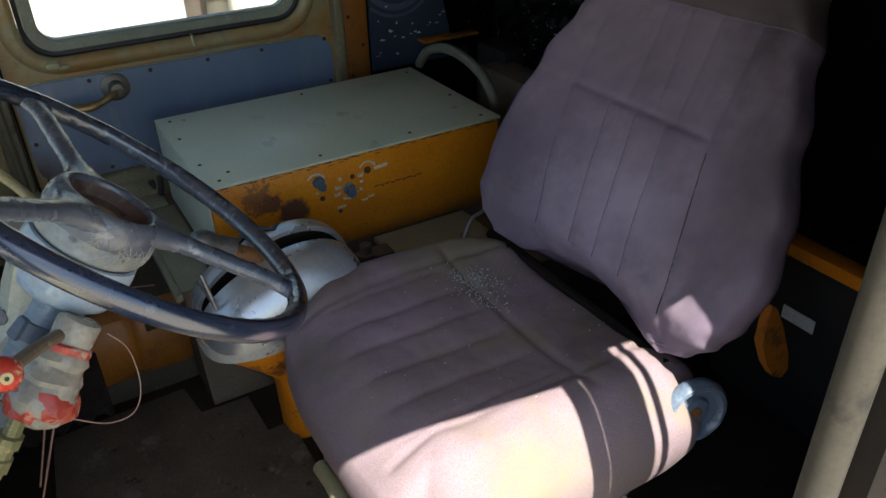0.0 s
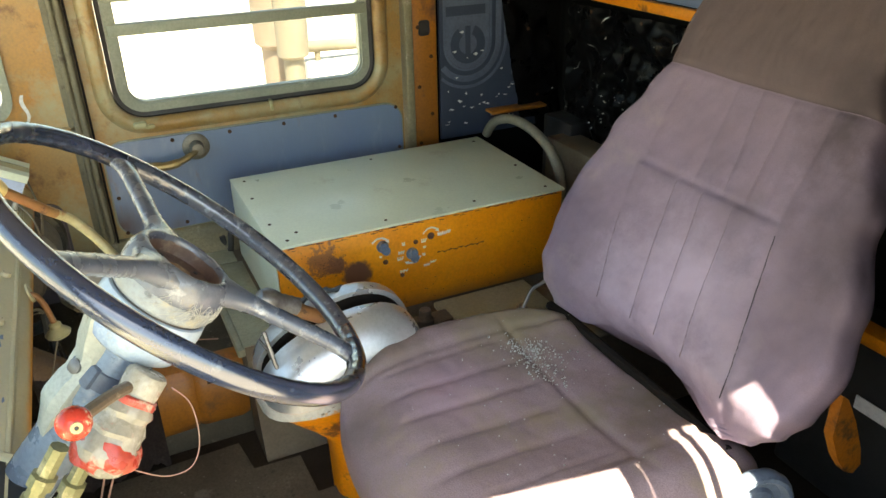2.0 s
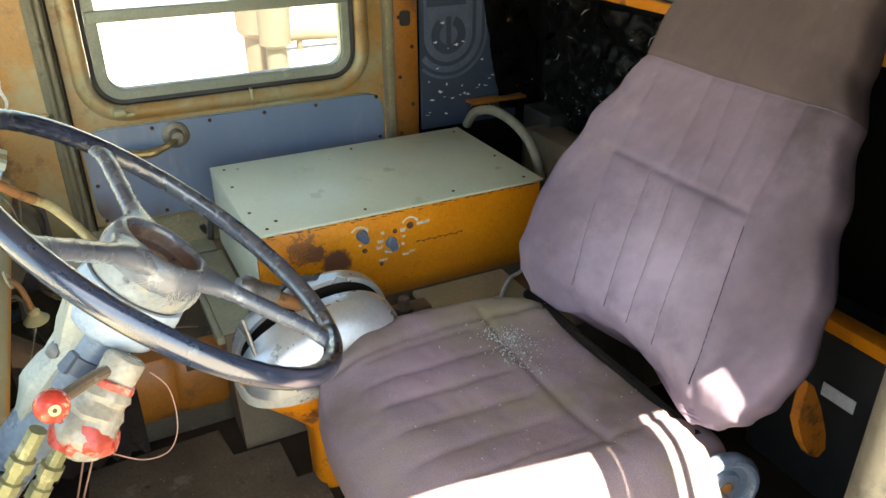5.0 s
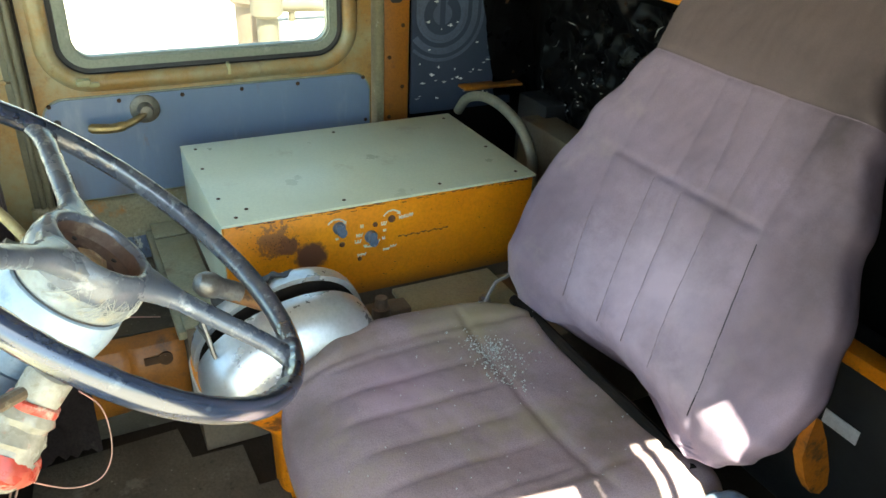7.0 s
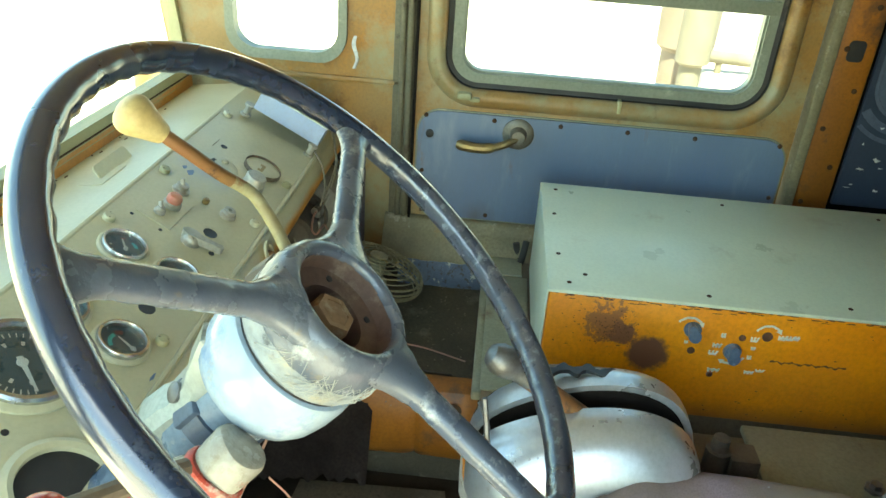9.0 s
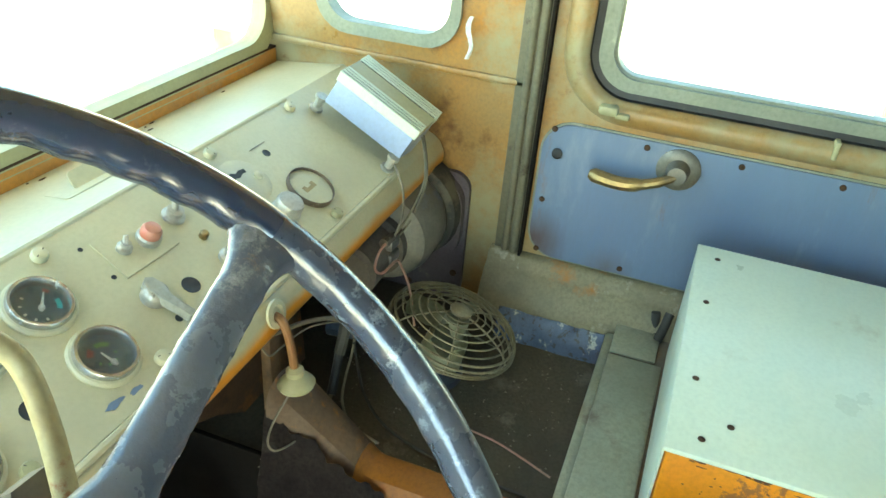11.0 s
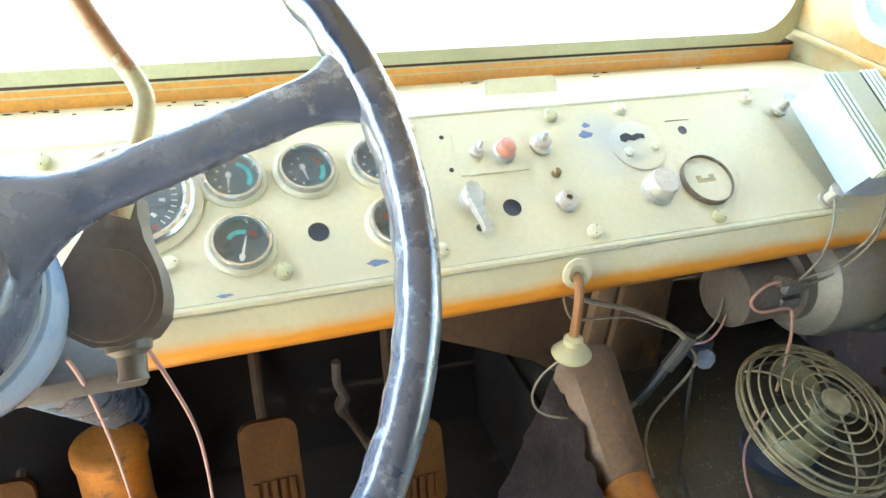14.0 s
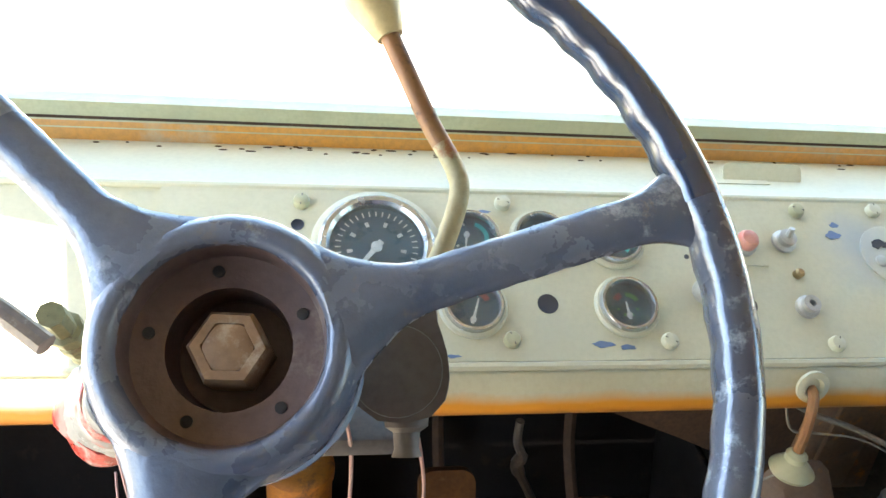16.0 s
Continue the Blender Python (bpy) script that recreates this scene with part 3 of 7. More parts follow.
# rear post with the latch hole
bm = bmesh.new()
block(bm, (XR - 0.012, -0.243, PFLOOR), (XR + 0.04, -0.176, ZR), 0.006)
post = thing("door_post", (XR, -0.2, PFLOOR), "worn orange door post with a latch hole", "door post", kind="structure")
part("post", bm, RISER, post)
bm = bmesh.new()
block(bm, (XR - 0.020, -0.175, PFLOOR), (XR + 0.04, -0.153, ZR), 0.005)
part("post_edge", bm, SILLPAINT, post, "dusty beige post edge")
bm = bmesh.new()
slab(bm, rounded_rect(-0.222, 1.208, -0.192, 1.246, 0.008), on_x(XR - 0.0136), 0, 0.004)
part("latch_hole", bm, BLACK, post, "dark latch hole")
for k in range(9):
    bm = bmesh.new()
    screw(bm, (XR - 0.012, -0.19 - 0.035 * (k % 2), 0.93 + 0.075 * k), (-1, 0, 0), 0.005, 0.003)
    part("screw", bm, RUST_DARK, post)

# ---- passenger door ----
door = thing("door_1", (XR, 0.22, 0.79), "closed passenger door, orange paint worn to beige", "door", kind="structure")
WY0, WY1, WZ0, WZ1 = -0.060, 0.520, 1.110, 1.56
b = bmesh.new()
place = on_x(XR - 0.004)
hoop(b, rounded_rect(DOOR_B + 0.004, 0.795, DOOR_F - 0.004, 1.615, 0.012), rounded_rect(WY0 - 0.035, WZ0 - 0.03, WY1 + 0.035, WZ1 + 0.03, 0.07), place, 0, 0.045)
part("door_skin", b, DOORPAINT, door)
def bead_frame(name, y0, z0, y1, z1, r, prof, mat, parent, label):
    """A rounded frame swept round an opening: prof of (growth, x) from the outside in."""
    b = bmesh.new()
    rings = [ring(b, [V(x, u, v) for u, v in rounded_rect(y0 - g, z0 - g, y1 + g, z1 + g, r + g, 10)]) for g, x in prof]
    for r0, r1 in zip(rings, rings[1:]):
        bridge(b, r0, r1)
    return part(name, b, mat, parent, label, 50)


bead_frame("window_moulding", WY0, WZ0, WY1, WZ1, 0.050, [(0.052, XR - 0.003), (0.049, XR - 0.009), (0.043, XR - 0.015), (0.035, XR - 0.019), (0.026, XR - 0.019), (0.019, XR - 0.015), (0.015, XR - 0.006), (0.014, XR + 0.036)], DOORPAINT, door, "raised rounded orange moulding")
bead_frame("window_seal", WY0, WZ0, WY1, WZ1, 0.050, [(0.0145, XR - 0.004), (0.0135, XR + 0.004), (0.0040, XR + 0.006), (0.003, XR + 0.034)], BLACK, door, "black rubber seal")
b = bmesh.new()
hoop(b, rounded_rect(WY0 - 0.003, WZ0 - 0.003, WY1 + 0.003, WZ1 + 0.003, 0.053, 10), rounded_rect(WY0 + 0.015, WZ0 + 0.015, WY1 - 0.017, WZ1 - 0.012, 0.04, 10), on_x(XR - 0.001), 0, 0.032)
hoop(b, rounded_rect(WY0 + 0.015, WZ0 + 0.015, WY1 - 0.017, WZ1 - 0.012, 0.04, 10), rounded_rect(WY0 + 0.019, WZ0 + 0.019, WY1 - 0.021, WZ1 - 0.016, 0.036, 10), on_x(XR + 0.006), 0, 0.020)
block(b, (XR - 0.006, WY0, 1.275), (XR + 0.016, WY1, 1.300), 0.003)
block(b, (XR - 0.006, WY0, 1.345), (XR + 0.016, WY1, 1.375), 0.003)
part("sash", b, GREYGREEN, door, "grey-green sash frame and bars")
b = bmesh.new()
slab(b, rounded_rect(WY0, WZ0, WY1, WZ1, 0.05), on_x(XR + 0.024), 0, 0.004)
o = part("pane", b, GLASS, door)
o.visible_shadow = False
b = bmesh.new()
slab(b, rounded_rect(-0.138, 0.822, 0.580, 1.047, 0.045), on_x(XR - 0.010), 0, 0.006)
panel = part("door_panel", b, BLUE, door, "blue-grey painted access panel")
b = bmesh.new()
hoop(b, rounded_rect(-0.1415, 0.8185, 0.5835, 1.0505, 0.0485, 8), rounded_rect(-0.1385, 0.8215, 0.5805, 1.0475, 0.0455, 8), on_x(XR - 0.0075), 0, 0.004)
part("panel_edge", b, GREYGREEN, panel, "pale worn panel edge")
for y, z in [(y, z) for y in (0.565, 0.43, 0.30, 0.17, 0.04, -0.122) for z in (1.037, 0.832)] + [(0.568, 0.92), (-0.128, 0.93)]:
    b = bmesh.new()
    screw(b, (XR - 0.010, y, z), (-1, 0, 0), 0.0045, 0.003)
    part("screw", b, RUST_DARK, panel)
b = bmesh.new()
lathe(b, (XR - 0.010, 0.556, 1.000), (-1, 0, 0), [(0.008, 0), (0.008, 0.004), (0.004, 0.005)], 12)
part("plug", b, BLACK, panel, "dark hole plug")
HX = XR - 0.010
b = bmesh.new()
lathe(b, (HX, 0.381, 1.014), (-1, 0, 0), [(0.031, 0), (0.031, 0.003), (0.027, 0.006), (0.017, 0.007), (0.015, 0.022), (0.013, 0.028), (0.006, 0.029)], 32)
handle = part("handle_rose", b, ROSE, door, "tarnished round handle rose")
b = bmesh.new()
tube(b, smooth_path([(HX - 0.022, 0.381, 1.012), (HX - 0.032, 0.410, 0.999), (HX - 0.036, 0.450, 0.990), (HX - 0.034, 0.500, 0.994)], 5), [0.007] * 4 + [0.0075] * 4 + [0.010] * 4 + [0.0105] * 3 + [0.006], 10)
part("door_handle", b, BRASS, door, "curved tarnished brass inner door handle")
b = bmesh.new()
block(b, (XR - 0.032, 0.478, 1.078), (XR - 0.010, 0.506, 1.092), 0.005)
block(b, (XR - 0.026, 0.462, 1.074), (XR - 0.012, 0.482, 1.083), 0.003)
block(b, (XR - 0.022, 0.192, 1.075), (XR - 0.002, 0.199, 1.100), 0.002)
part("window_clip", b, CREAM, door, "small cream window clips")
# rubber gasket strip in the front seam
bm = bmesh.new()
block(bm, (XR - 0.010, 0.5935, 0.80), (XR + 0.004, 0.634, 1.62), 0.003)
seal = single("trim", bm, SEALGREY, "grey-green rubber door seal strip", "door seal", kind="structure")
for y, r in ((0.6015, 0.0068), (0.6160, 0.0060)):
    bm = bmesh.new()
    tube(bm, [(XR - 0.010, y, 0.802), (XR - 0.0105, y + 0.0006, 1.2), (XR - 0.010, y, 1.618)], r, 12)
    part("bead", bm, SEALGREY, seal, "rounded rubber bead")
bm = bmesh.new()
block(bm, (XR - 0.0185, 0.5875, 0.80), (XR + 0.004, 0.5925, 1.62), 0.001)
part("seal_gap", bm, SHADEBLACK, seal, "dark gap along the seal")
# sill below the door
def crumbly(prof, back, y0, y1, n, rough):
    """A strip along y with an uneven, battered profile; back closes it behind."""
    b = bmesh.new()
    prev = None
    for k in range(n + 1):
        y = y0 + (y1 - y0) * k / n
        pts = []
        for i, (x, z) in enumerate(prof):
            e = rough * (noise.noise(V(y * 14, i * 1.3, 2)) + 0.6 * noise.noise(V(y * 45, i * 2.1, 5)) + 0.4 * noise.noise(V(y * 120, i * 3.3, 8)))
            pts.append(V(x + e, y, z + 0.7 * e))
        cur = ring(b, pts + [V(x, y, z) for x, z in back])
        if prev:
            bridge(b, prev, cur)
        else:
            b.faces.new(cur[::-1])
        prev = cur
    b.faces.new(prev)
    return b


single("door_sill", crumbly([(2.186, 0.817), (2.177, 0.811), (2.175, 0.797), (2.168, 0.792), (2.162, 0.786), (2.152, 0.772), (2.144, 0.757), (2.138, 0.741)], [(2.138, 0.728), (2.196, 0.728), (2.196, 0.817)], -0.15, 0.64, 130, 0.0026), SILLPAINT, "battered dusty beige door sill", "door sill", kind="structure", smooth=60)
single("sill_edge", crumbly([(2.1375, 0.7405), (2.133, 0.735), (2.128, 0.722), (2.124, 0.706), (2.121, 0.688)], [(2.18, 0.688), (2.18, 0.7275)], -0.15, 0.60, 130, 0.0045), CHIPBLUE, "chipped blue paint along the sill edge", "door sill", kind="structure", smooth=60)

# ---- left side: open doorway, post and rear wall ----
lx = on_x(XL - 0.04)
# Mostly unseen: outline, slot and bar cut to shape the sun on the seat.
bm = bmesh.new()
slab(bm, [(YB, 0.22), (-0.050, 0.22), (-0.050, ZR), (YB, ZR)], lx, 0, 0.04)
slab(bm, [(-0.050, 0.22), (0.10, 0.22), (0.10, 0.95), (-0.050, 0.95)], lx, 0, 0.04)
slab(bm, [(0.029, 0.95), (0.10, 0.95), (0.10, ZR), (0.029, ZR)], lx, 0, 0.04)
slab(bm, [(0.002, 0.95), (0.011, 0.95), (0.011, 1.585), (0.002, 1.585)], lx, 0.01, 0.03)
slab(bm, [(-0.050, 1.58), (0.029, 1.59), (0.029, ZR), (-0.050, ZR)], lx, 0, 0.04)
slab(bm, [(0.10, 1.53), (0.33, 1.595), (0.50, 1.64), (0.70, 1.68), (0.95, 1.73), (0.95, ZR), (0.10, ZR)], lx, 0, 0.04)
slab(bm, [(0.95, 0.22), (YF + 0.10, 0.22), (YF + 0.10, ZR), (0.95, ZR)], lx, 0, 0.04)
# Unseen lower front corner filled in to keep light out of the footwell.
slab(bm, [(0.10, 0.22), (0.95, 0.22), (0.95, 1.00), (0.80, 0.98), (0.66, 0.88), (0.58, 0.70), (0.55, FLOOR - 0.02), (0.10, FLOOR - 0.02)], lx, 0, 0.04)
single("wall_left", bm, SHADEBLACK, "side wall by the driver's doorway, cut to shape sunlight", "wall", kind="structure")
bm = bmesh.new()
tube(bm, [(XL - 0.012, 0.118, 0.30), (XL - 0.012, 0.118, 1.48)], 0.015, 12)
single("door_jamb", bm, JAMB, "rounded beige jamb of the open driver's doorway, painted shade-dark", "door jamb", kind="structure")

# ---- windscreen ----
ws = thing("windscreen", (1.41, 1.06, 1.08), "wide front windscreen in cream rubber", "window", kind="structure")
b = bmesh.new()
fy = lambda u, v, w: V(u, 1.06 + w + (v - 1.08) * 0.12, v)
hoop(b, rounded_rect(XL + 0.02, 1.066, 2.215, 1.80, 0.09), rounded_rect(XL + 0.06, 1.094, 2.185, 1.76, 0.06), fy, -0.022, 0.004)
part("window_frame", b, CREAM, ws, "cream rubber windscreen frame")
b = bmesh.new()
slab(b, rounded_rect(XL + 0.05, 1.085, 2.195, 1.77, 0.06), fy, -0.010, -0.006)
o = part("pane", b, GLASS, ws)
o.visible_shadow = False
bm = bmesh.new()
hoop(bm, [(XL - 0.04, 1.03), (XR + 0.06, 1.03), (XR + 0.06, ZR), (XL - 0.04, ZR)], [(XL + 0.03, 1.068), (2.21, 1.068), (2.21, 1.79), (XL + 0.03, 1.79)], fy, 0.005, 0.02)
single("wall_front", bm, DOORPAINT, "orange windscreen surround", "wall", kind="structure")

# ---- dashboard ----
PN = V(0, -0.46985, 0.88275)          # panel normal
PU = V(0, 0.88275, 0.46985)           # up the slope
PO = V(1.45, 0.805, 1.01)             # a point of the panel face


def dash(x, s, w=0.0):
    """A point of the dash panel: x across, s up the slope from the lower instrument row, w off the face."""
    return V(x, PO.y, PO.z) + PU * s + PN * w


DB, DT = -0.055, 0.119
bm = bmesh.new()
prof = [dash(0, DT + 0.006), V(0, 0.935, 1.0655), V(0, 1.036, 1.053), V(0, 1.036, 1.03), V(0, 0.93, 1.02), dash(0, -0.04, -0.03), V(0, 0.775, 0.945), V(0, 0.755, 0.935), V(0, 0.742, 0.945), V(0, 0.738, 0.962), V(0, 0.745, 0.976), dash(0, DB - 0.004, 0.0)]
ends = [ring(bm, [V(x, p.y, p.z) for p in prof]) for x in (XL + 0.01, XR - 0.003)]
bridge(bm, *ends)
bm.faces.new(ends[0][::-1])
bm.faces.new(ends[1])
dashboard = thing("dashboard", (1.4, 0.8, 0.93), "beige painted metal dashboard with round gauges", "dashboard", kind="structure")
part("cowl", bm, [BEIGE], dashboard)
bm = bmesh.new()
slab(bm, rounded_rect(1.684, -0.004, 1.778, 0.019, 0.007), lambda u, v, w: V(u, 0.9680 + v * 0.62 + w * 0.78, 1.0620 + v * 0.78 - w * 0.62), -0.001, 0.0015)
part("tab", bm, BEIGE, dashboard, "small folded tab on the cowl")
bm = bmesh.new()
lathe(bm, (1.679, 0.967, 1.0610), (0, 0.12, 1), [(0.004, 0), (0.004, 0.0012), (0.002, 0.0014)], 12)
part("hole", bm, RUST_DARK, dashboard)
bm = bmesh.new()
block(bm, (XL + 0.012, 1.0365, 1.030), (XR - 0.004, 1.048, 1.075), 0.003)
part("cowl_edge", bm, LIPLOW, dashboard, "worn orange strip under the windscreen rubber")
# Thin dark strip, put in for the shadow line below the rubber.
bm = bmesh.new()
block(bm, (XL + 0.012, 1.0370, 1.0755), (XR - 0.004, 1.060, 1.0790), 0.001)
part("seal_gap", bm, RUST_DARK, dashboard, "dark strip for the shadow under the windscreen rubber")
bm = bmesh.new()
pf = lambda u, v, w: dash(u, v, w)
slab(bm, [(1.10, DB), (2.045, DB), (2.012, DT), (1.10, DT)], pf, -0.004, 0.003)
part("instrument_panel", bm, BEIGE, dashboard, "beige instrument plate")
bm = bmesh.new()
tube(bm, [dash(XL + 0.02, DB - 0.004, 0.001), dash(2.05, DB - 0.004, 0.001)], 0.004, 8)
tube(bm, [dash(XL + 0.02, DT + 0.003, 0.001), dash(2.012, DT + 0.003, 0.001)], 0.004, 8)
part("bead", bm, BEIGE, dashboard, "pressed beads along the plate edges")


def lip_strip(prof, mat, label):
    b = bmesh.new()
    rows = [ring(b, [V(x, y, z) for y, z in prof]) for x in [XL + 0.012 + (XR - 0.017 - XL) * k / 24 for k in range(25)]]
    for r0, r1 in zip(rows, rows[1:]):
        bridge(b, r0, r1)
    b.faces.new(rows[0][::-1])
    b.faces.new(rows[-1])
    part("lip", b, mat, dashboard, label)


lip_strip([(0.7475, 0.9795), (0.7425, 0.9735), (0.7395, 0.9675), (0.7365, 0.960), (0.7360, 0.953), (0.7370, 0.944), (0.742, 0.936), (0.750, 0.930), (0.775, 0.928), (0.775, 0.936), (0.758, 0.938), (0.752, 0.966)], LIPMIX, "rolled beige lip worn to orange below")

# ---- orange box with grey lid ----
box = thing("control_box", (1.9, 0.01, 0.755), "orange metal control box with a grey-green lid", "control box")
BX0, BX1, BY0, BY1 = 1.692, 2.090, -0.305, 0.328
bm = bmesh.new()
block(bm, (BX0, BY0, 0.757), (BX1, BY1, 0.951), 0.004)
part("body", bm, BOXPAINT, box, "orange body with worn paint")
bm = bmesh.new()
block(bm, (BX0 - 0.004, BY0 - 0.004, 0.951), (BX1 + 0.003, BY1 + 0.004, 0.957), 0.002)
part("lid", bm, LID, box, "grey-green painted steel lid")
bm = bmesh.new()
block(bm, (BX0 + 0.003, BY1 + 0.001, 0.77), (BX1 - 0.003, BY1 + 0.004, 0.951), 0.001)
part("end_plate", bm, LID, box)
bm = bmesh.new()
slab(bm, [(1.635, FLOOR), (1.700, 0.755), (2.14, 0.755), (2.14, FLOOR)], lambda u, v, w: V(u, w, v), -0.61, 0.410)
block(bm, (1.42, -0.61, FLOOR), (1.66, 0.13, 0.754), 0.006)
single("engine_hump", bm, KICK, "grimy raised floor hump under the box", "engine cover", kind="structure")

# ---- seat ----
seat = thing("driver_seat", (1.19, 0.05, FLOOR), "worn mauve cloth driver's seat with a high backrest", "seat")
SX, SY0, SY1 = 1.213, -0.165, 0.338


def cushion_top(u, v):
    """Height of the seat cushion: u across and v fore and aft, both -1 to 1."""
    au = abs(u)
    edge = 0.055 * max(0, au - 0.76) ** 2 / 0.0576 + 0.055 * max(0, v - 0.55) ** 2 / 0.2025 + 0.04 * max(0, -v - 0.70) ** 2 / 0.09
    z = 0.862 + 0.006 * v + 0.016 * math.exp(-((au - 0.72) / 0.22) ** 2) - 0.008 * (1 - u * u) - edge
    z += 0.010 * max(0, u - 0.1) * (1 - v * v)
    if au < 0.62 and -0.30 < v < 0.80:
        for k in range(6):
            e = u - (-0.55 + 0.22 * k)
            z -= (0.0028 * math.exp(-(e / 0.016) ** 2) + 0.0022 * math.exp(-(e / 0.06) ** 2)) * min(1, (0.8 - v) * 6, (v + 0.3) * 6)
    z -= 0.005 * math.exp(-((v + 0.30) / 0.03) ** 2) * max(0, min(1, (0.78 - au) * 8))
    z -= 0.005 * math.exp(-((au - 0.62) / 0.03) ** 2) * (abs(v) < 0.9)
    return z + 0.006 * noise.noise(V(u * 2.2, v * 2.2, 0)) + 0.0022 * noise.noise(V(u * 6, v * 6, 3)) + 0.0008 * noise.noise(V(u * 17, v * 17, 5))


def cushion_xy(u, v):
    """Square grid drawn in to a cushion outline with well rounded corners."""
    n = 3.0 if u > 0 else 3.0 + 5.0 * min(1, -u * 2)
    k = max(abs(u), abs(v)) / max(1e-6, abs(u) ** n + abs(v) ** n) ** (1 / n)
    k = 1 - (1 - k) * max(abs(u), abs(v)) ** 2
    return SX + (0.268 if u > 0 else 0.298) * u * k, (SY0 + SY1) / 2 + (SY1 - SY0) / 2 * v * k


bm = bmesh.new()
N = 96
rows = []
for j in range(N + 1):
    v = -1 + 2 * j / N
    row = []
    for i in range(N + 1):
        u = -1 + 2 * i / N
        row.append(bm.verts.new((*cushion_xy(u, v), cushion_top(u, v))))
    rows.append(row)
for j in range(N):
    for i in range(N):
        bm.faces.new((rows[j][i], rows[j][i + 1], rows[j + 1][i + 1], rows[j + 1][i]))
loop = rows[0][:] + [r[-1] for r in rows[1:]] + rows[-1][-2::-1] + [r[0] for r in rows[-2:0:-1]]
prev = loop
c = V(SX, (SY0 + SY1) / 2, 0)
for dz, grow in ((-0.012, 1.018), (-0.035, 1.022), (-0.060, 1.010), (-0.085, 0.975)):
    nxt = ring(bm, [V(c.x + (p.co.x - c.x) * grow, c.y + (p.co.y - c.y) * grow, 0.800 + dz + (p.co.z - 0.81) * 0.25) for p in loop])
    bridge(bm, prev, nxt)
    prev = nxt
bm.faces.new(prev)
part("seat_cushion", bm, FABRIC_DUSTY, seat, "mauve pleated cushion with dust and glass crumbs", 60)

BACK0, BUP = V(SX - 0.002, -0.078, 0.890), V(0, -0.50, 0.866)
BN = V(0, 0.866, 0.50)


def eased(pts, s):
    for (a, x), (c2, y) in zip(pts, pts[1:]):
        if s <= c2:
            t = max(0, (s - a) / (c2 - a))
            return x + (y - x) * t * t * (3 - 2 * t)
    return pts[-1][1]


def back_sides(s):
    """Reach of the backrest to its far and its door side, at height s along its slope."""
    far = eased(((0, 0.190), (0.03, 0.232), (0.07, 0.250), (0.14, 0.262), (0.21, 0.261), (0.32, 0.238), (0.40, 0.207), (0.47, 0.184), (0.56, 0.184), (0.68, 0.184), (0.78, 0.165), (0.82, 0.12)), s)
    near = eased(((0, 0.225), (0.02, 0.266), (0.05, 0.292), (0.09, 0.310), (0.15, 0.319), (0.226, 0.300), (0.335, 0.254), (0.44, 0.212), (0.52, 0.180), (0.60, 0.160), (0.70, 0.152), (0.78, 0.135), (0.82, 0.10)), s)
    return far, near


def back_half(s):
    far, near = back_sides(s)
    return (far + near) / 2


def back_mid(s):
    far, near = back_sides(s)
    return (far - near) / 2


bm = bmesh.new()
M, K = 200, 210
prev = None


CROSS, HEAD = 0.291, 0.455
LOW_SEAMS = ((0.084, 0.140), (0.000, 0.046), (-0.056, -0.012), (-0.116, -0.072), (-0.205, -0.156))
TOP_SEAMS = ((0.132, 0.130), (0.020, 0.032), (-0.041, -0.014), (-0.082, -0.073), (-0.152, -0.145))


def seam_x(n, s):
    """Offset from the middle of seam n at height s, on the lower or the upper panel."""
    a, b = LOW_SEAMS[n] if s < CROSS else TOP_SEAMS[n]
    t = (s - 0.08) / 0.20 if s < CROSS else (s - 0.30) / 0.15
    return a + (b - a) * t


def back_drop(q, s):
    """The lower edge arches: higher in the middle, with a lobe hanging at the door side."""
    x = back_mid(0.05) + q * back_half(0.05)
    arch = eased(((-0.30, 0.0), (-0.26, 0.004), (-0.17, 0.026), (-0.04, 0.036), (0.06, 0.026), (0.16, 0.0), (0.24, 0.0)), x)
    return arch * max(0, 1 - s / 0.16) ** 2


def sigmoid(t):
    return 1 / (1 + math.exp(max(-40, min(40, -t))))


def back_relief(q, s):
    """Depth of the front face against its plain rounding: pleats, seams and the fuller lower panel."""
    d = 0.020 * abs(q) ** 3 - 0.012 * (1 - q * q) * sigmoid((0.47 - s) / 0.01)
    x = back_mid(s) + q * back_half(s)
    inside = sigmoid((seam_x(0, s) - x) / 0.014) * sigmoid((x - seam_x(4, s)) / 0.010)
    if s < 0.46:
        for n in range(5):
            e = x - seam_x(n, s)
            deep = (0.0022 if n == 4 else 0.0013) if s < CROSS else (0.0008 if n == 0 else 0.0017)
            d -= deep * (0.8 * math.exp(-(e / 0.003) ** 2) + 1.1 * math.exp(-(e / 0.014) ** 2))
    d -= 0.0042 * math.exp(-((s - CROSS - 0.002) / 0.005) ** 2) * inside
    d += 0.0055 * inside * sigmoid((CROSS - s) / 0.004) * min(1, 0.45 + (CROSS - s) * 6)
    d -= 0.0035 * math.exp(-((s - HEAD) / 0.005) ** 2) - 0.003 * sigmoid((s - HEAD - 0.003) / 0.004)
    d += 0.0014 * math.sin(s * 70 + q * 3) * max(0, abs(q) - 0.55) * 2
    return d + 0.0036 * noise.noise(V(q * 2.5, s * 9, 1)) + 0.0016 * noise.noise(V(q * 7, s * 24, 6)) + 0.0006 * noise.noise(V(q * 22, s * 60, 9))


def back_round(q):
    ca = abs(q) ** (1 / 0.45)
    return math.sqrt(max(0, 1 - ca * ca)) ** 0.45


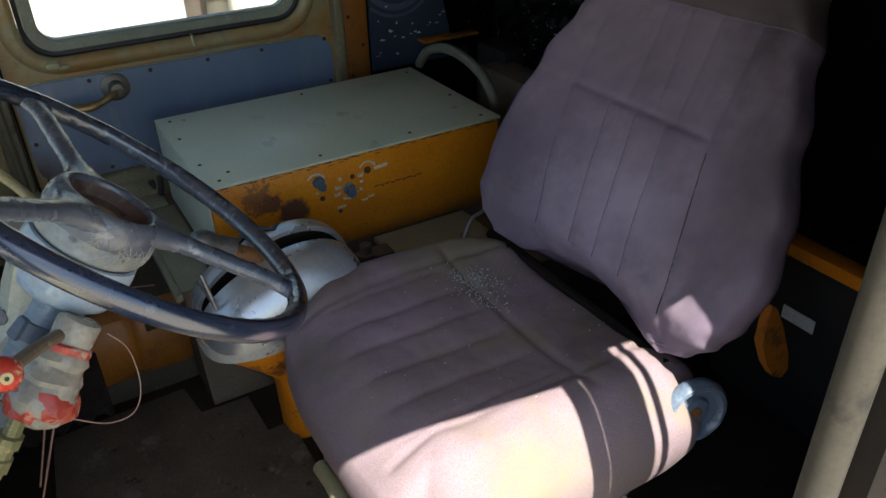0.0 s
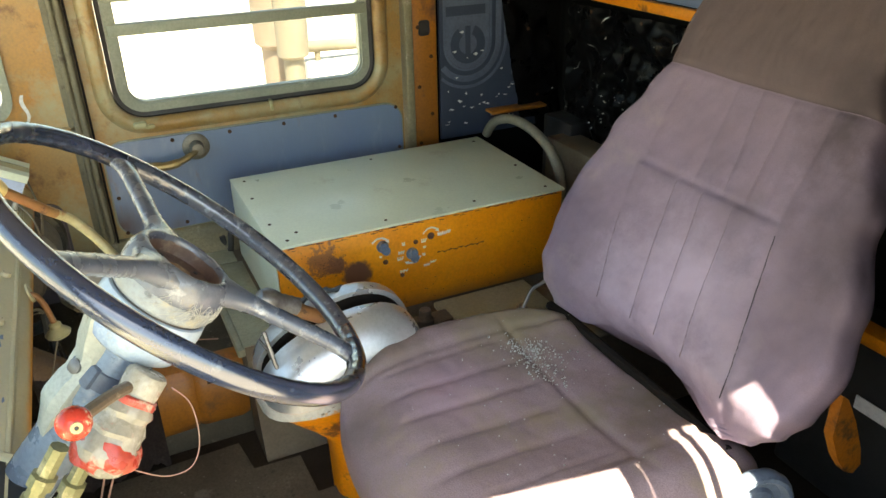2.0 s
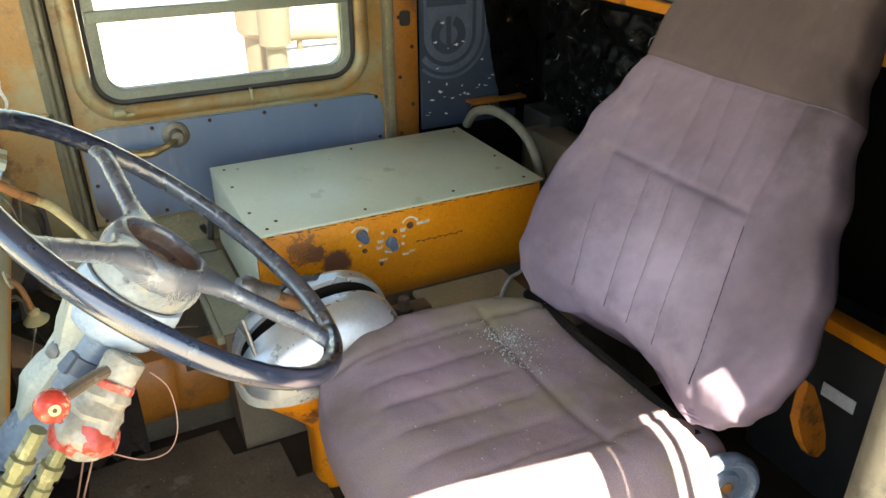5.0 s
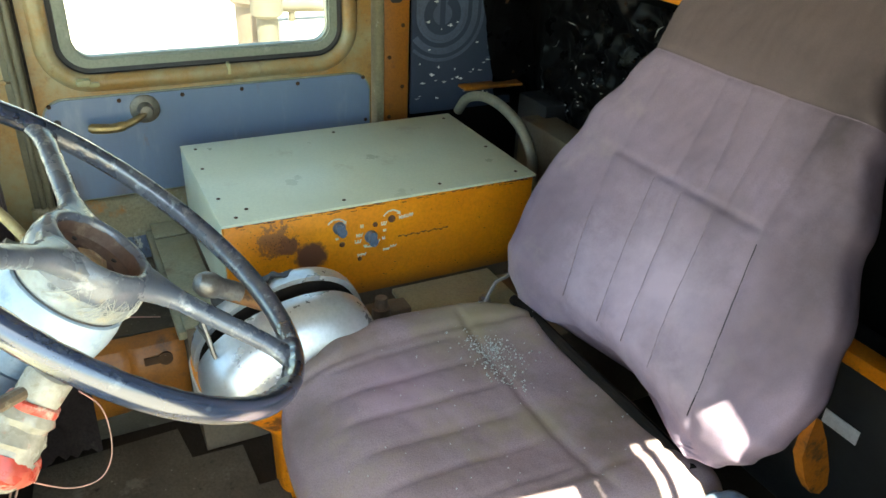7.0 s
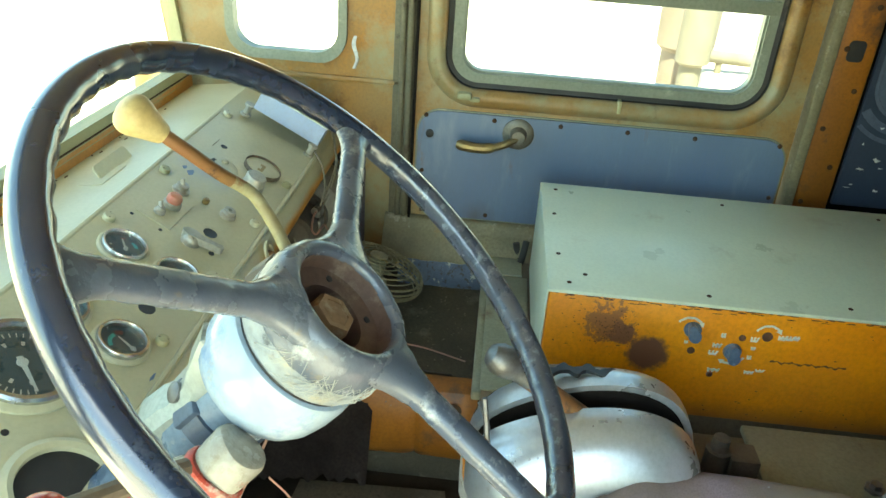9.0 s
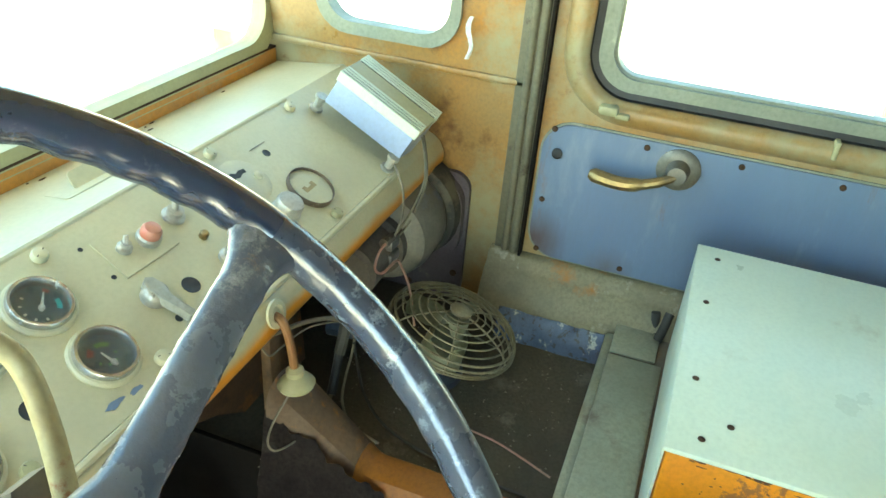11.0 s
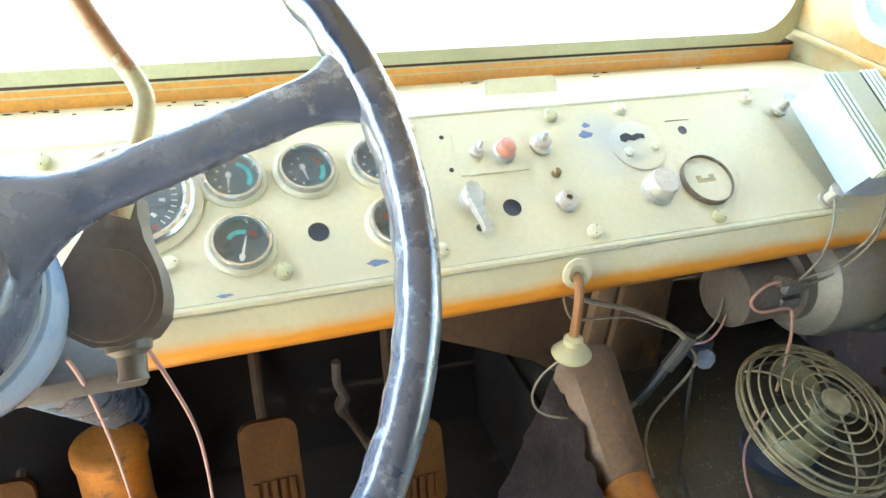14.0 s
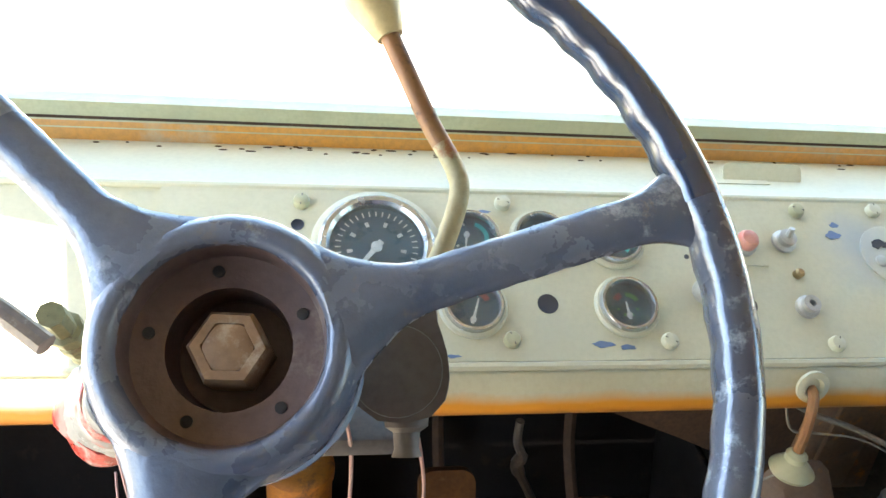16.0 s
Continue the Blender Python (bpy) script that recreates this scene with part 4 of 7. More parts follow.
for j in range(M + 1):
    s = 0.82 * j / M
    hw = back_half(s)
    th = 0.062 * (0.16 + 0.84 * math.sin(math.pi / 2 * min(1, s / 0.075))) * (1 if s < 0.74 else max(0.25, (0.83 - s) / 0.09))
    pts = []
    for k in range(K):
        q = math.sin(math.pi * (0.5 - k / (K - 20))) if k <= K - 20 else -math.cos(math.pi * (k - K + 20) / 20)
        if k <= K - 20:
            q = math.copysign(abs(q) ** 1.25, q)
            d = th * back_round(q) + back_relief(q, s)
        else:
            d = -0.60 * th * back_round(q) + 0.020 * abs(q) ** 3
        pts.append(BACK0 + V(back_mid(s) + hw * q, 0, 0) + BUP * (s + back_drop(q, s)) + BN * (d - 0.045))
    cur = ring(bm, pts)
    if prev:
        bridge(bm, prev, cur)
    else:
        bm.faces.new(cur[::-1])
    prev = cur
bm.faces.new(prev)
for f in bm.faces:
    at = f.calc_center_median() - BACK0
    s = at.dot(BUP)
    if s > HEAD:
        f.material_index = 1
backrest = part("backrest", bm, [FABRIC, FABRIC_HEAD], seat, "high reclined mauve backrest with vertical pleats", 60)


def back_front(q, s, lift=0.0):
    """A point of the backrest's front at q of its half width and height s."""
    return BACK0 + V(back_mid(s) + back_half(s) * q, 0, 0) + BUP * (s + back_drop(q, s)) + BN * (0.062 * back_round(q) + back_relief(q, s) - 0.045 + lift)


for n, s0, s1, mt, r in ((4, 0.045, 0.275, SEAM, 0.0009), (3, 0.05, 0.285, SEAMMAUVE, 0.0007), (2, 0.05, 0.285, SEAMMAUVE, 0.0006), (1, 0.05, 0.285, SEAMMAUVE, 0.0007), (0, 0.05, 0.20, SEAMMAUVE, 0.0008), (2, 0.30, 0.445, SEAMMAUVE, 0.0004), (3, 0.30, 0.445, SEAMMAUVE, 0.0005)):
    bm = bmesh.new()
    pts = []
    for k in range(61):
        s = s0 + (s1 - s0) * k / 60
        pts.append(back_front((seam_x(n, s) - back_mid(s)) / back_half(s), s, 0.0002))
    tube(bm, pts, r, 5)
    part("seam", bm, mt, backrest)
bm = bmesh.new()
tube(bm, [back_front(-0.92 + 1.84 * k / 60, 0.4545, 0.0003) for k in range(61)], 0.0007, 5)
part("seam", bm, SEAMMAUVE, backrest)
bm = bmesh.new()
block(bm, (0.99, -0.18, 0.70), (1.40, 0.29, 0.76), 0.01)
block(bm, (1.03, -0.14, FLOOR), (1.36, 0.22, 0.70), 0.01)
part("seat_base", bm, BLACK, seat, "dark seat base")

# ---- steering wheel ----
WC = V(1.206, 0.5196, 1.2057)
WN = V(-0.0573, -0.8811, 1.0).normalized()
WR = 0.2252
WA = V(0, 1, 0).cross(WN).normalized()
WB = WN.cross(WA)


def wheel_at(r, a, h=0.0):
    return WC + (WA * math.cos(a) + WB * math.sin(a)) * r + WN * h


wheel = thing("steering_wheel", WC - WN * 0.05, "large worn black three-spoke steering wheel", "steering wheel")
SEG, RS = 180, 14


SP0 = radians(14.0)
turn = -1


def rim_section(k0, k1, peel):
    """A stretch of the rim with finger grips inside; the peeled stretch is rough and uneven."""
    b = bmesh.new()
    prev = None
    for k in range(k0, k1 + 1):
        a = SP0 + turn * math.tau * k / SEG
        er = (WA * math.cos(a) + WB * math.sin(a))
        pts = []
        for q in range(RS):
            f = math.tau * q / RS
            cr, ch = math.cos(f), math.sin(f)
            grip = (0.0014 if peel else 0.0024) * (0.5 + 0.5 * math.cos(a * 54)) * max(0, -cr) ** 1.5
            if peel:
                grip += 0.0005 * noise.noise(V(k * 0.55, q * 0.7, 2.0))
            pts.append(WC + er * (WR + (0.0106 + grip) * cr) + WN * (0.0122 + grip * 0.5) * ch)
        cur = ring(b, pts)
        if prev:
            bridge(b, prev, cur)
        prev = cur
    return b


part("rim", rim_section(57, 180, False), WHEELBLACK, wheel, "glossy black rim with finger grips")
part("rim_worn", rim_section(0, 57, True), RIMPEEL, wheel, "blue-black stretch of the rim with peeling paint")
for n3 in range(3):
    a = SP0 + n3 * math.tau / 3
    bm = bmesh.new()
    prev = None
    side = wheel_at(1, a + math.pi / 2) - WC
    for j in range(41):
        t = j / 40
        r = 0.046 + (WR - 0.046) * t
        p = wheel_at(r, a, -0.015 + 0.013 * min(1, t * 1.25))
        w = 0.0118 + 0.0250 * max(0, 1 - t * 3.6) ** 2 + 0.016 * max(0, (t - 0.80) / 0.20) ** 2
        h = 0.0105 - 0.0015 * t + 0.004 * max(0, 1 - t * 3.5)
        pts = []
        for q in range(16):
            f = math.tau * q / 16
            dent = 0.0007 * noise.noise(V(j * 0.5, q * 0.8, n3 * 7.0)) + 0.0005 * noise.noise(V(j * 1.7, q * 1.9, n3 * 5.0))
            pts.append(p + side * ((w + dent) * math.cos(f)) + WN * ((h + dent) * math.copysign(abs(math.sin(f)) ** 0.85, math.sin(f))))
        cur = ring(bm, pts)
        if prev:
            bridge(bm, prev, cur)
        prev = cur
    part("spoke", bm, WHEELWORN, wheel, "worn dusty spoke", 75)
bm = bmesh.new()
lathe(bm, WC, WN, [(0.046, -0.0560), (0.0555, -0.0555), (0.0578, -0.0520), (0.0592, -0.042), (0.0600, -0.034)], 72, cap=False)
part("hub_skirt", bm, SKIRT, wheel, "dusty pale skirt of the hub", 75)
bm = bmesh.new()
lathe(bm, WC, WN, [(0.0598, -0.0345), (0.0606, -0.0300), (0.0606, -0.0220), (0.0594, -0.0130), (0.0568, -0.0060), (0.0530, -0.0018), (0.0495, -0.0005), (0.0462, -0.0012), (0.0444, -0.0034), (0.0436, -0.0080)], 72, cap=False)
for v in bm.verts:
    v.co += WN * 0.0006 * noise.noise(v.co * 90) + (v.co - WC).normalized() * 0.0006 * noise.noise(v.co * 70 + V(4, 1, 2))
part("hub", bm, WHEELWORN, wheel, "open hub with the horn button missing", 75)
bm = bmesh.new()
lathe(bm, WC, WN, [(0.0438, -0.0070), (0.0430, -0.0150), (0.0420, -0.0205), (0.0350, -0.0225), (0.0280, -0.0240), (0.0268, -0.0500), (0.0, -0.0500)], 40, cap=False)
part("bore", bm, BORE, wheel, "rusty brown bore")
bm = bmesh.new()
lathe(bm, WC, WN, [(0.0185, -0.050), (0.0185, -0.022), (0.0165, -0.0185), (0.0120, -0.0185), (0.0115, -0.0215), (0.0, -0.0215)], 6, cap=False)
nut = part("nut", bm, NUT, wheel, "worn brown hexagon wheel nut")
bm = bmesh.new()
lathe(bm, WC, WN, [(0.0112, -0.023), (0.0112, -0.0195), (0.009, -0.0185), (0.0, -0.0185)], 24, cap=False)
part("shaft_end", bm, NUT, nut)
for k, a in enumerate((0.4, 1.7, 2.9, 4.2, 5.4)):
    bm = bmesh.new()
    lathe(bm, wheel_at(0.0355, a, -0.0226), WN, [(0.0028, 0), (0.0028, 0.0012), (0.0016, 0.0013)], 10)
    part("hole", bm, BLACK, wheel)
random.seed(5)
bm = bmesh.new()
for k in range(70):
    a = SP0 + math.pi * 1.1 + random.uniform(-0.9, 0.9)
    a2 = a + random.uniform(-0.5, 0.5)
    p, q2 = wheel_at(0.0606, a, -0.020 - 0.012 * random.random()), wheel_at(0.0588, a2, -0.042 - 0.012 * random.random())
    mid = (p + q2) / 2
    off = (mid - WC - WN * (mid - WC).dot(WN)).normalized() * 0.003
    tube(bm, smooth_path([p, mid + off, q2 + V(0, 0, 0.002), q2], 4), random.choice((0.00012, 0.00018, 0.00030)), 4)
part("cobweb", bm, COBWEB, wheel, "dusty cobweb on the hub skirt")

# ---- steering column ----
col = thing("steering_column", WC + WN * -0.6, "pale blue enamelled steering column", "steering column")
bm = bmesh.new()
lathe(bm, WC, -WN, [(0.030, 0.0580), (0.0565, 0.0580), (0.0585, 0.0590), (0.0605, 0.068), (0.0610, 0.082), (0.0590, 0.100), (0.0545, 0.111), (0.0460, 0.118), (0.036, 0.120)], 56)
part("collar", bm, PALEBLUE, col, "pale blue enamelled collar")
bm = bmesh.new()
lathe(bm, WC, -WN, [(0.050, 0.0550), (0.0552, 0.0560), (0.0552, 0.0582), (0.050, 0.059)], 48)
part("gap_ring", bm, BLACK, col, "dark gap below the wheel hub")
bm = bmesh.new()
lathe(bm, WC, -WN, [(0.036, 0.117), (0.038, 0.122), (0.0385, 0.190), (0.036, 0.197), (0.031, 0.205), (0.030, 0.85)], 32)
part("tube", bm, COLTUBE, col, "dirty blue column tube")

bm = bmesh.new()
lathe(bm, (1.222, 0.905, FLOOR), (0, 0.05, 1), [(0.052, 0), (0.047, 0.015), (0.042, 0.03), (0.040, 0.09), (0.040, 0.150), (0.043, 0.153), (0.043, 0.166), (0.038, 0.170), (0.031, 0.171)], 24)
part("column_foot", bm, FOOT, col, "orange painted foot of the column")
# ---- gear selector ----
gear = thing("gear_selector", (1.5, 0.28, FLOOR), "silver domed gear selector on an orange column", "gear selector")
GY, GZ = 0.283, 0.815


def dome_outline(ry, rz, n=28):
    """Side view of the dome: a long slope in front, steep at the back."""
    pts = []
    for k in range(n + 1):
        a = math.pi * k / n
        pts.append((GY + ry * math.cos(a), GZ + rz * math.sin(a) ** 0.75 * (1 - 0.26 * math.cos(a)) / 1.03))
    return pts


def dome_half(x0, x1, rz):
    """One half of the dome, its outer edge rounded over."""
    b = bmesh.new()
    prev = None
    n = 16
    for k in range(n + 1):
        t = math.sin(math.pi / 2 * k / n)
        f = math.sqrt(max(0.0, 1 - (max(0, t - 0.22) / 0.78 * 0.985) ** 2))
        x = x0 + (x1 - x0) * t
        pts = [V(x, GY + (y - GY) * (0.62 + 0.38 * f), GZ + (z - GZ) * (0.10 + 0.90 * f)) for y, z in dome_outline(0.142, rz)]
        cur = ring(b, pts + [V(x, pts[-1].y, GZ - 0.012), V(x, pts[0].y, GZ - 0.012)])
        if prev:
            bridge(b, prev, cur)
        else:
            b.faces.new(cur[::-1])
        prev = cur
    b.faces.new(prev)
    return b


part("dome", dome_half(1.474, 1.395, 0.110), SILVER, gear, "silver painted near dome half", 50)
part("dome", dome_half(1.502, 1.592, 0.122), SILVER, gear, "silver painted far dome half", 50)
bm = bmesh.new()
slab(bm, dome_outline(0.126, 0.062), lambda u, v, w: V(w, u, v), 1.472, 1.503)
slab(bm, dome_outline(0.134, 0.114), lambda u, v, w: V(w, u, v), 1.4995, 1.5015)
part("slot", bm, SHADEBLACK, gear, "dark lever slot between the dome halves")
bm = bmesh.new()
prev = None
for k in range(24):
    y = 0.352 - 0.0055 * k
    zz = GZ + 0.122 * max(0.02, 1 - ((y - GY) / 0.142) ** 2) ** 0.4 + 0.0012
    dx = 0.005 * math.sin(k * 1.15)
    hw = 0.007 + 0.002 * math.sin(k * 2.1)
    cur = [bm.verts.new((1.530 + dx - hw, y, zz)), bm.verts.new((1.530 + dx + hw, y, zz - 0.0008)), bm.verts.new((1.530 + dx + hw, y, zz - 0.006)), bm.verts.new((1.530 + dx - hw, y, zz - 0.006))]
    if prev:
        bridge(bm, prev, cur)
    prev = cur
part("gate_slot", bm, BLACK, gear, "wavy black gate slot")
bm = bmesh.new()
prev = None
for sy, sx, z, oy in ((0.146, 0.094, 0.808, 0), (0.146, 0.094, 0.785, 0), (0.132, 0.088, 0.765, -0.004), (0.090, 0.066, 0.715, -0.012), (0.058, 0.050, 0.670, -0.02), (0.050, 0.046, 0.62, -0.02), (0.048, 0.044, FLOOR, -0.02)):
    cur = ring(bm, [V(1.497 + sx * math.copysign(abs(math.cos(a)) ** 0.6, math.cos(a)), GY + oy + sy * math.copysign(abs(math.sin(a)) ** 0.6, math.sin(a)), z) for a in [math.tau * q / 32 for q in range(32)]])
    if prev:
        bridge(bm, prev, cur)
    else:
        bm.faces.new(cur)
    prev = cur
bm.faces.new(prev[::-1])
part("column", bm, ORANGE, gear, "orange tapering column")
bm = bmesh.new()
hoop(bm, [(1.497 + 0.0965 * math.copysign(abs(math.cos(a)) ** 0.6, math.cos(a)), GY + 0.1485 * math.copysign(abs(math.sin(a)) ** 0.6, math.sin(a))) for a in [math.tau * q / 32 for q in range(32)]],
     [(1.497 + 0.090 * math.copysign(abs(math.cos(a)) ** 0.6, math.cos(a)), GY + 0.142 * math.copysign(abs(math.sin(a)) ** 0.6, math.sin(a))) for a in [math.tau * q / 32 for q in range(32)]], lambda u, v, w: V(u, v, w), 0.778, 0.804)
part("band", bm, BANDPAINT, gear, "chipped whitish band")
bm = bmesh.new()
tube(bm, [(1.482, 0.250, 0.870), (1.480, 0.280, 0.898), (1.474, 0.372, 0.962)], [0.010, 0.011, 0.013], 12)
lever = part("lever", bm, RUSTROD, gear, "rusty orange lever")
bm = bmesh.new()
d = V(-0.012, 0.097, 0.06).normalized()
lathe(bm, V(1.474, 0.372, 0.965), d, [(0.0135, -0.028), (0.0155, -0.026), (0.0150, -0.020), (0.0158, -0.014), (0.0150, -0.008), (0.0158, -0.002), (0.0150, 0.004), (0.0175, 0.012), (0.0195, 0.022), (0.0190, 0.032), (0.013, 0.043), (0.004, 0.047)], 20)
part("lever_knob", bm, STEEL, lever, "bare metal lever knob")
bm = bmesh.new()
tube(bm, smooth_path([(1.46, 0.41, 0.93), (1.452, 0.405, 0.90), (1.445, 0.40, 0.87), (1.44, 0.39, 0.85)], 4), 0.0035, 6)
tube(bm, smooth_path([(1.49, 0.415, 0.90), (1.475, 0.405, 0.885), (1.48, 0.40, 0.865), (1.47, 0.395, 0.86)], 4), 0.003, 6)
part("wire", bm, STEEL, gear, "loose bent wires")
bm = bmesh.new()
lathe(bm, (1.63, 0.37, 0.845), (0, -1, 0.1), [(0.016, 0), (0.016, 0.02), (0.011, 0.022), (0.011, 0.05), (0.015, 0.052), (0.015, 0.068)], 12)
tube(bm, smooth_path([(1.63, 0.30, 0.852), (1.64, 0.25, 0.86), (1.65, 0.20, 0.83), (1.65, 0.19, 0.77)], 5), 0.005, 8)
single("air_valve", bm, STEEL, "dull metal air valve with hose beside the selector", "valve")

# ---- control box fittings ----
for x, y in ((1.712, 0.30), (1.712, 0.10), (1.715, -0.10), (1.715, -0.275), (2.06, 0.305), (2.06, 0.0), (2.06, -0.28), (1.80, 0.312), (1.95, 0.312), (1.86, -0.285), (1.74, 0.275)):
    bm = bmesh.new()
    screw(bm, (x, y, 0.957), (0, 0, 1), 0.0036, 0.0016)
    part("screw", bm, RUST_DARK, box)
for y, z, r, tilt in ((0.118, 0.912, 0.0135, -24), (0.055, 0.882, 0.0140, -8)):
    bm = bmesh.new()
    lathe(bm, (BX0, y, z), (-1, 0, 0), [(r * 0.92, 0), (r * 0.92, 0.004), (r * 0.80, 0.007)], 24)
    km = Matrix.Translation((BX0, y, z)) @ Matrix.Rotation(radians(tilt), 4, "X")
    slab(bm, [(0.62 * r * math.cos(q) * (1.15 if math.sin(q) < 0 else 0.85), 1.12 * r * math.sin(q)) for q in [math.tau * k / 20 for k in range(20)]], lambda u, v, w: km @ V(-0.006 - w, u, v), 0, 0.010)
    part("switch", bm, KNOBPALE, box, "blue-grey rotary switch")
for y, z, r in ((0.012, 0.912, 0.0075), (0.113, 0.876, 0.0055), (0.046, 0.906, 0.0050), (0.078, 0.838, 0.0045)):
    bm = bmesh.new()
    lathe(bm, (BX0, y, z), (-1, 0, 0), [(r, 0), (r, 0.002), (r * 0.7, 0.003)], 14)
    part("hole", bm, FLAKE, box, "rusty bolt hole")
for (y, z), a0, a1, r0, r1 in (((0.123, 0.912), 32, 150, 0.0170, 0.0208), ((0.012, 0.912), 25, 145, 0.0165, 0.0200), ((0.056, 0.882), 205, 300, 0.0195, 0.0232)):
    bm = bmesh.new()
    prev = None
    for k in range(13):
        a = radians(a0 + (a1 - a0) * k / 12)
        wob = 0.0006 * math.sin(k * 1.9)
        cur = [bm.verts.new((BX0 - 0.0012, y + math.cos(a) * rr, z + math.sin(a) * rr)) for rr in (r0 + wob, r1 + wob * 0.5)]
        if prev:
            bm.faces.new((prev[0], prev[1], cur[1], cur[0]))
        prev = cur
    a = radians(a1)
    tip = [(y + math.cos(a) * rr - math.sin(a) * d, z + math.sin(a) * rr + math.cos(a) * d) for rr, d in ((r0 - 0.0030, -0.003), (r1 + 0.0025, -0.002), ((r0 + r1) / 2, 0.0060))]
    bm.faces.new([bm.verts.new((BX0 - 0.0013, u, v)) for u, v in tip])
    part("marking", bm, MARK, box, "hand-painted white arrow arc")
for n, (y, z, w, h) in enumerate(((0.072, 0.907, 0.006, 0.007), (0.079, 0.889, 0.010, 0.007), (0.082, 0.876, 0.010, 0.007), (0.075, 0.846, 0.015, 0.006), (0.029, 0.905, 0.008, 0.008), (0.026, 0.890, 0.006, 0.005), (0.028, 0.874, 0.006, 0.006), (0.024, 0.848, 0.011, 0.005), (0.009, 0.853, 0.010, 0.004), (-0.008, 0.912, 0.008, 0.007), (-0.019, 0.913, 0.008, 0.007), (-0.030, 0.914, 0.007, 0.007), (0.122, 0.890, 0.005, 0.004))):
    bm = bmesh.new()
    for k in range(3 if w > 0.007 else 2):
        u = y + w * (0.42 - 0.42 * k)
        slab(bm, [(u - 0.0012, z - h / 2), (u + 0.0012, z - h / 2), (u + 0.0016 * (1 - k), z + h / 2), (u - 0.0016 * k - 0.0008, z + h / 2)], on_x(BX0), -0.0014 - 0.0001 * k, -0.0002)
    v = z + h * (0.1 if n % 2 else -0.32)
    slab(bm, [(y - w * 0.42, v - 0.0008), (y + w * 0.42, v - 0.0014), (y + w * 0.42, v + 0.0010), (y - w * 0.42, v + 0.0012)], on_x(BX0), -0.0018, -0.0002)
    part("marking", bm, MARK, box)
bm = bmesh.new()


def flake(b, y, z, w, h, n=9):
    ph = random.random() * 6
    slab(b, [(y + w * math.cos(math.tau * k / n) * (0.75 + 0.35 * math.sin(k * 2.3 + ph)), z + h * math.sin(math.tau * k / n) * (0.75 + 0.35 * math.cos(k * 1.7 + ph))) for k in range(n)], on_x(BX0), -0.0006, 0.001)


for k in range(150):
    y, z = 0.236 + random.gauss(0, 0.024), 0.898 + random.gauss(0, 0.014)
    flake(bm, y, z, random.uniform(0.0005, 0.0018), random.uniform(0.0004, 0.0014), 6)
for k in range(110):
    flake(bm, random.uniform(BY0 + 0.01, BY1 - 0.01), 0.9505 - abs(random.gauss(0, 0.0035)), random.uniform(0.002, 0.010), random.uniform(0.0004, 0.0014), 8)
for k in range(60):
    flake(bm, random.uniform(BY0 + 0.01, BY1 - 0.01), random.choice((random.uniform(0.765, 0.80), random.uniform(0.77, 0.94))), random.uniform(0.0006, 0.0032), random.uniform(0.0004, 0.0012), 7)
tagged(part("rust_patch", bm, FLAKE, box, "rusty patches where paint flaked off"), kind="stuff")
bm = bmesh.new()
up = [(-0.002 - 0.0035 * k, 0.8705 + 0.0012 * math.sin(k * 0.9) + 0.0011 + 0.0009 * math.sin(k * 2.3)) for k in range(32)]
low = [(y, z - 0.0022 - 0.0012 * math.sin(k * 1.7)) for k, (y, z) in enumerate(up)]
slab(bm, up + low[::-1], on_x(BX0), -0.0007, 0.0005)
part("scratch", bm, FLAKE, box, "long dark scratch")

# plate and bolt on the hump beside the seat
bm = bmesh.new()
block(bm, (1.475, -0.20, 0.755), (1.672, 0.02, 0.768), 0.004)
pl = thing("floor_plate", (1.57, -0.1, 0.755), "grey-green metal plate bolted beside the seat", "cover plate")
part("plate", bm, OLIVE, pl)
bm = bmesh.new()
lathe(bm, (1.56, -0.13, 0.768), (0, 0, 1), [(0.014, 0), (0.014, 0.004), (0.009, 0.005), (0.008, 0.012)], 6)
part("bolt", bm, STEEL, pl)
bm = bmesh.new()
lathe(bm, (1.565, 0.085, 0.755), (0, 0, 1), [(0.017, 0), (0.017, 0.05), (0.012, 0.052), (0.011, 0.07)], 14)
block(bm, (1.55, 0.03, 0.755), (1.59, 0.07, 0.80), 0.004)
single("plunger_post", bm, GRIME, "dusty stub post behind the gear selector", "fitting")

# step between the two floors
def riser_piece(y0, y1, n):
    b = bmesh.new()
    prev = None
    for k in range(n + 1):
        y = y0 + (y1 - y0) * k / n
        up = max(0, y - 0.655) * 1.02
        thin = 1 - 0.45 * max(0, y - 0.66) / 0.14
        ends = min(1, (y - 0.40) / 0.03)
        prof = [(1.752, 0.560), (1.740, 0.575), (1.733, 0.600), (1.732, 0.650), (1.738, 0.688), (1.750, 0.706), (1.768, 0.712), (1.792, 0.708), (1.806, 0.692), (1.806, 0.56)]
        dent = 0.006 * math.exp(-((y - 0.515) / 0.006) ** 2)
        if y > 0.668:
            u = (y - 0.668) / 0.134
            thin = 1.0
            prof = [(max(x, 1.742) - 0.018 * u * (1.80 - x) / 0.07 - 0.016 * u, z) for x, z in prof]
        cur = ring(b, [V(1.77 + (x - 1.77) * thin * (0.7 + 0.3 * ends) + (dent if x < 1.76 else 0) + 0.003 * noise.noise(V(y * 9, z * 9, 0)), y, z + (up if z > 0.6 else up * 0.4)) for x, z in prof])
        if prev:
            bridge(b, prev, cur)
        else:
            b.faces.new(cur[::-1])
        prev = cur
    b.faces.new(prev)
    return b


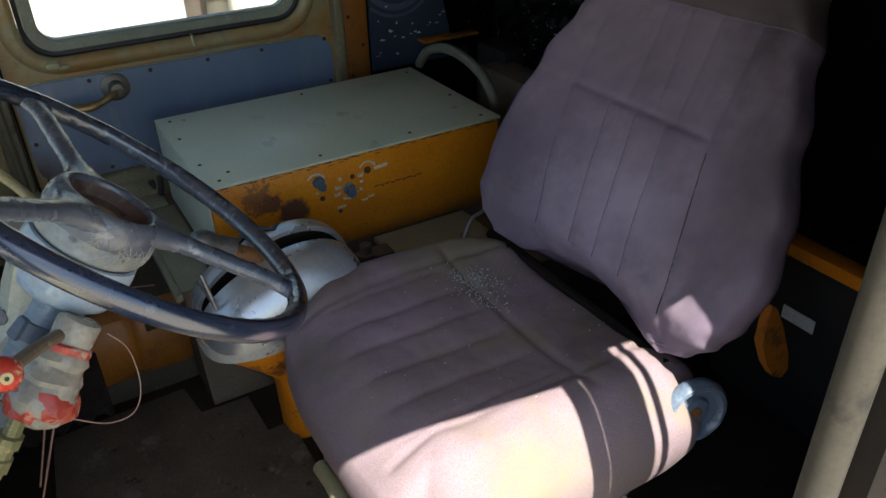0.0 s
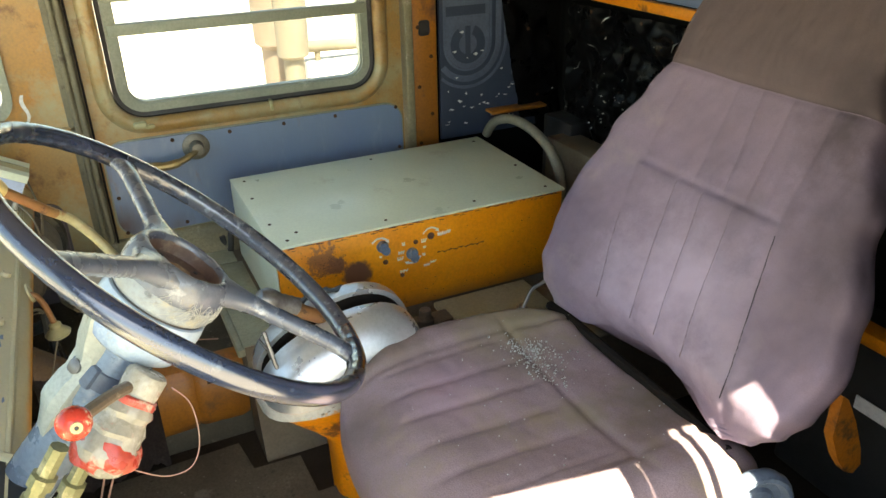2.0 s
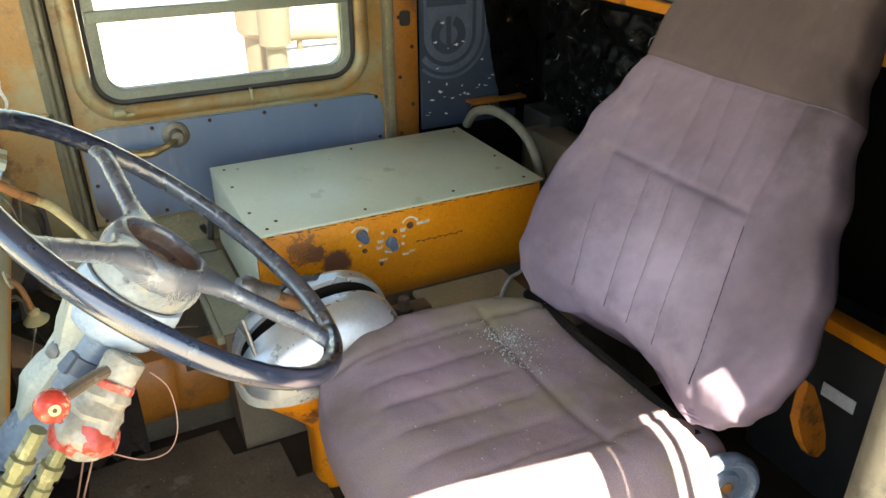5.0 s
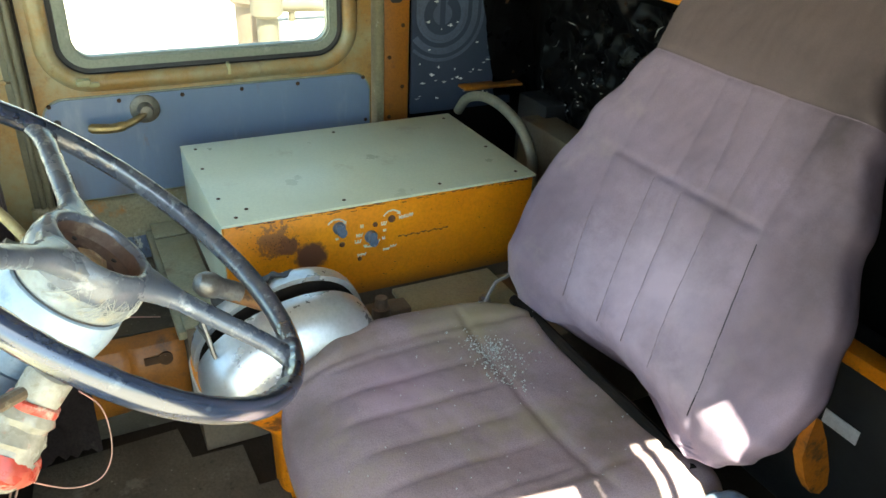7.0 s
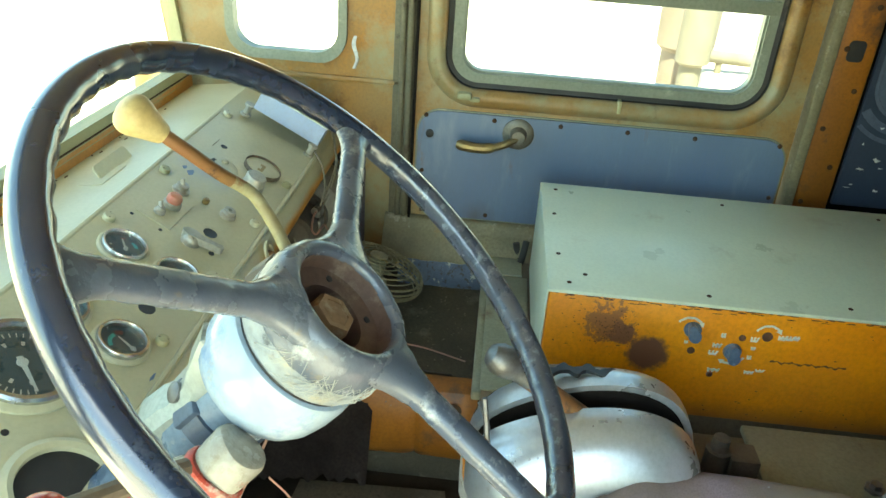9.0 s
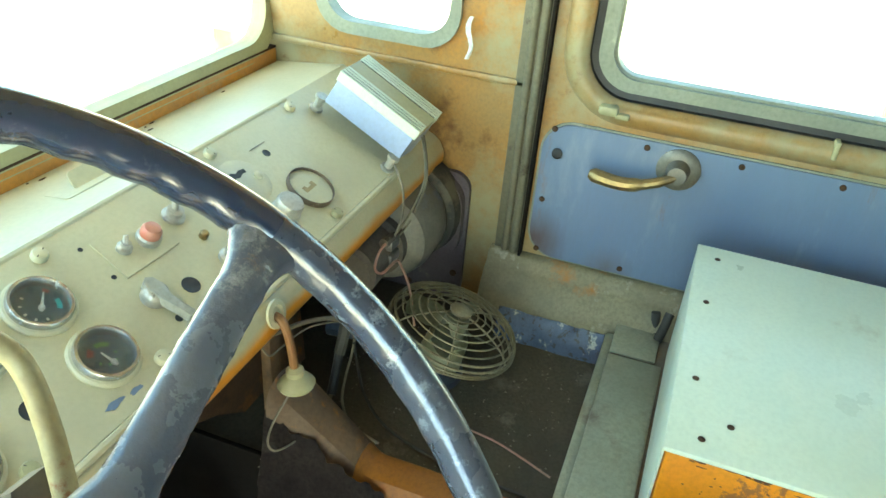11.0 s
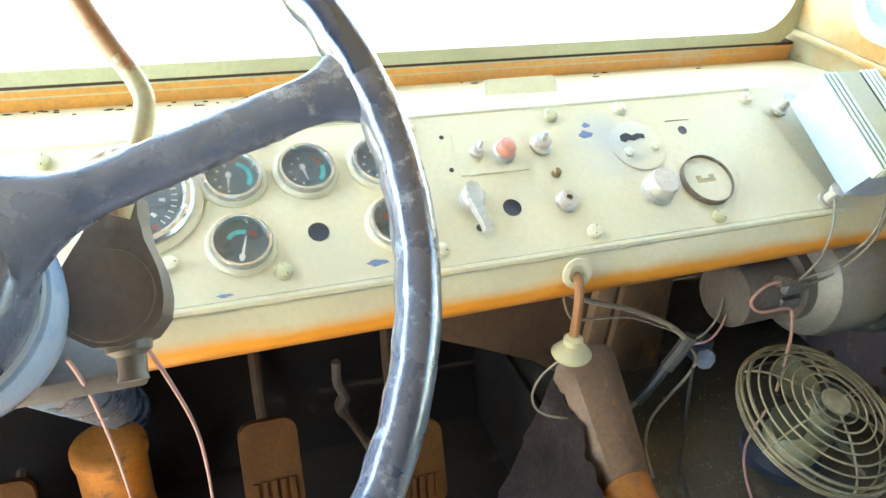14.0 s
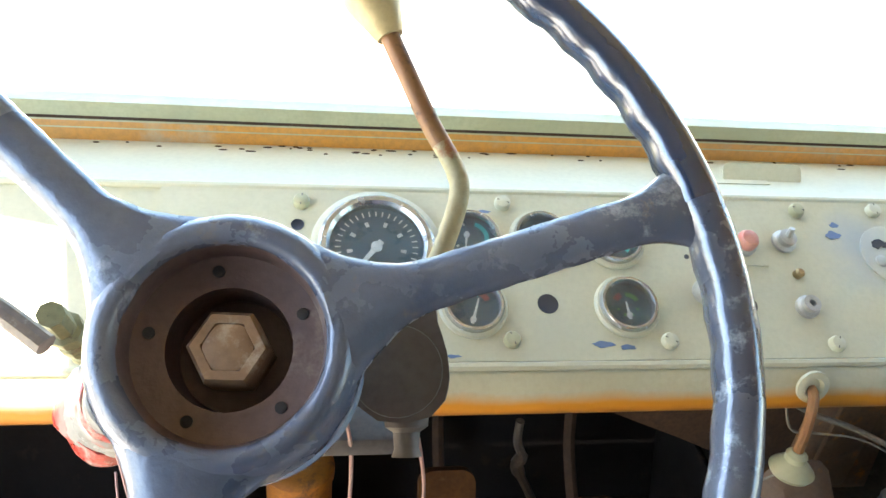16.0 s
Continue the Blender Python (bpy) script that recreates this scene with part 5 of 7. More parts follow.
riser = single("step_panel", riser_piece(0.412, 0.668, 28), RISER, "scuffed orange rounded step between the two floors", "step panel", kind="structure")
part("ridge", riser_piece(0.6685, 0.772, 12), RISERTOP, riser, "rust-brown ridge rising to the bulkhead")
bm = bmesh.new()
lathe(bm, (1.7335, 0.450, 0.682), (-1, 0, 0.15), [(0.013, 0), (0.013, 0.003), (0.009, 0.0035)], 16)
block(bm, (1.7315, 0.455, 0.674), (1.7355, 0.488, 0.690), 0.001)
part("slot", bm, RUST_DARK, riser, "rusty slot")
bm = bmesh.new()
block(bm, (1.70, 0.41, 0.735), (2.13, 0.425, 0.752), 0.003)
block(bm, (2.075, 0.345, 0.7552), (2.150, 0.412, 0.7600), 0.002)
block(bm, (1.70, 0.335, 0.7552), (2.07, 0.412, 0.7590), 0.002)
single("kick_plate", bm, OLIVE, "pale grey-green kick plate in front of the box", "plate")
# notched floor plate in the footwell; ends early so darker floor paints dash shade
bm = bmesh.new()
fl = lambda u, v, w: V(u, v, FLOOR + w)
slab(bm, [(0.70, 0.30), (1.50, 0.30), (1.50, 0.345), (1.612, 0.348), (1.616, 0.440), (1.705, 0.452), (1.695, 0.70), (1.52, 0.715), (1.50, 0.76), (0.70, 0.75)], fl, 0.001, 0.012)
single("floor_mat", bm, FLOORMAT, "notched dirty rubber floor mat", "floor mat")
bk = thing("seat_bracket", (1.31, 0.30, FLOOR), "grey drilled bracket under the seat front", "bracket")
bm = bmesh.new()
block(bm, (1.255, 0.295, 0.640), (1.345, 0.310, 0.680), 0.003)
block(bm, (1.285, 0.297, FLOOR), (1.300, 0.308, 0.645), 0.002)
part("plate", bm, STEEL, bk)
for x in (1.325, 1.308):
    bm = bmesh.new()
    lathe(bm, (x, 0.310, 0.668), (0, 1, 0), [(0.004, 0), (0.004, 0.0015)], 12)
    part("hole", bm, BLACK, bk)
bm = bmesh.new()
tube(bm, smooth_path([(1.30, 0.315, 0.60), (1.24, 0.315, 0.605), (1.17, 0.32, 0.60), (1.10, 0.33, 0.60)], 4), 0.014, 12)
single("pale_pipe", bm, CREAM, "short cream pipe under the seat front", "pipe")

# ---- steering column valve ----
bm = bmesh.new()
lathe(bm, WC, -WN, [(0.0375, 0.146), (0.0405, 0.147), (0.0405, 0.168), (0.0375, 0.169)], 36)
clamp_out = V(-0.56, 0.65, 0.51).normalized()
clamp_at = WC - WN * 0.157
cm = Matrix.Translation(clamp_at + clamp_out * 0.040) @ Matrix((WN, clamp_out.cross(WN), clamp_out)).transposed().to_4x4()
block(bm, (-0.014, -0.019, -0.012), (0.014, 0.019, 0.001), 0.004, m=cm)
clamp = part("clamp", bm, BLUEGREY, col, "blue-grey clamp round the column")
bm = bmesh.new()
lathe(bm, cm @ V(0, 0.006, 0.002), clamp_out, [(0.0085, 0), (0.0085, 0.004), (0.005, 0.006)], 14)
part("bolt", bm, STEEL, clamp, "dull bolt head")

bm = bmesh.new()
c_out = V(-0.28, 0.72, 0.63)
c_out = (c_out - WN * c_out.dot(WN)).normalized()
c_side = c_out.cross(WN)
prev = None
for h, wide, deep in ((0.088, 0.010, 0.026), (0.096, 0.016, 0.036), (0.128, 0.020, 0.026), (0.146, 0.020, 0.018), (0.172, 0.020, 0.016), (0.178, 0.021, 0.019), (0.204, 0.022, 0.021), (0.212, 0.022, 0.020), (0.226, 0.016, 0.014), (0.252, 0.012, 0.004)):
    mid = WC - WN * h + c_out * 0.026
    cur = ring(bm, [mid + c_side * a + c_out * b2 for a, b2 in ((-wide, -0.02), (-wide, deep * 0.6), (-wide * 0.6, deep), (wide * 0.6, deep), (wide, deep * 0.6), (wide, -0.02))])
    if prev:
        bridge(bm, prev, cur)
    else:
        bm.faces.new(cur)
    prev = cur
bm.faces.new(prev[::-1])
part("bracket", bm, CASTING, col, "pale grey-green cast bracket on the column")

valve = thing("hand_brake_valve", (1.10, 0.62, 1.09), "red-taped grey hand brake valve on the column", "brake valve")
top, foot = V(1.144, 0.584, 1.114), V(1.110, 0.662, 1.028)
axis = (foot - top).normalized()
bm = bmesh.new()
lathe(bm, top, axis, [(0.017, -0.001), (0.0205, 0.001), (0.022, 0.005), (0.0215, 0.022), (0.021, 0.026), (0.021, 0.040)], 26)
for v in bm.verts:
    v.co += axis.cross(V(0, 0, 1)) * 0.004 * noise.noise(v.co * 45) + axis * 0.003 * noise.noise(v.co * 38 + V(3, 0, 0))
part("cap", bm, REDGREY, valve, "dusty grey valve cap")


def lumpy(profile, seg, amount):
    b = bmesh.new()
    lathe(b, top, axis, profile, seg)
    for v in b.verts:
        r = (v.co - top - axis * (v.co - top).dot(axis)).normalized()
        n1 = noise.noise(v.co * 42)
        v.co += r * amount * ((n1 if amount != 0.0068 else noise.noise(v.co * 47 + V(7, 3, 1))) + 0.5 * abs(noise.noise(v.co * 95))) + axis * amount * 0.5 * noise.noise(v.co * 60)
    return b


part("body", lumpy([(0.018, 0.030), (0.0225, 0.036), (0.0262, 0.044), (0.0240, 0.050), (0.0262, 0.056), (0.0300, 0.064), (0.0285, 0.070), (0.0315, 0.078), (0.0330, 0.088), (0.0310, 0.098), (0.0260, 0.107), (0.018, 0.112), (0.010, 0.114)], 56, 0.0042), REDGREY, valve, "wrinkled grey valve body with red tape")
part("tape", lumpy([(0.0215, 0.026), (0.0232, 0.028), (0.0236, 0.032), (0.0222, 0.036)], 36, 0.0030), RED, valve, "wrinkled red tape")
part("tape", lumpy([(0.0290, 0.075), (0.0325, 0.082), (0.0330, 0.092), (0.0305, 0.100), (0.0250, 0.108)], 40, 0.0068), RED, valve, "wrinkled red tape")
bm = bmesh.new()
tube(bm, smooth_path([(1.100, 0.607, 1.131), (1.075, 0.622, 1.142), (1.045, 0.639, 1.153), (1.024, 0.651, 1.161)], 4), [0.0065] * 13, 10)
arm = part("arm", bm, ARMBROWN, valve, "short grimy brown lever arm")
bm = bmesh.new()
kc, kd2 = V(1.020, 0.651, 1.162), V(-0.80, 0.20, 0.45).normalized()
lathe(bm, kc, kd2, [(0.0152 * math.cos(radians(a)), 0.0152 * math.sin(radians(a))) for a in range(-80, 71, 10)] + [(0.0046, 0.0146)], 28)
knob = part("knob", bm, KNOBRED, arm, "round lever knob, red paint chipped to cream")
bm = bmesh.new()
eye = kc + (kd2 + V(0.1, -0.35, -0.25)).normalized() * 0.0138
lathe(bm, eye, (eye - kc), [(0.0050, 0), (0.0050, 0.0024), (0.0022, 0.0026), (0.0018, 0.0012), (0.0004, 0.0012)], 16)
part("eyelet", bm, CREAMKNOB, arm, "cream eyelet with a dark hole")
bm = bmesh.new()
lathe(bm, eye + (eye - kc).normalized() * 0.0013, (eye - kc), [(0.0018, 0), (0.0018, 0.0004)], 10)
part("hole", bm, BLACK, arm)
for dx, y, z in ((0.022, 0.674, 1.036), (-0.006, 0.692, 1.076)):
    bm = bmesh.new()
    d = V(-0.05, 0.58, -0.81)
    p = V(1.082 + dx, y, z)
    lathe(bm, p, d, [(0.009, -0.03), (0.009, 0.0), (0.0128, 0.002), (0.0128, 0.014), (0.0095, 0.016), (0.0095, 0.026), (0.0120, 0.028), (0.0120, 0.042), (0.0090, 0.044), (0.0085, 0.060), (0.0108, 0.062), (0.0108, 0.072), (0.0085, 0.074), (0.0080, 0.36)], 8)
    part("pipe_fitting", bm, PIPE, valve, "brass pipe union")
bm = bmesh.new()
tube(bm, smooth_path([(1.140, 0.566, 1.090), (1.147, 0.552, 1.062), (1.146, 0.548, 1.030), (1.140, 0.552, 1.000), (1.132, 0.566, 0.984), (1.124, 0.592, 0.990), (1.118, 0.620, 1.015)], 6), 0.0008, 5)
part("loop_wire", bm, WIRE, valve, "thin pinkish wire loop")

# ---- column stalk ----
stalk = thing("column_stalk", (1.29, 0.575, 1.12), "beige turn-signal stalk unit with a cream knob", "stalk switch")
bm = bmesh.new()
sn = (V(1.2, 0.2, 1.5) - V(1.29, 0.57, 1.15)).normalized()
sa, sb = V(1, 0, 0), None
sa = (sa - sn * sa.dot(sn)).normalized()
sb = sn.cross(sa)
so = V(1.288, 0.575, 1.138)
outline = []
flask = [(0.0035, 0.054), (-0.0020, 0.046), (-0.0090, 0.034), (-0.0190, 0.021), (-0.0262, 0.009), (-0.0275, -0.005), (-0.0215, -0.0180), (-0.0105, -0.0262), (0.0050, -0.0278), (0.0180, -0.0245), (0.0258, -0.0160), (0.0283, -0.0040), (0.0272, 0.0100), (0.0222, 0.0270), (0.0208, 0.0400), (0.0212, 0.0530)]
for p, q in zip(flask, flask[1:] + flask[:1]):
    outline += [p, ((p[0] + q[0]) / 2 * 1.01, (p[1] + q[1]) / 2)]
slab(bm, outline, lambda u, v, w: so + sa * u + sb * v + sn * w, -0.028, 0.0)
lathe(bm, so, sn, [(0.0250, 0.0), (0.0245, 0.0022), (0.0225, 0.0028), (0.0, 0.0030)], 32)
lathe(bm, so + sa * 0.0075 + sb * 0.036, sn, [(0.0038, 0.0), (0.0038, 0.002), (0.0022, 0.003)], 14)
part("housing", bm, STALK, stalk, "beige-brown stalk housing")
bm = bmesh.new()
lathe(bm, so - sb * 0.024 - sn * 0.014 + sa * 0.004, -sb, [(0.013, -0.006), (0.012, 0.006), (0.0075, 0.009), (0.0070, 0.018), (0.0085, 0.022)], 16)
part("cable_gland", bm, STALK, stalk)
bm = bmesh.new()
rod = smooth_path([(1.300, 0.590, 1.176), (1.312, 0.606, 1.200), (1.320, 0.622, 1.220), (1.318, 0.632, 1.232), (1.305, 0.650, 1.250), (1.290, 0.672, 1.275), (1.280, 0.688, 1.292)], 10)
tube(bm, rod[:len(rod) * 6 // 10 + 1], 0.0055, 18)
lev = part("lever", bm, STALKROD, stalk, "cranked lever, cream paint flaking to rust")
bm = bmesh.new()
tube(bm, rod[len(rod) * 6 // 10:], 0.0056, 18)
part("rod_end", bm, RUSTROD, lev, "rusty bare end of the lever")
bm = bmesh.new()
kd = V(-0.010, 0.016, 0.017).normalized()
lathe(bm, V(1.280, 0.688, 1.292) - kd * 0.004, kd, [(0.0075, -0.004), (0.009, -0.001), (0.0115, 0.007), (0.0140, 0.014), (0.0158, 0.019), (0.0165, 0.0235), (0.0160, 0.027), (0.0140, 0.0305), (0.0105, 0.033), (0.006, 0.0345), (0.001, 0.035)], 36)
part("knob", bm, CREAMKNOB, lev, "cream plastic knob")
bm = bmesh.new()
tube(bm, smooth_path([(1.262, 0.575, 1.10), (1.266, 0.59, 1.06), (1.268, 0.62, 0.98), (1.266, 0.66, 0.88), (1.262, 0.70, 0.78)], 5), 0.0014, 6)
tube(bm, smooth_path([(1.300, 0.585, 1.095), (1.310, 0.60, 1.05), (1.322, 0.63, 0.97), (1.326, 0.66, 0.88), (1.326, 0.70, 0.76)], 5), 0.0014, 6)
part("cable", bm, WIRE, stalk, "thin pink cables hanging down")
bm = bmesh.new()
block(bm, (1.215, 0.585, 1.060), (1.300, 0.660, 1.075), 0.004)
part("mount", bm, GRIME, stalk, "mounting plate")

# ---- instruments ----


def gauge(x, s, r, label, needle, bands, kind="gauge"):
    """A round dial: flange, chrome bezel, dark sky-tinted face, coloured bands, needle and glass."""
    s -= 0.003
    g = thing(kind, dash(x, s), label, "gauge", "dashboard gauges")
    b = bmesh.new()
    lathe(b, dash(x, s, 0.003), PN, [(r * 1.14, 0), (r * 1.14, 0.0025), (r * 1.08, 0.0045), (r * 0.97, 0.0050), (r * 0.96, 0.0)], 40, cap=False)
    part("flange", b, BEIGE, g, "beige mounting flange")
    b = bmesh.new()
    lathe(b, dash(x, s, 0.003), PN, [(r, 0.003), (r, 0.0085), (r * 0.95, 0.0110), (r * 0.87, 0.0110), (r * 0.81, 0.0075), (r * 0.80, 0.0015)], 40, cap=False)
    part("bezel", b, BEZEL, g, "dull chrome bezel")
    b = bmesh.new()
    lathe(b, dash(x, s, 0.003), PN, [(r * 0.81, 0.0), (r * 0.81, 0.0020)], 36)
    part("dial", b, DIAL, g, "dark dial with sky reflection in its colour")
    for a0, a1, r0, r1, mt in bands:
        b = bmesh.new()
        prev = None
        n = max(3, int(abs(a1 - a0) / 8))
        for k in range(n + 1):
            a = radians(a0 + (a1 - a0) * k / n)
            cur = [b.verts.new(dash(x + math.cos(a) * q * r, s + math.sin(a) * q * r, 0.0056)) for q in (r0, r1)]
            if prev:
                b.faces.new((prev[0], prev[1], cur[1], cur[0]))
            prev = cur
        part("scale", b, mt, g)
    if needle is not None:
        a, px, py, ln = needle
        b = bmesh.new()
        c0 = (x + px * r, s + py * r)
        ux, uy = math.cos(radians(a)), math.sin(radians(a))
        w = 0.040 * r
        pts = [(-0.14 * r, w * 1.4), (-0.14 * r, -w * 1.4), (ln * r, -w * 0.5), (ln * r, w * 0.5)]
        slab(b, [(c0[0] + ux * p - uy * q, c0[1] + uy * p + ux * q) for p, q in pts], lambda u, v, w2: dash(u, v, w2), 0.0060, 0.0068)
        lathe(b, dash(c0[0], c0[1], 0.0056), PN, [(0.10 * r, 0), (0.10 * r, 0.002), (0.04 * r, 0.0026)], 14)
        part("needle", b, WHITE, g, "white needle")
    b = bmesh.new()
    lathe(b, dash(x, s, 0.003), PN, [(r * 0.84, 0.0078), (r * 0.84, 0.0084)], 36)
    o2 = part("glass", b, DIALGLASS, g)
    o2.visible_shadow = False
    return g


def ticks(a0, a1, n, r0, r1, half, mt):
    return [(a0 + (a1 - a0) * k / (n - 1) - half, a0 + (a1 - a0) * k / (n - 1) + half, r0, r1, mt) for k in range(n)]


gauge(1.384, 0.0702, 0.0275, "round gauge with a teal band and white needle", (262, -0.12, 0.10, 0.52), [(-35, 70, 0.50, 0.66, TEAL)] + ticks(110, 250, 5, 0.50, 0.60, 4, WHITE))
gauge(1.453, 0.0702, 0.0275, "round gauge with red and teal bands", (282, -0.12, 0.12, 0.55), [(-45, 15, 0.50, 0.66, TEAL), (20, 62, 0.50, 0.62, DIALRED)] + ticks(110, 250, 5, 0.50, 0.60, 4, WHITE))
gauge(1.525, 0.0702, 0.0275, "round gauge with a slanted white needle", (40, -0.02, -0.10, 0.62), [(-50, -12, 0.50, 0.66, TEAL), (20, 38, 0.56, 0.70, DIALRED)] + ticks(110, 250, 5, 0.50, 0.60, 4, WHITE))
gauge(1.381, 0.0, 0.0275, "round gauge with a teal arc and red end", (72, -0.05, -0.50, 0.78), [(62, 150, 0.36, 0.52, TEAL), (22, 55, 0.42, 0.62, DIALRED)])
gauge(1.526, 0.0, 0.0275, "round gauge with green and red bands", (94, 0.0, -0.35, 0.50), [(28, 90, 0.34, 0.50, DIALGREEN), (112, 150, 0.34, 0.54, DIALRED)] + ticks(200, 340, 4, 0.30, 0.40, 6, DIALGREEN))
gauge(1.296, 0.059, 0.053, "large round speedometer with a white needle", (232, 0.0, 0.0, 0.68), ticks(-50, 230, 29, 0.62, 0.72, 1.0, WHITE) + ticks(-50, 230, 8, 0.42, 0.52, 4, WHITE) + [(-100, -58, 0.62, 0.70, DIALRED)], "speedometer")


def dash_holes(spots):
    b = bmesh.new()
    for x, s, r in spots:
        lathe(b, dash(x, s, 0.0), PN, [(r, 0.0), (r, 0.0036), (r * 0.94, 0.0034)], 22)
    return b


part("hole", dash_holes([(1.451, 0.0, 0.0098)]), BLACK, dashboard, "empty instrument hole")
part("hole", dash_holes([(1.648, -0.001, 0.0098)]), BLACK, dashboard, "empty instrument hole")
part("hole", dash_holes([(1.890, 0.071, 0.0055)]), BLACK, dashboard, "small empty hole")
part("hole", dash_holes([(1.224, 0.080, 0.006)]), BLACK, dashboard, "small empty hole")
part("hole", dash_holes([(1.598, 0.051, 0.0025), (1.599, 0.092, 0.0025), (1.221, 0.025, 0.0035), (1.607, -0.019, 0.004)]), BLACK, dashboard, "small drilled holes")
bm = bmesh.new()
lathe(bm, dash(1.195, -0.045, 0.003), PN, [(0.052, 0), (0.052, 0.006), (0.046, 0.009), (0.041, 0.007), (0.040, 0.001)], 40, cap=False)
part("ring", bm, BEIGE, dashboard, "empty beige instrument ring")
bm = bmesh.new()
lathe(bm, dash(1.195, -0.045, 0.003), PN, [(0.041, 0.0), (0.041, 0.0015)], 32)
part("hole", bm, BLACK, dashboard, "large empty instrument hole")

for x, s in ((1.419, 0.107), (1.565, 0.107), (1.413, -0.036), (1.560, -0.038), (1.227, 0.104), (1.319, -0.014), (1.731, 0.106), (1.726, -0.042), (2.000, 0.107), (1.88, -0.046), (1.16, -0.0), (1.82, 0.108)):
    bm = bmesh.new()
    lathe(bm, dash(x, s, 0.003), PN, [(0.0078, 0), (0.0078, 0.004), (0.0065, 0.0065), (0.003, 0.0075)], 16)
    a = random.random() * 3
    part("screw", bm, CREAM if random.random() < 0.4 else BEIGE, dashboard, "slotted round-head screw")
    bm = bmesh.new()
    dx, ds = math.cos(a) * 0.006, math.sin(a) * 0.006
    tube(bm, [dash(x - dx, s - ds, 0.0098), dash(x + dx, s + ds, 0.0098)], 0.0006, 5)
    part("screw_slot", bm, GRIME, dashboard)

# switch plate with a red button
swp = thing("switch_plate", dash(1.645, 0.066), "beige switch plate with a faded red button", "switch plate")
bm = bmesh.new()
slab(bm, [(1.606, 0.042), (1.682, 0.041), (1.690, 0.090), (1.610, 0.092)], pf, 0.0032, 0.0046)
part("plate", bm, BEIGE, swp)
bm = bmesh.new()
lathe(bm, dash(1.659, 0.063, 0.0046), PN, [(0.0125, 0), (0.0125, 0.006), (0.011, 0.008)], 22)
part("collar", bm, CHROME, swp)
bm = bmesh.new()
lathe(bm, dash(1.659, 0.063, 0.0046), PN, [(0.0105, 0.006), (0.0105, 0.014), (0.008, 0.018), (0.003, 0.0195)], 22)
part("button", bm, BUTTONRED, swp, "faded red push button")
bm = bmesh.new()
lathe(bm, dash(1.630, 0.068, 0.0046), PN, [(0.0078, 0), (0.0078, 0.004), (0.005, 0.006), (0.005, 0.010)], 14)
tube(bm, [dash(1.630, 0.068, 0.012), dash(1.633, 0.073, 0.019)], [0.0036, 0.0026], 8)
part("toggle", bm, CHROME, swp, "small chrome toggle")

bm = bmesh.new()
lathe(bm, dash(1.706, 0.069, 0.003), PN, [(0.0125, 0), (0.0125, 0.003), (0.009, 0.005), (0.009, 0.011), (0.005, 0.012)], 18)
tube(bm, [dash(1.706, 0.069, 0.012), dash(1.707, 0.074, 0.022)], [0.004, 0.003], 8)
single("toggle_switch", bm, CHROME, "chrome toggle switch on the beige dash", "switch")
bm = bmesh.new()
lathe(bm, dash(1.708, -0.004, 0.003), PN, [(0.0115, 0), (0.0115, 0.005), (0.009, 0.007), (0.0085, 0.012), (0.0035, 0.012), (0.003, 0.006)], 18)
single("socket", bm, CHROME, "small round inspection socket", "socket")
bm = bmesh.new()
lathe(bm, dash(1.710, 0.032, 0.003), PN, [(0.005, 0), (0.005, 0.006), (0.003, 0.008)], 12)
single("stud", bm, BRASS, "small brass stud on the dash", "stud")

# ignition plate
ign = thing("ignition_plate", dash(1.822, 0.058), "round beige ignition plate with a broken lock", "ignition switch")
bm = bmesh.new()
lathe(bm, dash(1.822, 0.056, 0.003), PN, [(0.033, 0), (0.033, 0.0018), (0.031, 0.0024)], 32)
part("plate", bm, BEIGE, ign)
bm = bmesh.new()
slab(bm, [(1.803, 0.064), (1.808, 0.061), (1.813, 0.064), (1.820, 0.062), (1.828, 0.065), (1.834, 0.064), (1.835, 0.069), (1.826, 0.071), (1.819, 0.069), (1.813, 0.073), (1.808, 0.072), (1.804, 0.070)], pf, 0.003, 0.0062)
part("lock_slot", bm, BLACK, ign, "broken dark lock slot")
for x, s in ((1.806, 0.047), (1.842, 0.052)):
    bm = bmesh.new()
    lathe(bm, dash(x, s, 0.005), PN, [(0.006, 0), (0.006, 0.003), (0.003, 0.0045)], 12)
    part("screw", bm, BEIGE, ign)
# drum knob and lamp ring
bm = bmesh.new()
lathe(bm, dash(1.820, -0.004, 0.003), PN, [(0.0185, 0), (0.0185, 0.006), (0.0165, 0.008), (0.0165, 0.020), (0.0150, 0.0225), (0.002, 0.023)], 26)
single("drum_knob", bm, CHROME, "dull metal drum knob on the dash", "knob")
rg = thing("lamp_ring", dash(1.885, 0.0), "empty lamp socket with a thin dark ring", "lamp socket")
bm = bmesh.new()
lathe(bm, dash(1.886, 0.0, 0.003), PN, [(0.0312, 0), (0.0312, 0.0070), (0.0306, 0.0080), (0.0298, 0.0076), (0.0294, 0.002)], 36, cap=False)
part("ring", bm, ARMBROWN, rg, "thin dark brown ring")
bm = bmesh.new()
lathe(bm, dash(1.886, 0.0, 0.003), PN, [(0.0296, 0), (0.0296, 0.004)], 30)
part("base", bm, BEIGE, rg)
bm = bmesh.new()
slab(bm, [(1.873, -0.003), (1.897, -0.003), (1.897, 0.006), (1.890, 0.006), (1.890, 0.002), (1.880, 0.002), (1.880, 0.006), (1.873, 0.006)], pf, 0.006, 0.0072)
part("contact", bm, BRASS, rg)
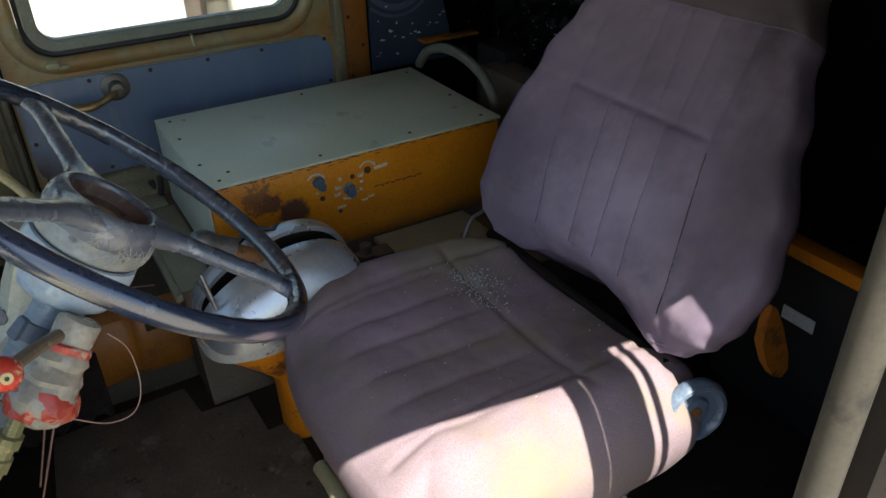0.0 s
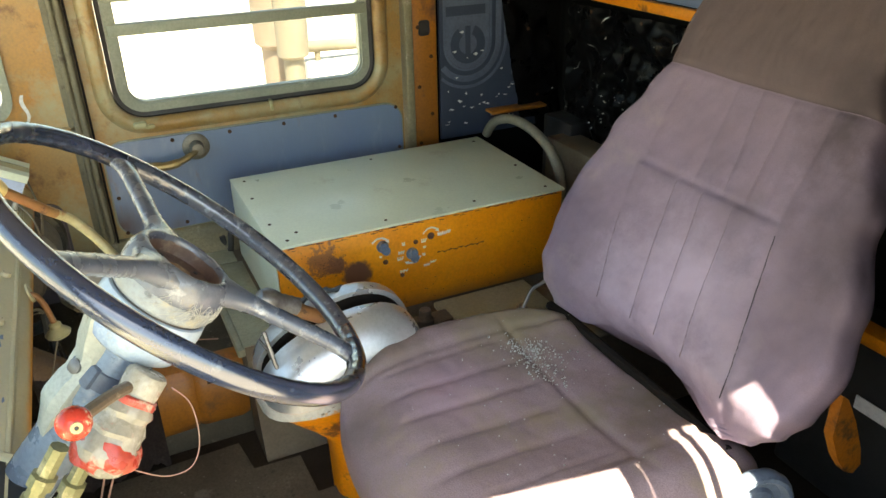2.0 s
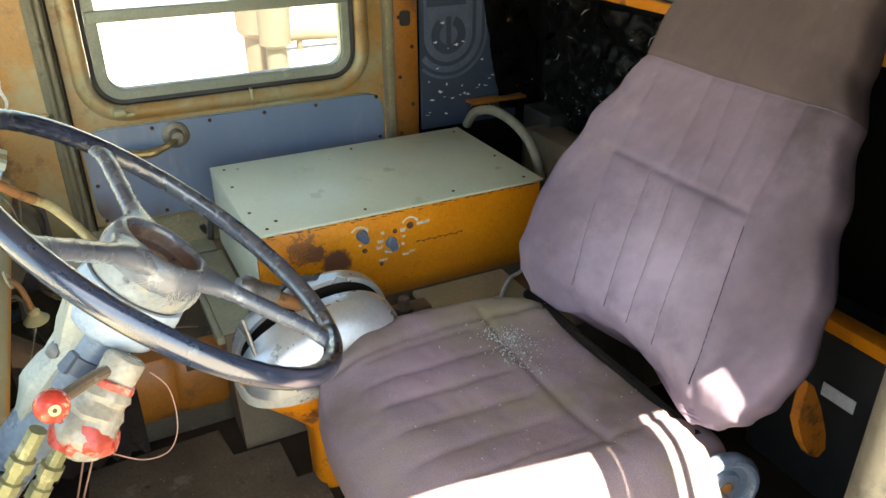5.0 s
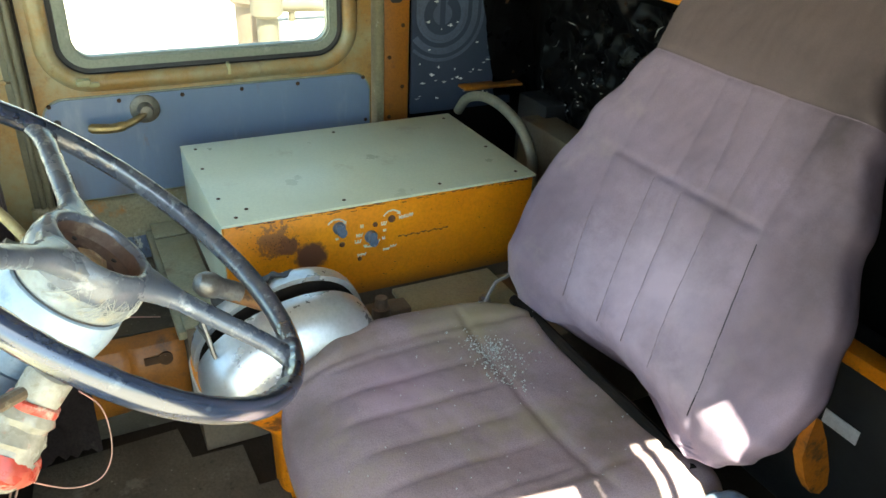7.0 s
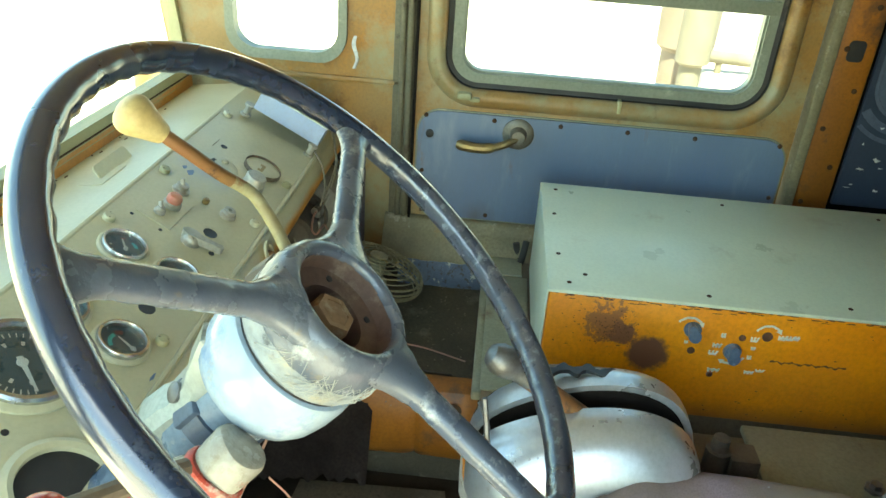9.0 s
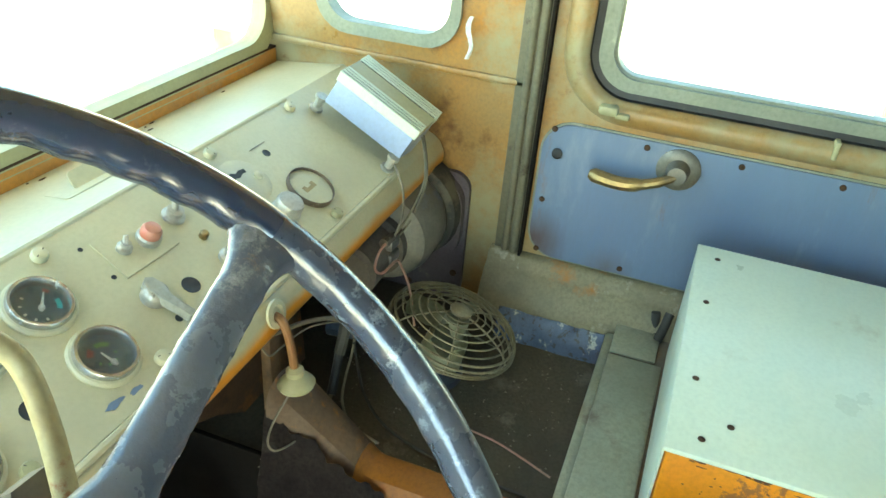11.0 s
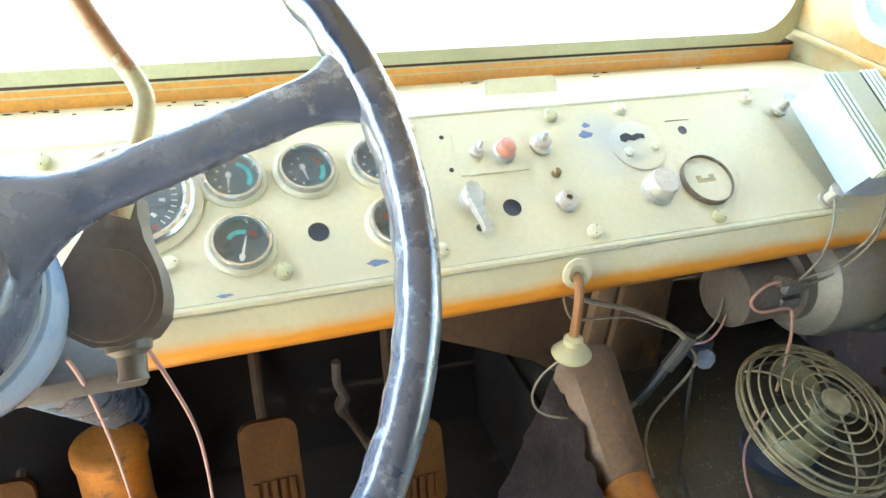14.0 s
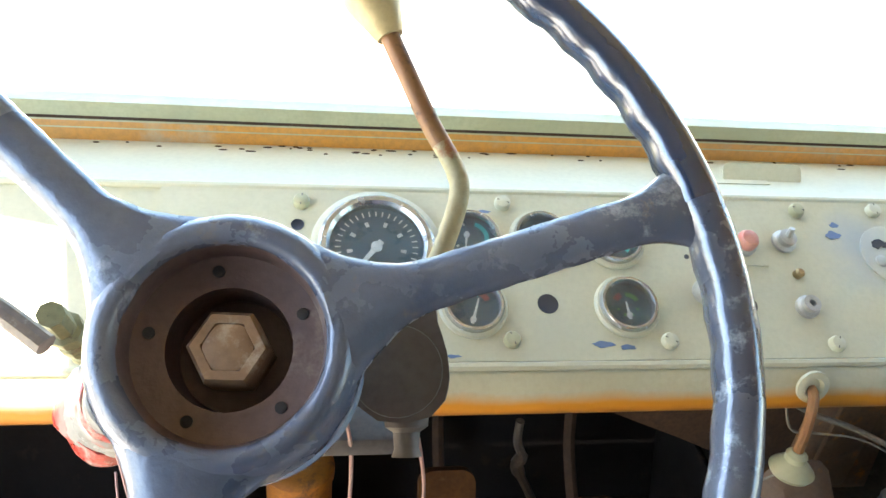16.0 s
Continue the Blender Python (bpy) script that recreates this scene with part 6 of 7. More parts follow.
# rotary T knob
tk = thing("rotary_knob", dash(1.606, 0.0), "dirty beige-grey rotary lever knob", "knob")
bm = bmesh.new()
lathe(bm, dash(1.608, 0.012, 0.003), PN, [(0.0135, 0), (0.0135, 0.006), (0.011, 0.012), (0.008, 0.014)], 24)
part("spindle", bm, CHROME, tk)
bm = bmesh.new()
slab(bm, [(1.600, 0.018), (1.602, 0.025), (1.608, 0.028), (1.614, 0.024), (1.616, 0.012), (1.612, 0.000), (1.6130, -0.016), (1.6150, -0.026), (1.611, -0.030), (1.606, -0.028), (1.6045, -0.014), (1.601, 0.002)], pf, 0.008, 0.018)
part("grip", bm, GRIPBEIGE, tk, "dirty beige-grey grip")
# chips and scribbled outlines on the plate
bm = bmesh.new()
for x, s, w, h in ((1.498, -0.040, 0.012, 0.004), (1.520, -0.043, 0.009, 0.003), (1.400, 0.098, 0.008, 0.002), (1.765, 0.078, 0.010, 0.006), (1.36, -0.050, 0.008, 0.002), (1.77, 0.09, 0.006, 0.004)):
    n = 22
    slab(bm, [(x + w * math.cos(math.tau * k / n) * (0.8 + 0.14 * math.sin(k * 1.1 + x * 90) + 0.08 * math.sin(k * 2.7)), s + h * math.sin(math.tau * k / n) * (0.8 + 0.2 * math.cos(k * 0.9 + x * 50))) for k in range(n)], pf, 0.0031, 0.0035)
part("chip", bm, BLUE, dashboard, "chips showing blue-grey undercoat")
bm = bmesh.new()
for x0, s0, x1, s1 in ((1.872, 0.085, 1.905, 0.085), (1.874, 0.0855, 1.892, 0.0853)):
    tube(bm, [dash(x0, s0, 0.0035), dash(x1, s1, 0.0035)], 0.0004, 5)
part("scribe_line", bm, GRIME, dashboard)
# plates on the cowl
bm = bmesh.new()
slab(bm, rounded_rect(1.66, 0.955, 1.735, 0.990, 0.004), lambda u, v, w: V(u, v, 1.0655 - (v - 0.935) * 0.124 + w), -0.0005, 0.0010)
single("cowl_plate", bm, BEIGE, "small cream plate lying on the cowl", "plate")
bm = bmesh.new()
for k in range(46):
    x = random.choice((random.uniform(1.0, 1.55), random.uniform(1.15, 1.40), random.uniform(1.0, 2.1)))
    w, y = random.uniform(0.001, 0.006), random.uniform(1.012, 1.034)
    n = 6
    z = 1.0655 - (y - 0.935) * 0.124
    slab(bm, [(x + w * math.cos(math.tau * q / n), y + 0.0015 * math.sin(math.tau * q / n)) for q in range(n)], lambda u, v, q: V(u, v, z + q), 0.0, 0.0007)
tagged(part("paint_flakes", bm, RUST_DARK), "dark flaked paint along the back of the cowl", "debris", kind="stuff")

# ---- heat sink on the cowl ----
hs = thing("heat_sink", dash(2.06, 0.0), "finned grey-blue electronic regulator on the dash", "regulator")
sec = [(2.034, 0.026), (2.035, 0.034), (2.0415, 0.060), (2.062, 0.067), (2.132, 0.064), (2.132, 0.026), (2.100, 0.008)]
bm = bmesh.new()
ends = [ring(bm, [dash(x, s, w) for x, w in sec]) for s in (-0.052, 0.078)]
bridge(bm, *ends)
bm.faces.new(ends[0][::-1])
bm.faces.new(ends[1])
part("body", bm, FINS, hs)
for x0 in (2.0420, 2.0490, 2.0560, 2.0630, 2.1035, 2.1105, 2.1175, 2.1245):
    bm = bmesh.new()
    slab(bm, [(x0, -0.055), (x0 + 0.0038, -0.055), (x0 + 0.0038, 0.081), (x0, 0.081)], pf, 0.060, 0.0755)
    part("fin", bm, LID, hs, "pale metal fin")
bm = bmesh.new()
slab(bm, [(2.069, -0.055), (2.101, -0.055), (2.101, 0.081), (2.069, 0.081)], pf, 0.062, 0.074)
part("cover", bm, CREAM, hs, "cream cover strip between the fins")
# Black infill just below the fin tops paints the shade of deep grooves.
for x0, x1 in ((2.0425, 2.0675), (2.1035, 2.1285)):
    bm = bmesh.new()
    slab(bm, [(x0, -0.053), (x1, -0.053), (x1, 0.079), (x0, 0.079)], pf, 0.061, 0.0742)
    part("groove_shade", bm, BLACK, hs, "black infill painting the shade between the fins")
for x, s in ((2.030, -0.046), (2.040, 0.086)):
    bm = bmesh.new()
    lathe(bm, dash(x, s, 0.003), PN, [(0.010, 0), (0.010, 0.004), (0.006, 0.005), (0.006, 0.018), (0.009, 0.019), (0.009, 0.024)], 10)
    single("terminal", bm, CHROME, "cable terminal bolt at the dash corner", "terminal")
bm = bmesh.new()
tube(bm, smooth_path([dash(2.030, -0.046, 0.02), (2.022, 0.735, 0.975), (2.012, 0.728, 0.935), (2.000, 0.735, 0.900), (1.995, 0.74, 0.875)], 6), 0.0017, 6)
tube(bm, smooth_path([(2.075, 0.73, 1.03), (2.078, 0.725, 1.00), (2.070, 0.72, 0.965), (2.045, 0.728, 0.925), (2.010, 0.735, 0.905), (1.985, 0.735, 0.908)], 6), 0.0017, 6)
tube(bm, smooth_path([(2.082, 0.73, 1.03), (2.086, 0.724, 0.99), (2.076, 0.72, 0.955), (2.050, 0.728, 0.912), (2.015, 0.735, 0.895), (1.99, 0.738, 0.90)], 6), 0.0017, 6)
single("cable", bm, HOSE, "dusty wires hanging from the regulator", "cable")
bm = bmesh.new()
tube(bm, smooth_path([(1.985, 0.735, 0.905), (1.955, 0.735, 0.905), (1.940, 0.735, 0.885), (1.955, 0.73, 0.87), (1.990, 0.725, 0.872), (1.998, 0.72, 0.86), (1.985, 0.70, 0.835), (1.975, 0.685, 0.78)], 6), 0.0020, 6)
single("cable", bm, WIRE, "pink wire looping down to the fan", "cable")
bm = bmesh.new()
tube(bm, [(2.012, 0.738, 0.898), (1.972, 0.738, 0.906)], 0.007, 8)
single("connector", bm, GRIME, "dusty taped cable joint", "connector")

# ---- motor under the dash ----
mo = thing("heater_motor", (2.07, 0.78, 0.86), "dusty heater motor with a bulged purple-brown housing", "heater")
bm = bmesh.new()
lathe(bm, (1.930, 0.775, 0.868), (1, 0.02, 0.0), [(0.010, 0), (0.036, 0.002), (0.042, 0.010), (0.042, 0.085), (0.050, 0.090), (0.050, 0.110)], 30)
part("motor", bm, GRIME, mo, "dusty beige motor body")
bm = bmesh.new()
lathe(bm, (2.035, 0.777, 0.868), (1, 0.02, 0.0), [(0.050, 0), (0.072, 0.015), (0.078, 0.040), (0.078, 0.095), (0.074, 0.105), (0.070, 0.11)], 36)
part("housing", bm, HEATER, mo, "dusty purple-brown blower housing")
bm = bmesh.new()
lathe(bm, (2.142, 0.779, 0.868), (1, 0.02, 0.0), [(0.072, 0), (0.086, 0.004), (0.090, 0.02), (0.086, 0.05)], 36)
part("collar", bm, RUBBER, mo, "black rubber collar")
duct = thing("duct_flange", (2.188, 0.87, 0.70), "dusty purple-brown duct flange on the side wall", "duct")
bm = bmesh.new()
slab(bm, rounded_rect(0.685, 0.693, 1.055, 0.932, 0.03), on_x(2.188), 0, 0.010)
part("flange_plate", bm, PURPLE, duct)
bm = bmesh.new()
slab(bm, rounded_rect(0.690, 0.775, 0.870, 0.930, 0.05), on_x(2.170), 0, 0.020)
part("duct_pad", bm, PURPLE, duct, "raised rounded pad")
for y, z in ((0.700, 0.745), (0.700, 0.710), (0.78, 0.706), (0.86, 0.706)):
    bm = bmesh.new()
    screw(bm, (2.188, y, z), (-1, 0, 0), 0.006, 0.004)
    part("screw", bm, RUST_DARK, duct)
bm = bmesh.new()
for y0, z0 in ((0.742, 0.872), (0.742, 0.894)):
    block(bm, (1.985, y0 - 0.012, z0 - 0.008), (2.015, y0, z0 + 0.008), 0.003)
part("terminal", bm, STEEL, mo)

# ---- fan ----
fan = thing("cab_fan", (1.965, 0.655, PFLOOR), "small caged cab fan, dirty cream wire guard, on the floor", "fan")
FA = V(0.100, -0.275, 1.0).normalized()
FC = V(1.981, 0.629, 0.788)
fa, fb = frame_of(FA)


def fan_at(r, a, h):
    return FC + (fa * math.cos(a) + fb * math.sin(a)) * r + FA * h


prof = ((0.016, 0.076), (0.028, 0.0750), (0.040, 0.0730), (0.052, 0.0695), (0.064, 0.064), (0.076, 0.056), (0.087, 0.045), (0.096, 0.030), (0.100, 0.014), (0.101, 0.0), (0.098, -0.014), (0.090, -0.027))
prof = [(r * 0.95, hh * 0.47) for r, hh in prof]
for r, hh in prof:
    bm = bmesh.new()
    tube(bm, [fan_at(r, math.tau * k / 48, hh) for k in range(48)], 0.0012 if r < 0.088 else 0.0020, 6, closed=True)
    part("guard_ring", bm, FANCAGE, fan)
for k in range(6):
    bm = bmesh.new()
    tube(bm, [fan_at(r, math.tau * k / 6 + 0.3, hh - 0.0015) for r, hh in prof], 0.0015, 6)
    part("guard_spoke", bm, FANCAGE, fan)
bm = bmesh.new()
lathe(bm, FC, FA, [(0.0165, 0.034), (0.0165, 0.038), (0.012, 0.040), (0.002, 0.0405)], 20)
part("badge", bm, FANCAGE, fan, "round cream badge")
for k in range(4):
    bm = bmesh.new()
    rows = []
    for i in range(6):
        r = 0.016 + 0.060 * i / 5
        row = []
        for j in range(6):
            u = -1 + 2 * j / 5
            wdt = 0.30 + 0.35 * math.sin(math.pi * min(1, i / 4.2 + 0.15))
            row.append(bm.verts.new(fan_at(r * (1 - 0.06 * u * u * (i == 5)), k * math.tau / 4 + u * wdt * 0.75, 0.008 + 0.010 * u)))
        rows.append(row)
    for i in range(5):
        for j in range(5):
            bm.faces.new((rows[i][j], rows[i][j + 1], rows[i + 1][j + 1], rows[i + 1][j]))
    bmesh.ops.solidify(bm, geom=bm.faces[:], thickness=0.0015)
    part("blade", bm, FANBLADE, fan)
bm = bmesh.new()
lathe(bm, FC, FA, [(0.004, 0.026), (0.018, 0.024), (0.020, -0.006), (0.030, -0.012), (0.034, -0.055), (0.028, -0.062)], 22)
part("motor", bm, FANBLADE, fan)
bm = bmesh.new()
lathe(bm, (FC.x + 0.010, FC.y + 0.030, PFLOOR + 0.001), (0, 0, 1), [(0.048, 0), (0.048, 0.012), (0.032, 0.026), (0.014, 0.034), (0.012, 0.075)], 26)
part("foot", bm, FANFOOT, fan, "dark blue foot")

# ---- under the dash ----
bm = bmesh.new()
lathe(bm, (1.694, 0.7375, 0.968), (0, -1, 0.25), [(0.016, 0), (0.016, 0.003), (0.010, 0.004), (0.008, 0.001)], 20)
part("grommet", bm, BEIGE, dashboard, "round cable grommet")
pull = thing("pull_rod", (1.69, 0.71, 0.885), "rusty pull rod with a cream bell knob", "pull knob")
bm = bmesh.new()
tube(bm, smooth_path([(1.694, 0.745, 0.966), (1.694, 0.730, 0.962), (1.692, 0.720, 0.940), (1.690, 0.714, 0.905)], 5), 0.005, 10)
part("rod", bm, RUSTROD, pull)
bm = bmesh.new()
lathe(bm, (1.690, 0.714, 0.908), (0, -0.08, -1), [(0.006, 0), (0.010, 0.004), (0.010, 0.010), (0.017, 0.017), (0.021, 0.022), (0.019, 0.026), (0.012, 0.029)], 24)
part("bell_knob", bm, CREAM, pull, "cream bell-shaped knob")
for pts, r, mt, lb in (
    ([(1.684, 0.712, 0.884), (1.670, 0.728, 0.845), (1.673, 0.742, 0.800), (1.690, 0.742, 0.770), (1.730, 0.735, 0.758), (1.775, 0.735, 0.760), (1.812, 0.745, 0.752)], 0.0013, GREYWIRE, "thin dusty wire loop below the bell knob"),
    ([(1.700, 0.765, 0.925), (1.735, 0.765, 0.905), (1.790, 0.760, 0.885), (1.840, 0.750, 0.862), (1.872, 0.745, 0.835)], 0.0032, GREYWIRE, "taped wiring under the dash"),
    ([(1.700, 0.77, 0.93), (1.718, 0.765, 0.885), (1.745, 0.762, 0.880), (1.80, 0.758, 0.872), (1.868, 0.748, 0.840)], 0.0013, GREYWIRE, "thin dusty wire under the dash"),
    ([(1.876, 0.745, 0.840), (1.866, 0.745, 0.815), (1.854, 0.745, 0.795)], 0.0085, RUBBER, "thick taped cable joint"),
    ([(1.854, 0.745, 0.797), (1.838, 0.742, 0.775), (1.818, 0.738, 0.755)], 0.0062, BLACK, "pair of black sleeved cables"),
    ([(1.820, 0.738, 0.757), (1.800, 0.735, 0.745), (1.785, 0.730, 0.735), (1.770, 0.700, 0.722)], 0.0030, GREYWIRE, "grey plug-in cable connector"),
    ([(1.872, 0.745, 0.832), (1.895, 0.745, 0.838), (1.918, 0.755, 0.850), (1.928, 0.765, 0.872)], 0.0016, GREYWIRE, "dusty wire to the heater motor"),
    ([(1.872, 0.745, 0.828), (1.905, 0.742, 0.830), (1.932, 0.755, 0.850), (1.936, 0.765, 0.872)], 0.0016, WIRE, "pinkish wire to the heater motor"),
    ([(1.874, 0.745, 0.828), (1.893, 0.742, 0.803), (1.888, 0.742, 0.775), (1.868, 0.742, 0.745), (1.845, 0.735, 0.720), (1.825, 0.71, 0.705), (1.80, 0.66, 0.716)], 0.0020, GREYWIRE, "sagging dusty grey wire"),
    ([(1.892, 0.742, 0.790), (1.896, 0.736, 0.740), (1.893, 0.722, 0.6945), (1.851, 0.668, 0.6935), (1.825, 0.58, 0.6935), (1.815, 0.46, 0.6935)], 0.0022, RUBBER, "thin black cable lying on the floor"),
    ([(1.965, 0.68, 0.76), (1.93, 0.66, 0.715), (1.905, 0.60, 0.6935), (1.89, 0.52, 0.6930), (1.86, 0.44, 0.6930)], 0.0016, WIRE, "reddish fan cable on the floor"),
):
    bm = bmesh.new()
    tube(bm, smooth_path(pts, 7), r, 8)
    single("cable", bm, mt, lb, "cable")
bm = bmesh.new()
block(bm, (1.775, 0.80, 0.70), (1.80, 0.815, 0.95), 0.003, m=None)
block(bm, (1.845, 0.84, 0.70), (1.90, 0.852, 0.95), 0.003)
single("dash_bracket", bm, RISERTOP, "dusty metal dash brackets", "bracket", kind="structure")
bm = bmesh.new()
tube(bm, [(1.66, 0.80, 0.915), (1.95, 0.80, 0.905)], 0.012, 10)
tube(bm, [(1.35, 0.84, 0.925), (1.68, 0.83, 0.918)], 0.010, 10)
single("conduit", bm, SHADEBLACK, "dusty conduit under the dash", "conduit")
bm = bmesh.new()
for k in range(4):
    tube(bm, smooth_path([(1.905 + 0.012 * k, 0.74 + 0.01 * k, 0.80 - 0.01 * k), (1.93, 0.77, 0.775), (1.96 - 0.01 * k, 0.80, 0.77)], 4), 0.012, 8)
single("hose_stub", bm, BLUEGREY, "blue-grey pipe stub behind the fan", "pipe")

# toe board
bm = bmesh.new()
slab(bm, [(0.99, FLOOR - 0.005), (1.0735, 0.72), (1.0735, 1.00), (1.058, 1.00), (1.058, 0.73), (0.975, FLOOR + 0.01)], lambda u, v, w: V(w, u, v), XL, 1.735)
# Added plate, hides the paler side of the raised floor.
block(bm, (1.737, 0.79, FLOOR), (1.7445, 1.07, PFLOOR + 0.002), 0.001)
single("toe_board", bm, SHADEBLACK, "sloping toe board, near-black for shade", "floor", kind="structure")


def pedal(x, y, z, w, h, label):
    p = thing("pedal", (x, y + 0.06, FLOOR), label, "pedal", "foot pedals")
    b = bmesh.new()
    m = Matrix.Translation((x, y, z)) @ Matrix.Rotation(radians(62), 4, "X")
    loop = rounded_rect(-w / 2, -h / 2, w / 2, h / 2, w * 0.26)
    slab(b, loop, lambda u, v, q: m @ V(u, v, q), -0.008, 0.006)
    pd = part("pad", b, PEDAL, p, "worn pedal pad")
    b = bmesh.new()
    for k in range(5):
        u = -w * 0.32 + w * 0.16 * k
        slab(b, [(u - 0.003, -h * 0.40), (u + 0.003, -h * 0.40), (u + 0.003, -h * 0.12), (u - 0.003, -h * 0.12)], lambda a2, b2, q: m @ V(a2, b2, q), 0.006, 0.009)
    part("rib", b, PEDAL, pd)
    b = bmesh.new()
    tube(b, smooth_path([(x, y + 0.008, z - 0.01), (x, y + 0.03, z - 0.02), (x + 0.004, y + 0.08, z - 0.03), (x + 0.005, y + 0.14, z + 0.02), (x + 0.005, y + 0.17, z + 0.10)], 5), 0.008, 8)
    part("arm", b, RUST_DARK, p)


pedal(1.400, 0.862, 0.645, 0.070, 0.120, "worn tan brake pedal with a rounded pad")
pedal(1.572, 0.812, 0.648, 0.066, 0.110, "worn tan accelerator pedal with a ribbed pad")
pedal(1.10, 0.900, 0.600, 0.070, 0.11, "worn tan clutch pedal with a rounded pad")
bm = bmesh.new()
tube(bm, smooth_path([(1.502, 0.95, 0.715), (1.503, 0.948, 0.680), (1.512, 0.945, 0.655), (1.508, 0.945, 0.635), (1.530, 0.94, 0.590), (1.556, 0.93, 0.535)], 4), [0.006] * 8 + [0.009] * 6 + [0.006] * 7, 8)
single("pedal_rod", bm, ARMBROWN, "grimy linkage rod beside the pedal", "rod")

# ---- rear right corner ----
bd = thing("wall_board", (2.185, -0.42, 0.93), "dark blue printed board fixed to the side wall", "board")
bm = bmesh.new()
slab(bm, [(-0.25, 0.93), (-0.25, 1.90), (-0.425, 1.90), (-0.430, 1.36), (-0.446, 1.28), (-0.452, 1.22), (-0.482, 1.14), (-0.505, 1.08), (-0.530, 1.03), (-0.545, 0.93)], on_x(XR - 0.012), 0, 0.009)
part("board", bm, DARKBLUE, bd)
BXF = XR - 0.0125


def arc_band(cy, cz, r0, r1, a0, a1, stretch=0.0, n=20):
    b = bmesh.new()
    pts = []
    for k in range(n + 1):
        a = radians(a0 + (a1 - a0) * k / n)
        pts.append((math.cos(a), math.sin(a)))
    loop = [(cy + c * r1, cz + s2 * r1) for c, s2 in pts] + [(cy + c * r0, cz + s2 * r0) for c, s2 in reversed(pts)]
    slab(b, loop, on_x(BXF), -0.0012, 0.0005)
    return b


LY, LZ = -0.330, 1.175
for r0, r1 in ((0.064, 0.070), (0.082, 0.098), (0.108, 0.116)):
    a0 = 180
    a1 = 360 if r1 < 0.079 else 360 - math.degrees(math.acos(0.079 / r1))
    part("stripe", arc_band(LY, LZ, r0, r1, a0, a1), SLATE, bd, "pale rounded stripe")
    for sgn in (-1, 1):
        y0, y1 = sorted((LY + sgn * r0, LY + sgn * r1))
        if y1 < -0.25:
            bm = bmesh.new()
            slab(bm, [(y0, LZ), (y1, LZ), (y1, 1.60), (y0, 1.60)], on_x(BXF), -0.0012, 0.0005)
            part("stripe", bm, SLATE, bd)
bm = bmesh.new()
slab(bm, [(LY + 0.063 * math.cos(radians(a)), LZ + 0.063 * math.sin(radians(a))) for a in range(180, 361, 12)] + [(LY + 0.063, 1.60), (LY - 0.063, 1.60)], on_x(BXF), -0.0006, 0.0006)
part("field", bm, SLATE, bd, "slate blue rounded field")
part("round_mark", arc_band(LY, LZ, 0.026, 0.050, 115, 415, n=30), DARKBLUE, bd, "dark open ring-shaped mark")
part("round_mark", arc_band(LY, 1.365, 0.026, 0.050, 0, 360, n=30), DARKBLUE, bd, "dark ring-shaped mark")
bm = bmesh.new()
slab(bm, [(LY - 0.050, 1.248), (LY + 0.062, 1.248), (LY + 0.062, 1.272), (LY - 0.050, 1.272)], on_x(BXF), -0.0016, 0.0005)
part("bar_mark", bm, DARKBLUE, bd, "dark plain bar")
bm = bmesh.new()
slab(bm, [(LY - 0.007, LZ - 0.030), (LY + 0.007, LZ - 0.030), (LY + 0.007, LZ + 0.046), (LY - 0.007, LZ + 0.046)], on_x(BXF), -0.0016, 0.0005)
part("bar_mark", bm, DARKBLUE, bd, "dark plain bar")
for k in range(5):
    bm = bmesh.new()
    z = 1.055 + 0.026 * k
    slab(bm, [(-0.482, z), (-0.462, z), (-0.462, z + 0.006 + 0.004 * (k % 2)), (-0.482, z + 0.006)], on_x(BXF), -0.0010, 0.0005)
    part("bar_mark", bm, SLATE, bd, "faded plain bar")
bm = bmesh.new()
for k in range(60):
    y, z = random.uniform(-0.52, -0.26), random.choice((random.uniform(0.95, 1.06), random.uniform(0.95, 1.5)))
    w, h = random.uniform(0.002, 0.009), random.uniform(0.001, 0.004)
    n, ph = 9, random.random() * 6
    slab(bm, [(y + w * math.cos(math.tau * q / n) * (0.7 + 0.45 * math.sin(q * 2.3 + ph)), z + h * math.sin(math.tau * q / n) * (0.7 + 0.45 * math.cos(q * 1.7 + ph))) for q in range(n)], on_x(BXF), -0.002, -0.0008)
part("paint_splash", bm, WHITE, bd, "white paint splashes")
bm = bmesh.new()
block(bm, (2.140, -0.55, 0.990), (2.185, -0.38, 0.998), 0.003)
single("ledge", bm, RISER, "worn yellow-orange ledge under the board", "ledge")
# Added sheet, blacks out the orange side wall in the rear corner.
bm = bmesh.new()
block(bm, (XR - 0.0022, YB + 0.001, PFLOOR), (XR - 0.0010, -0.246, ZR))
single("added_corner_sheet", bm, DARKWALL, "near-black sheet added over the rear corner of the side wall", "wall lining", kind="structure")
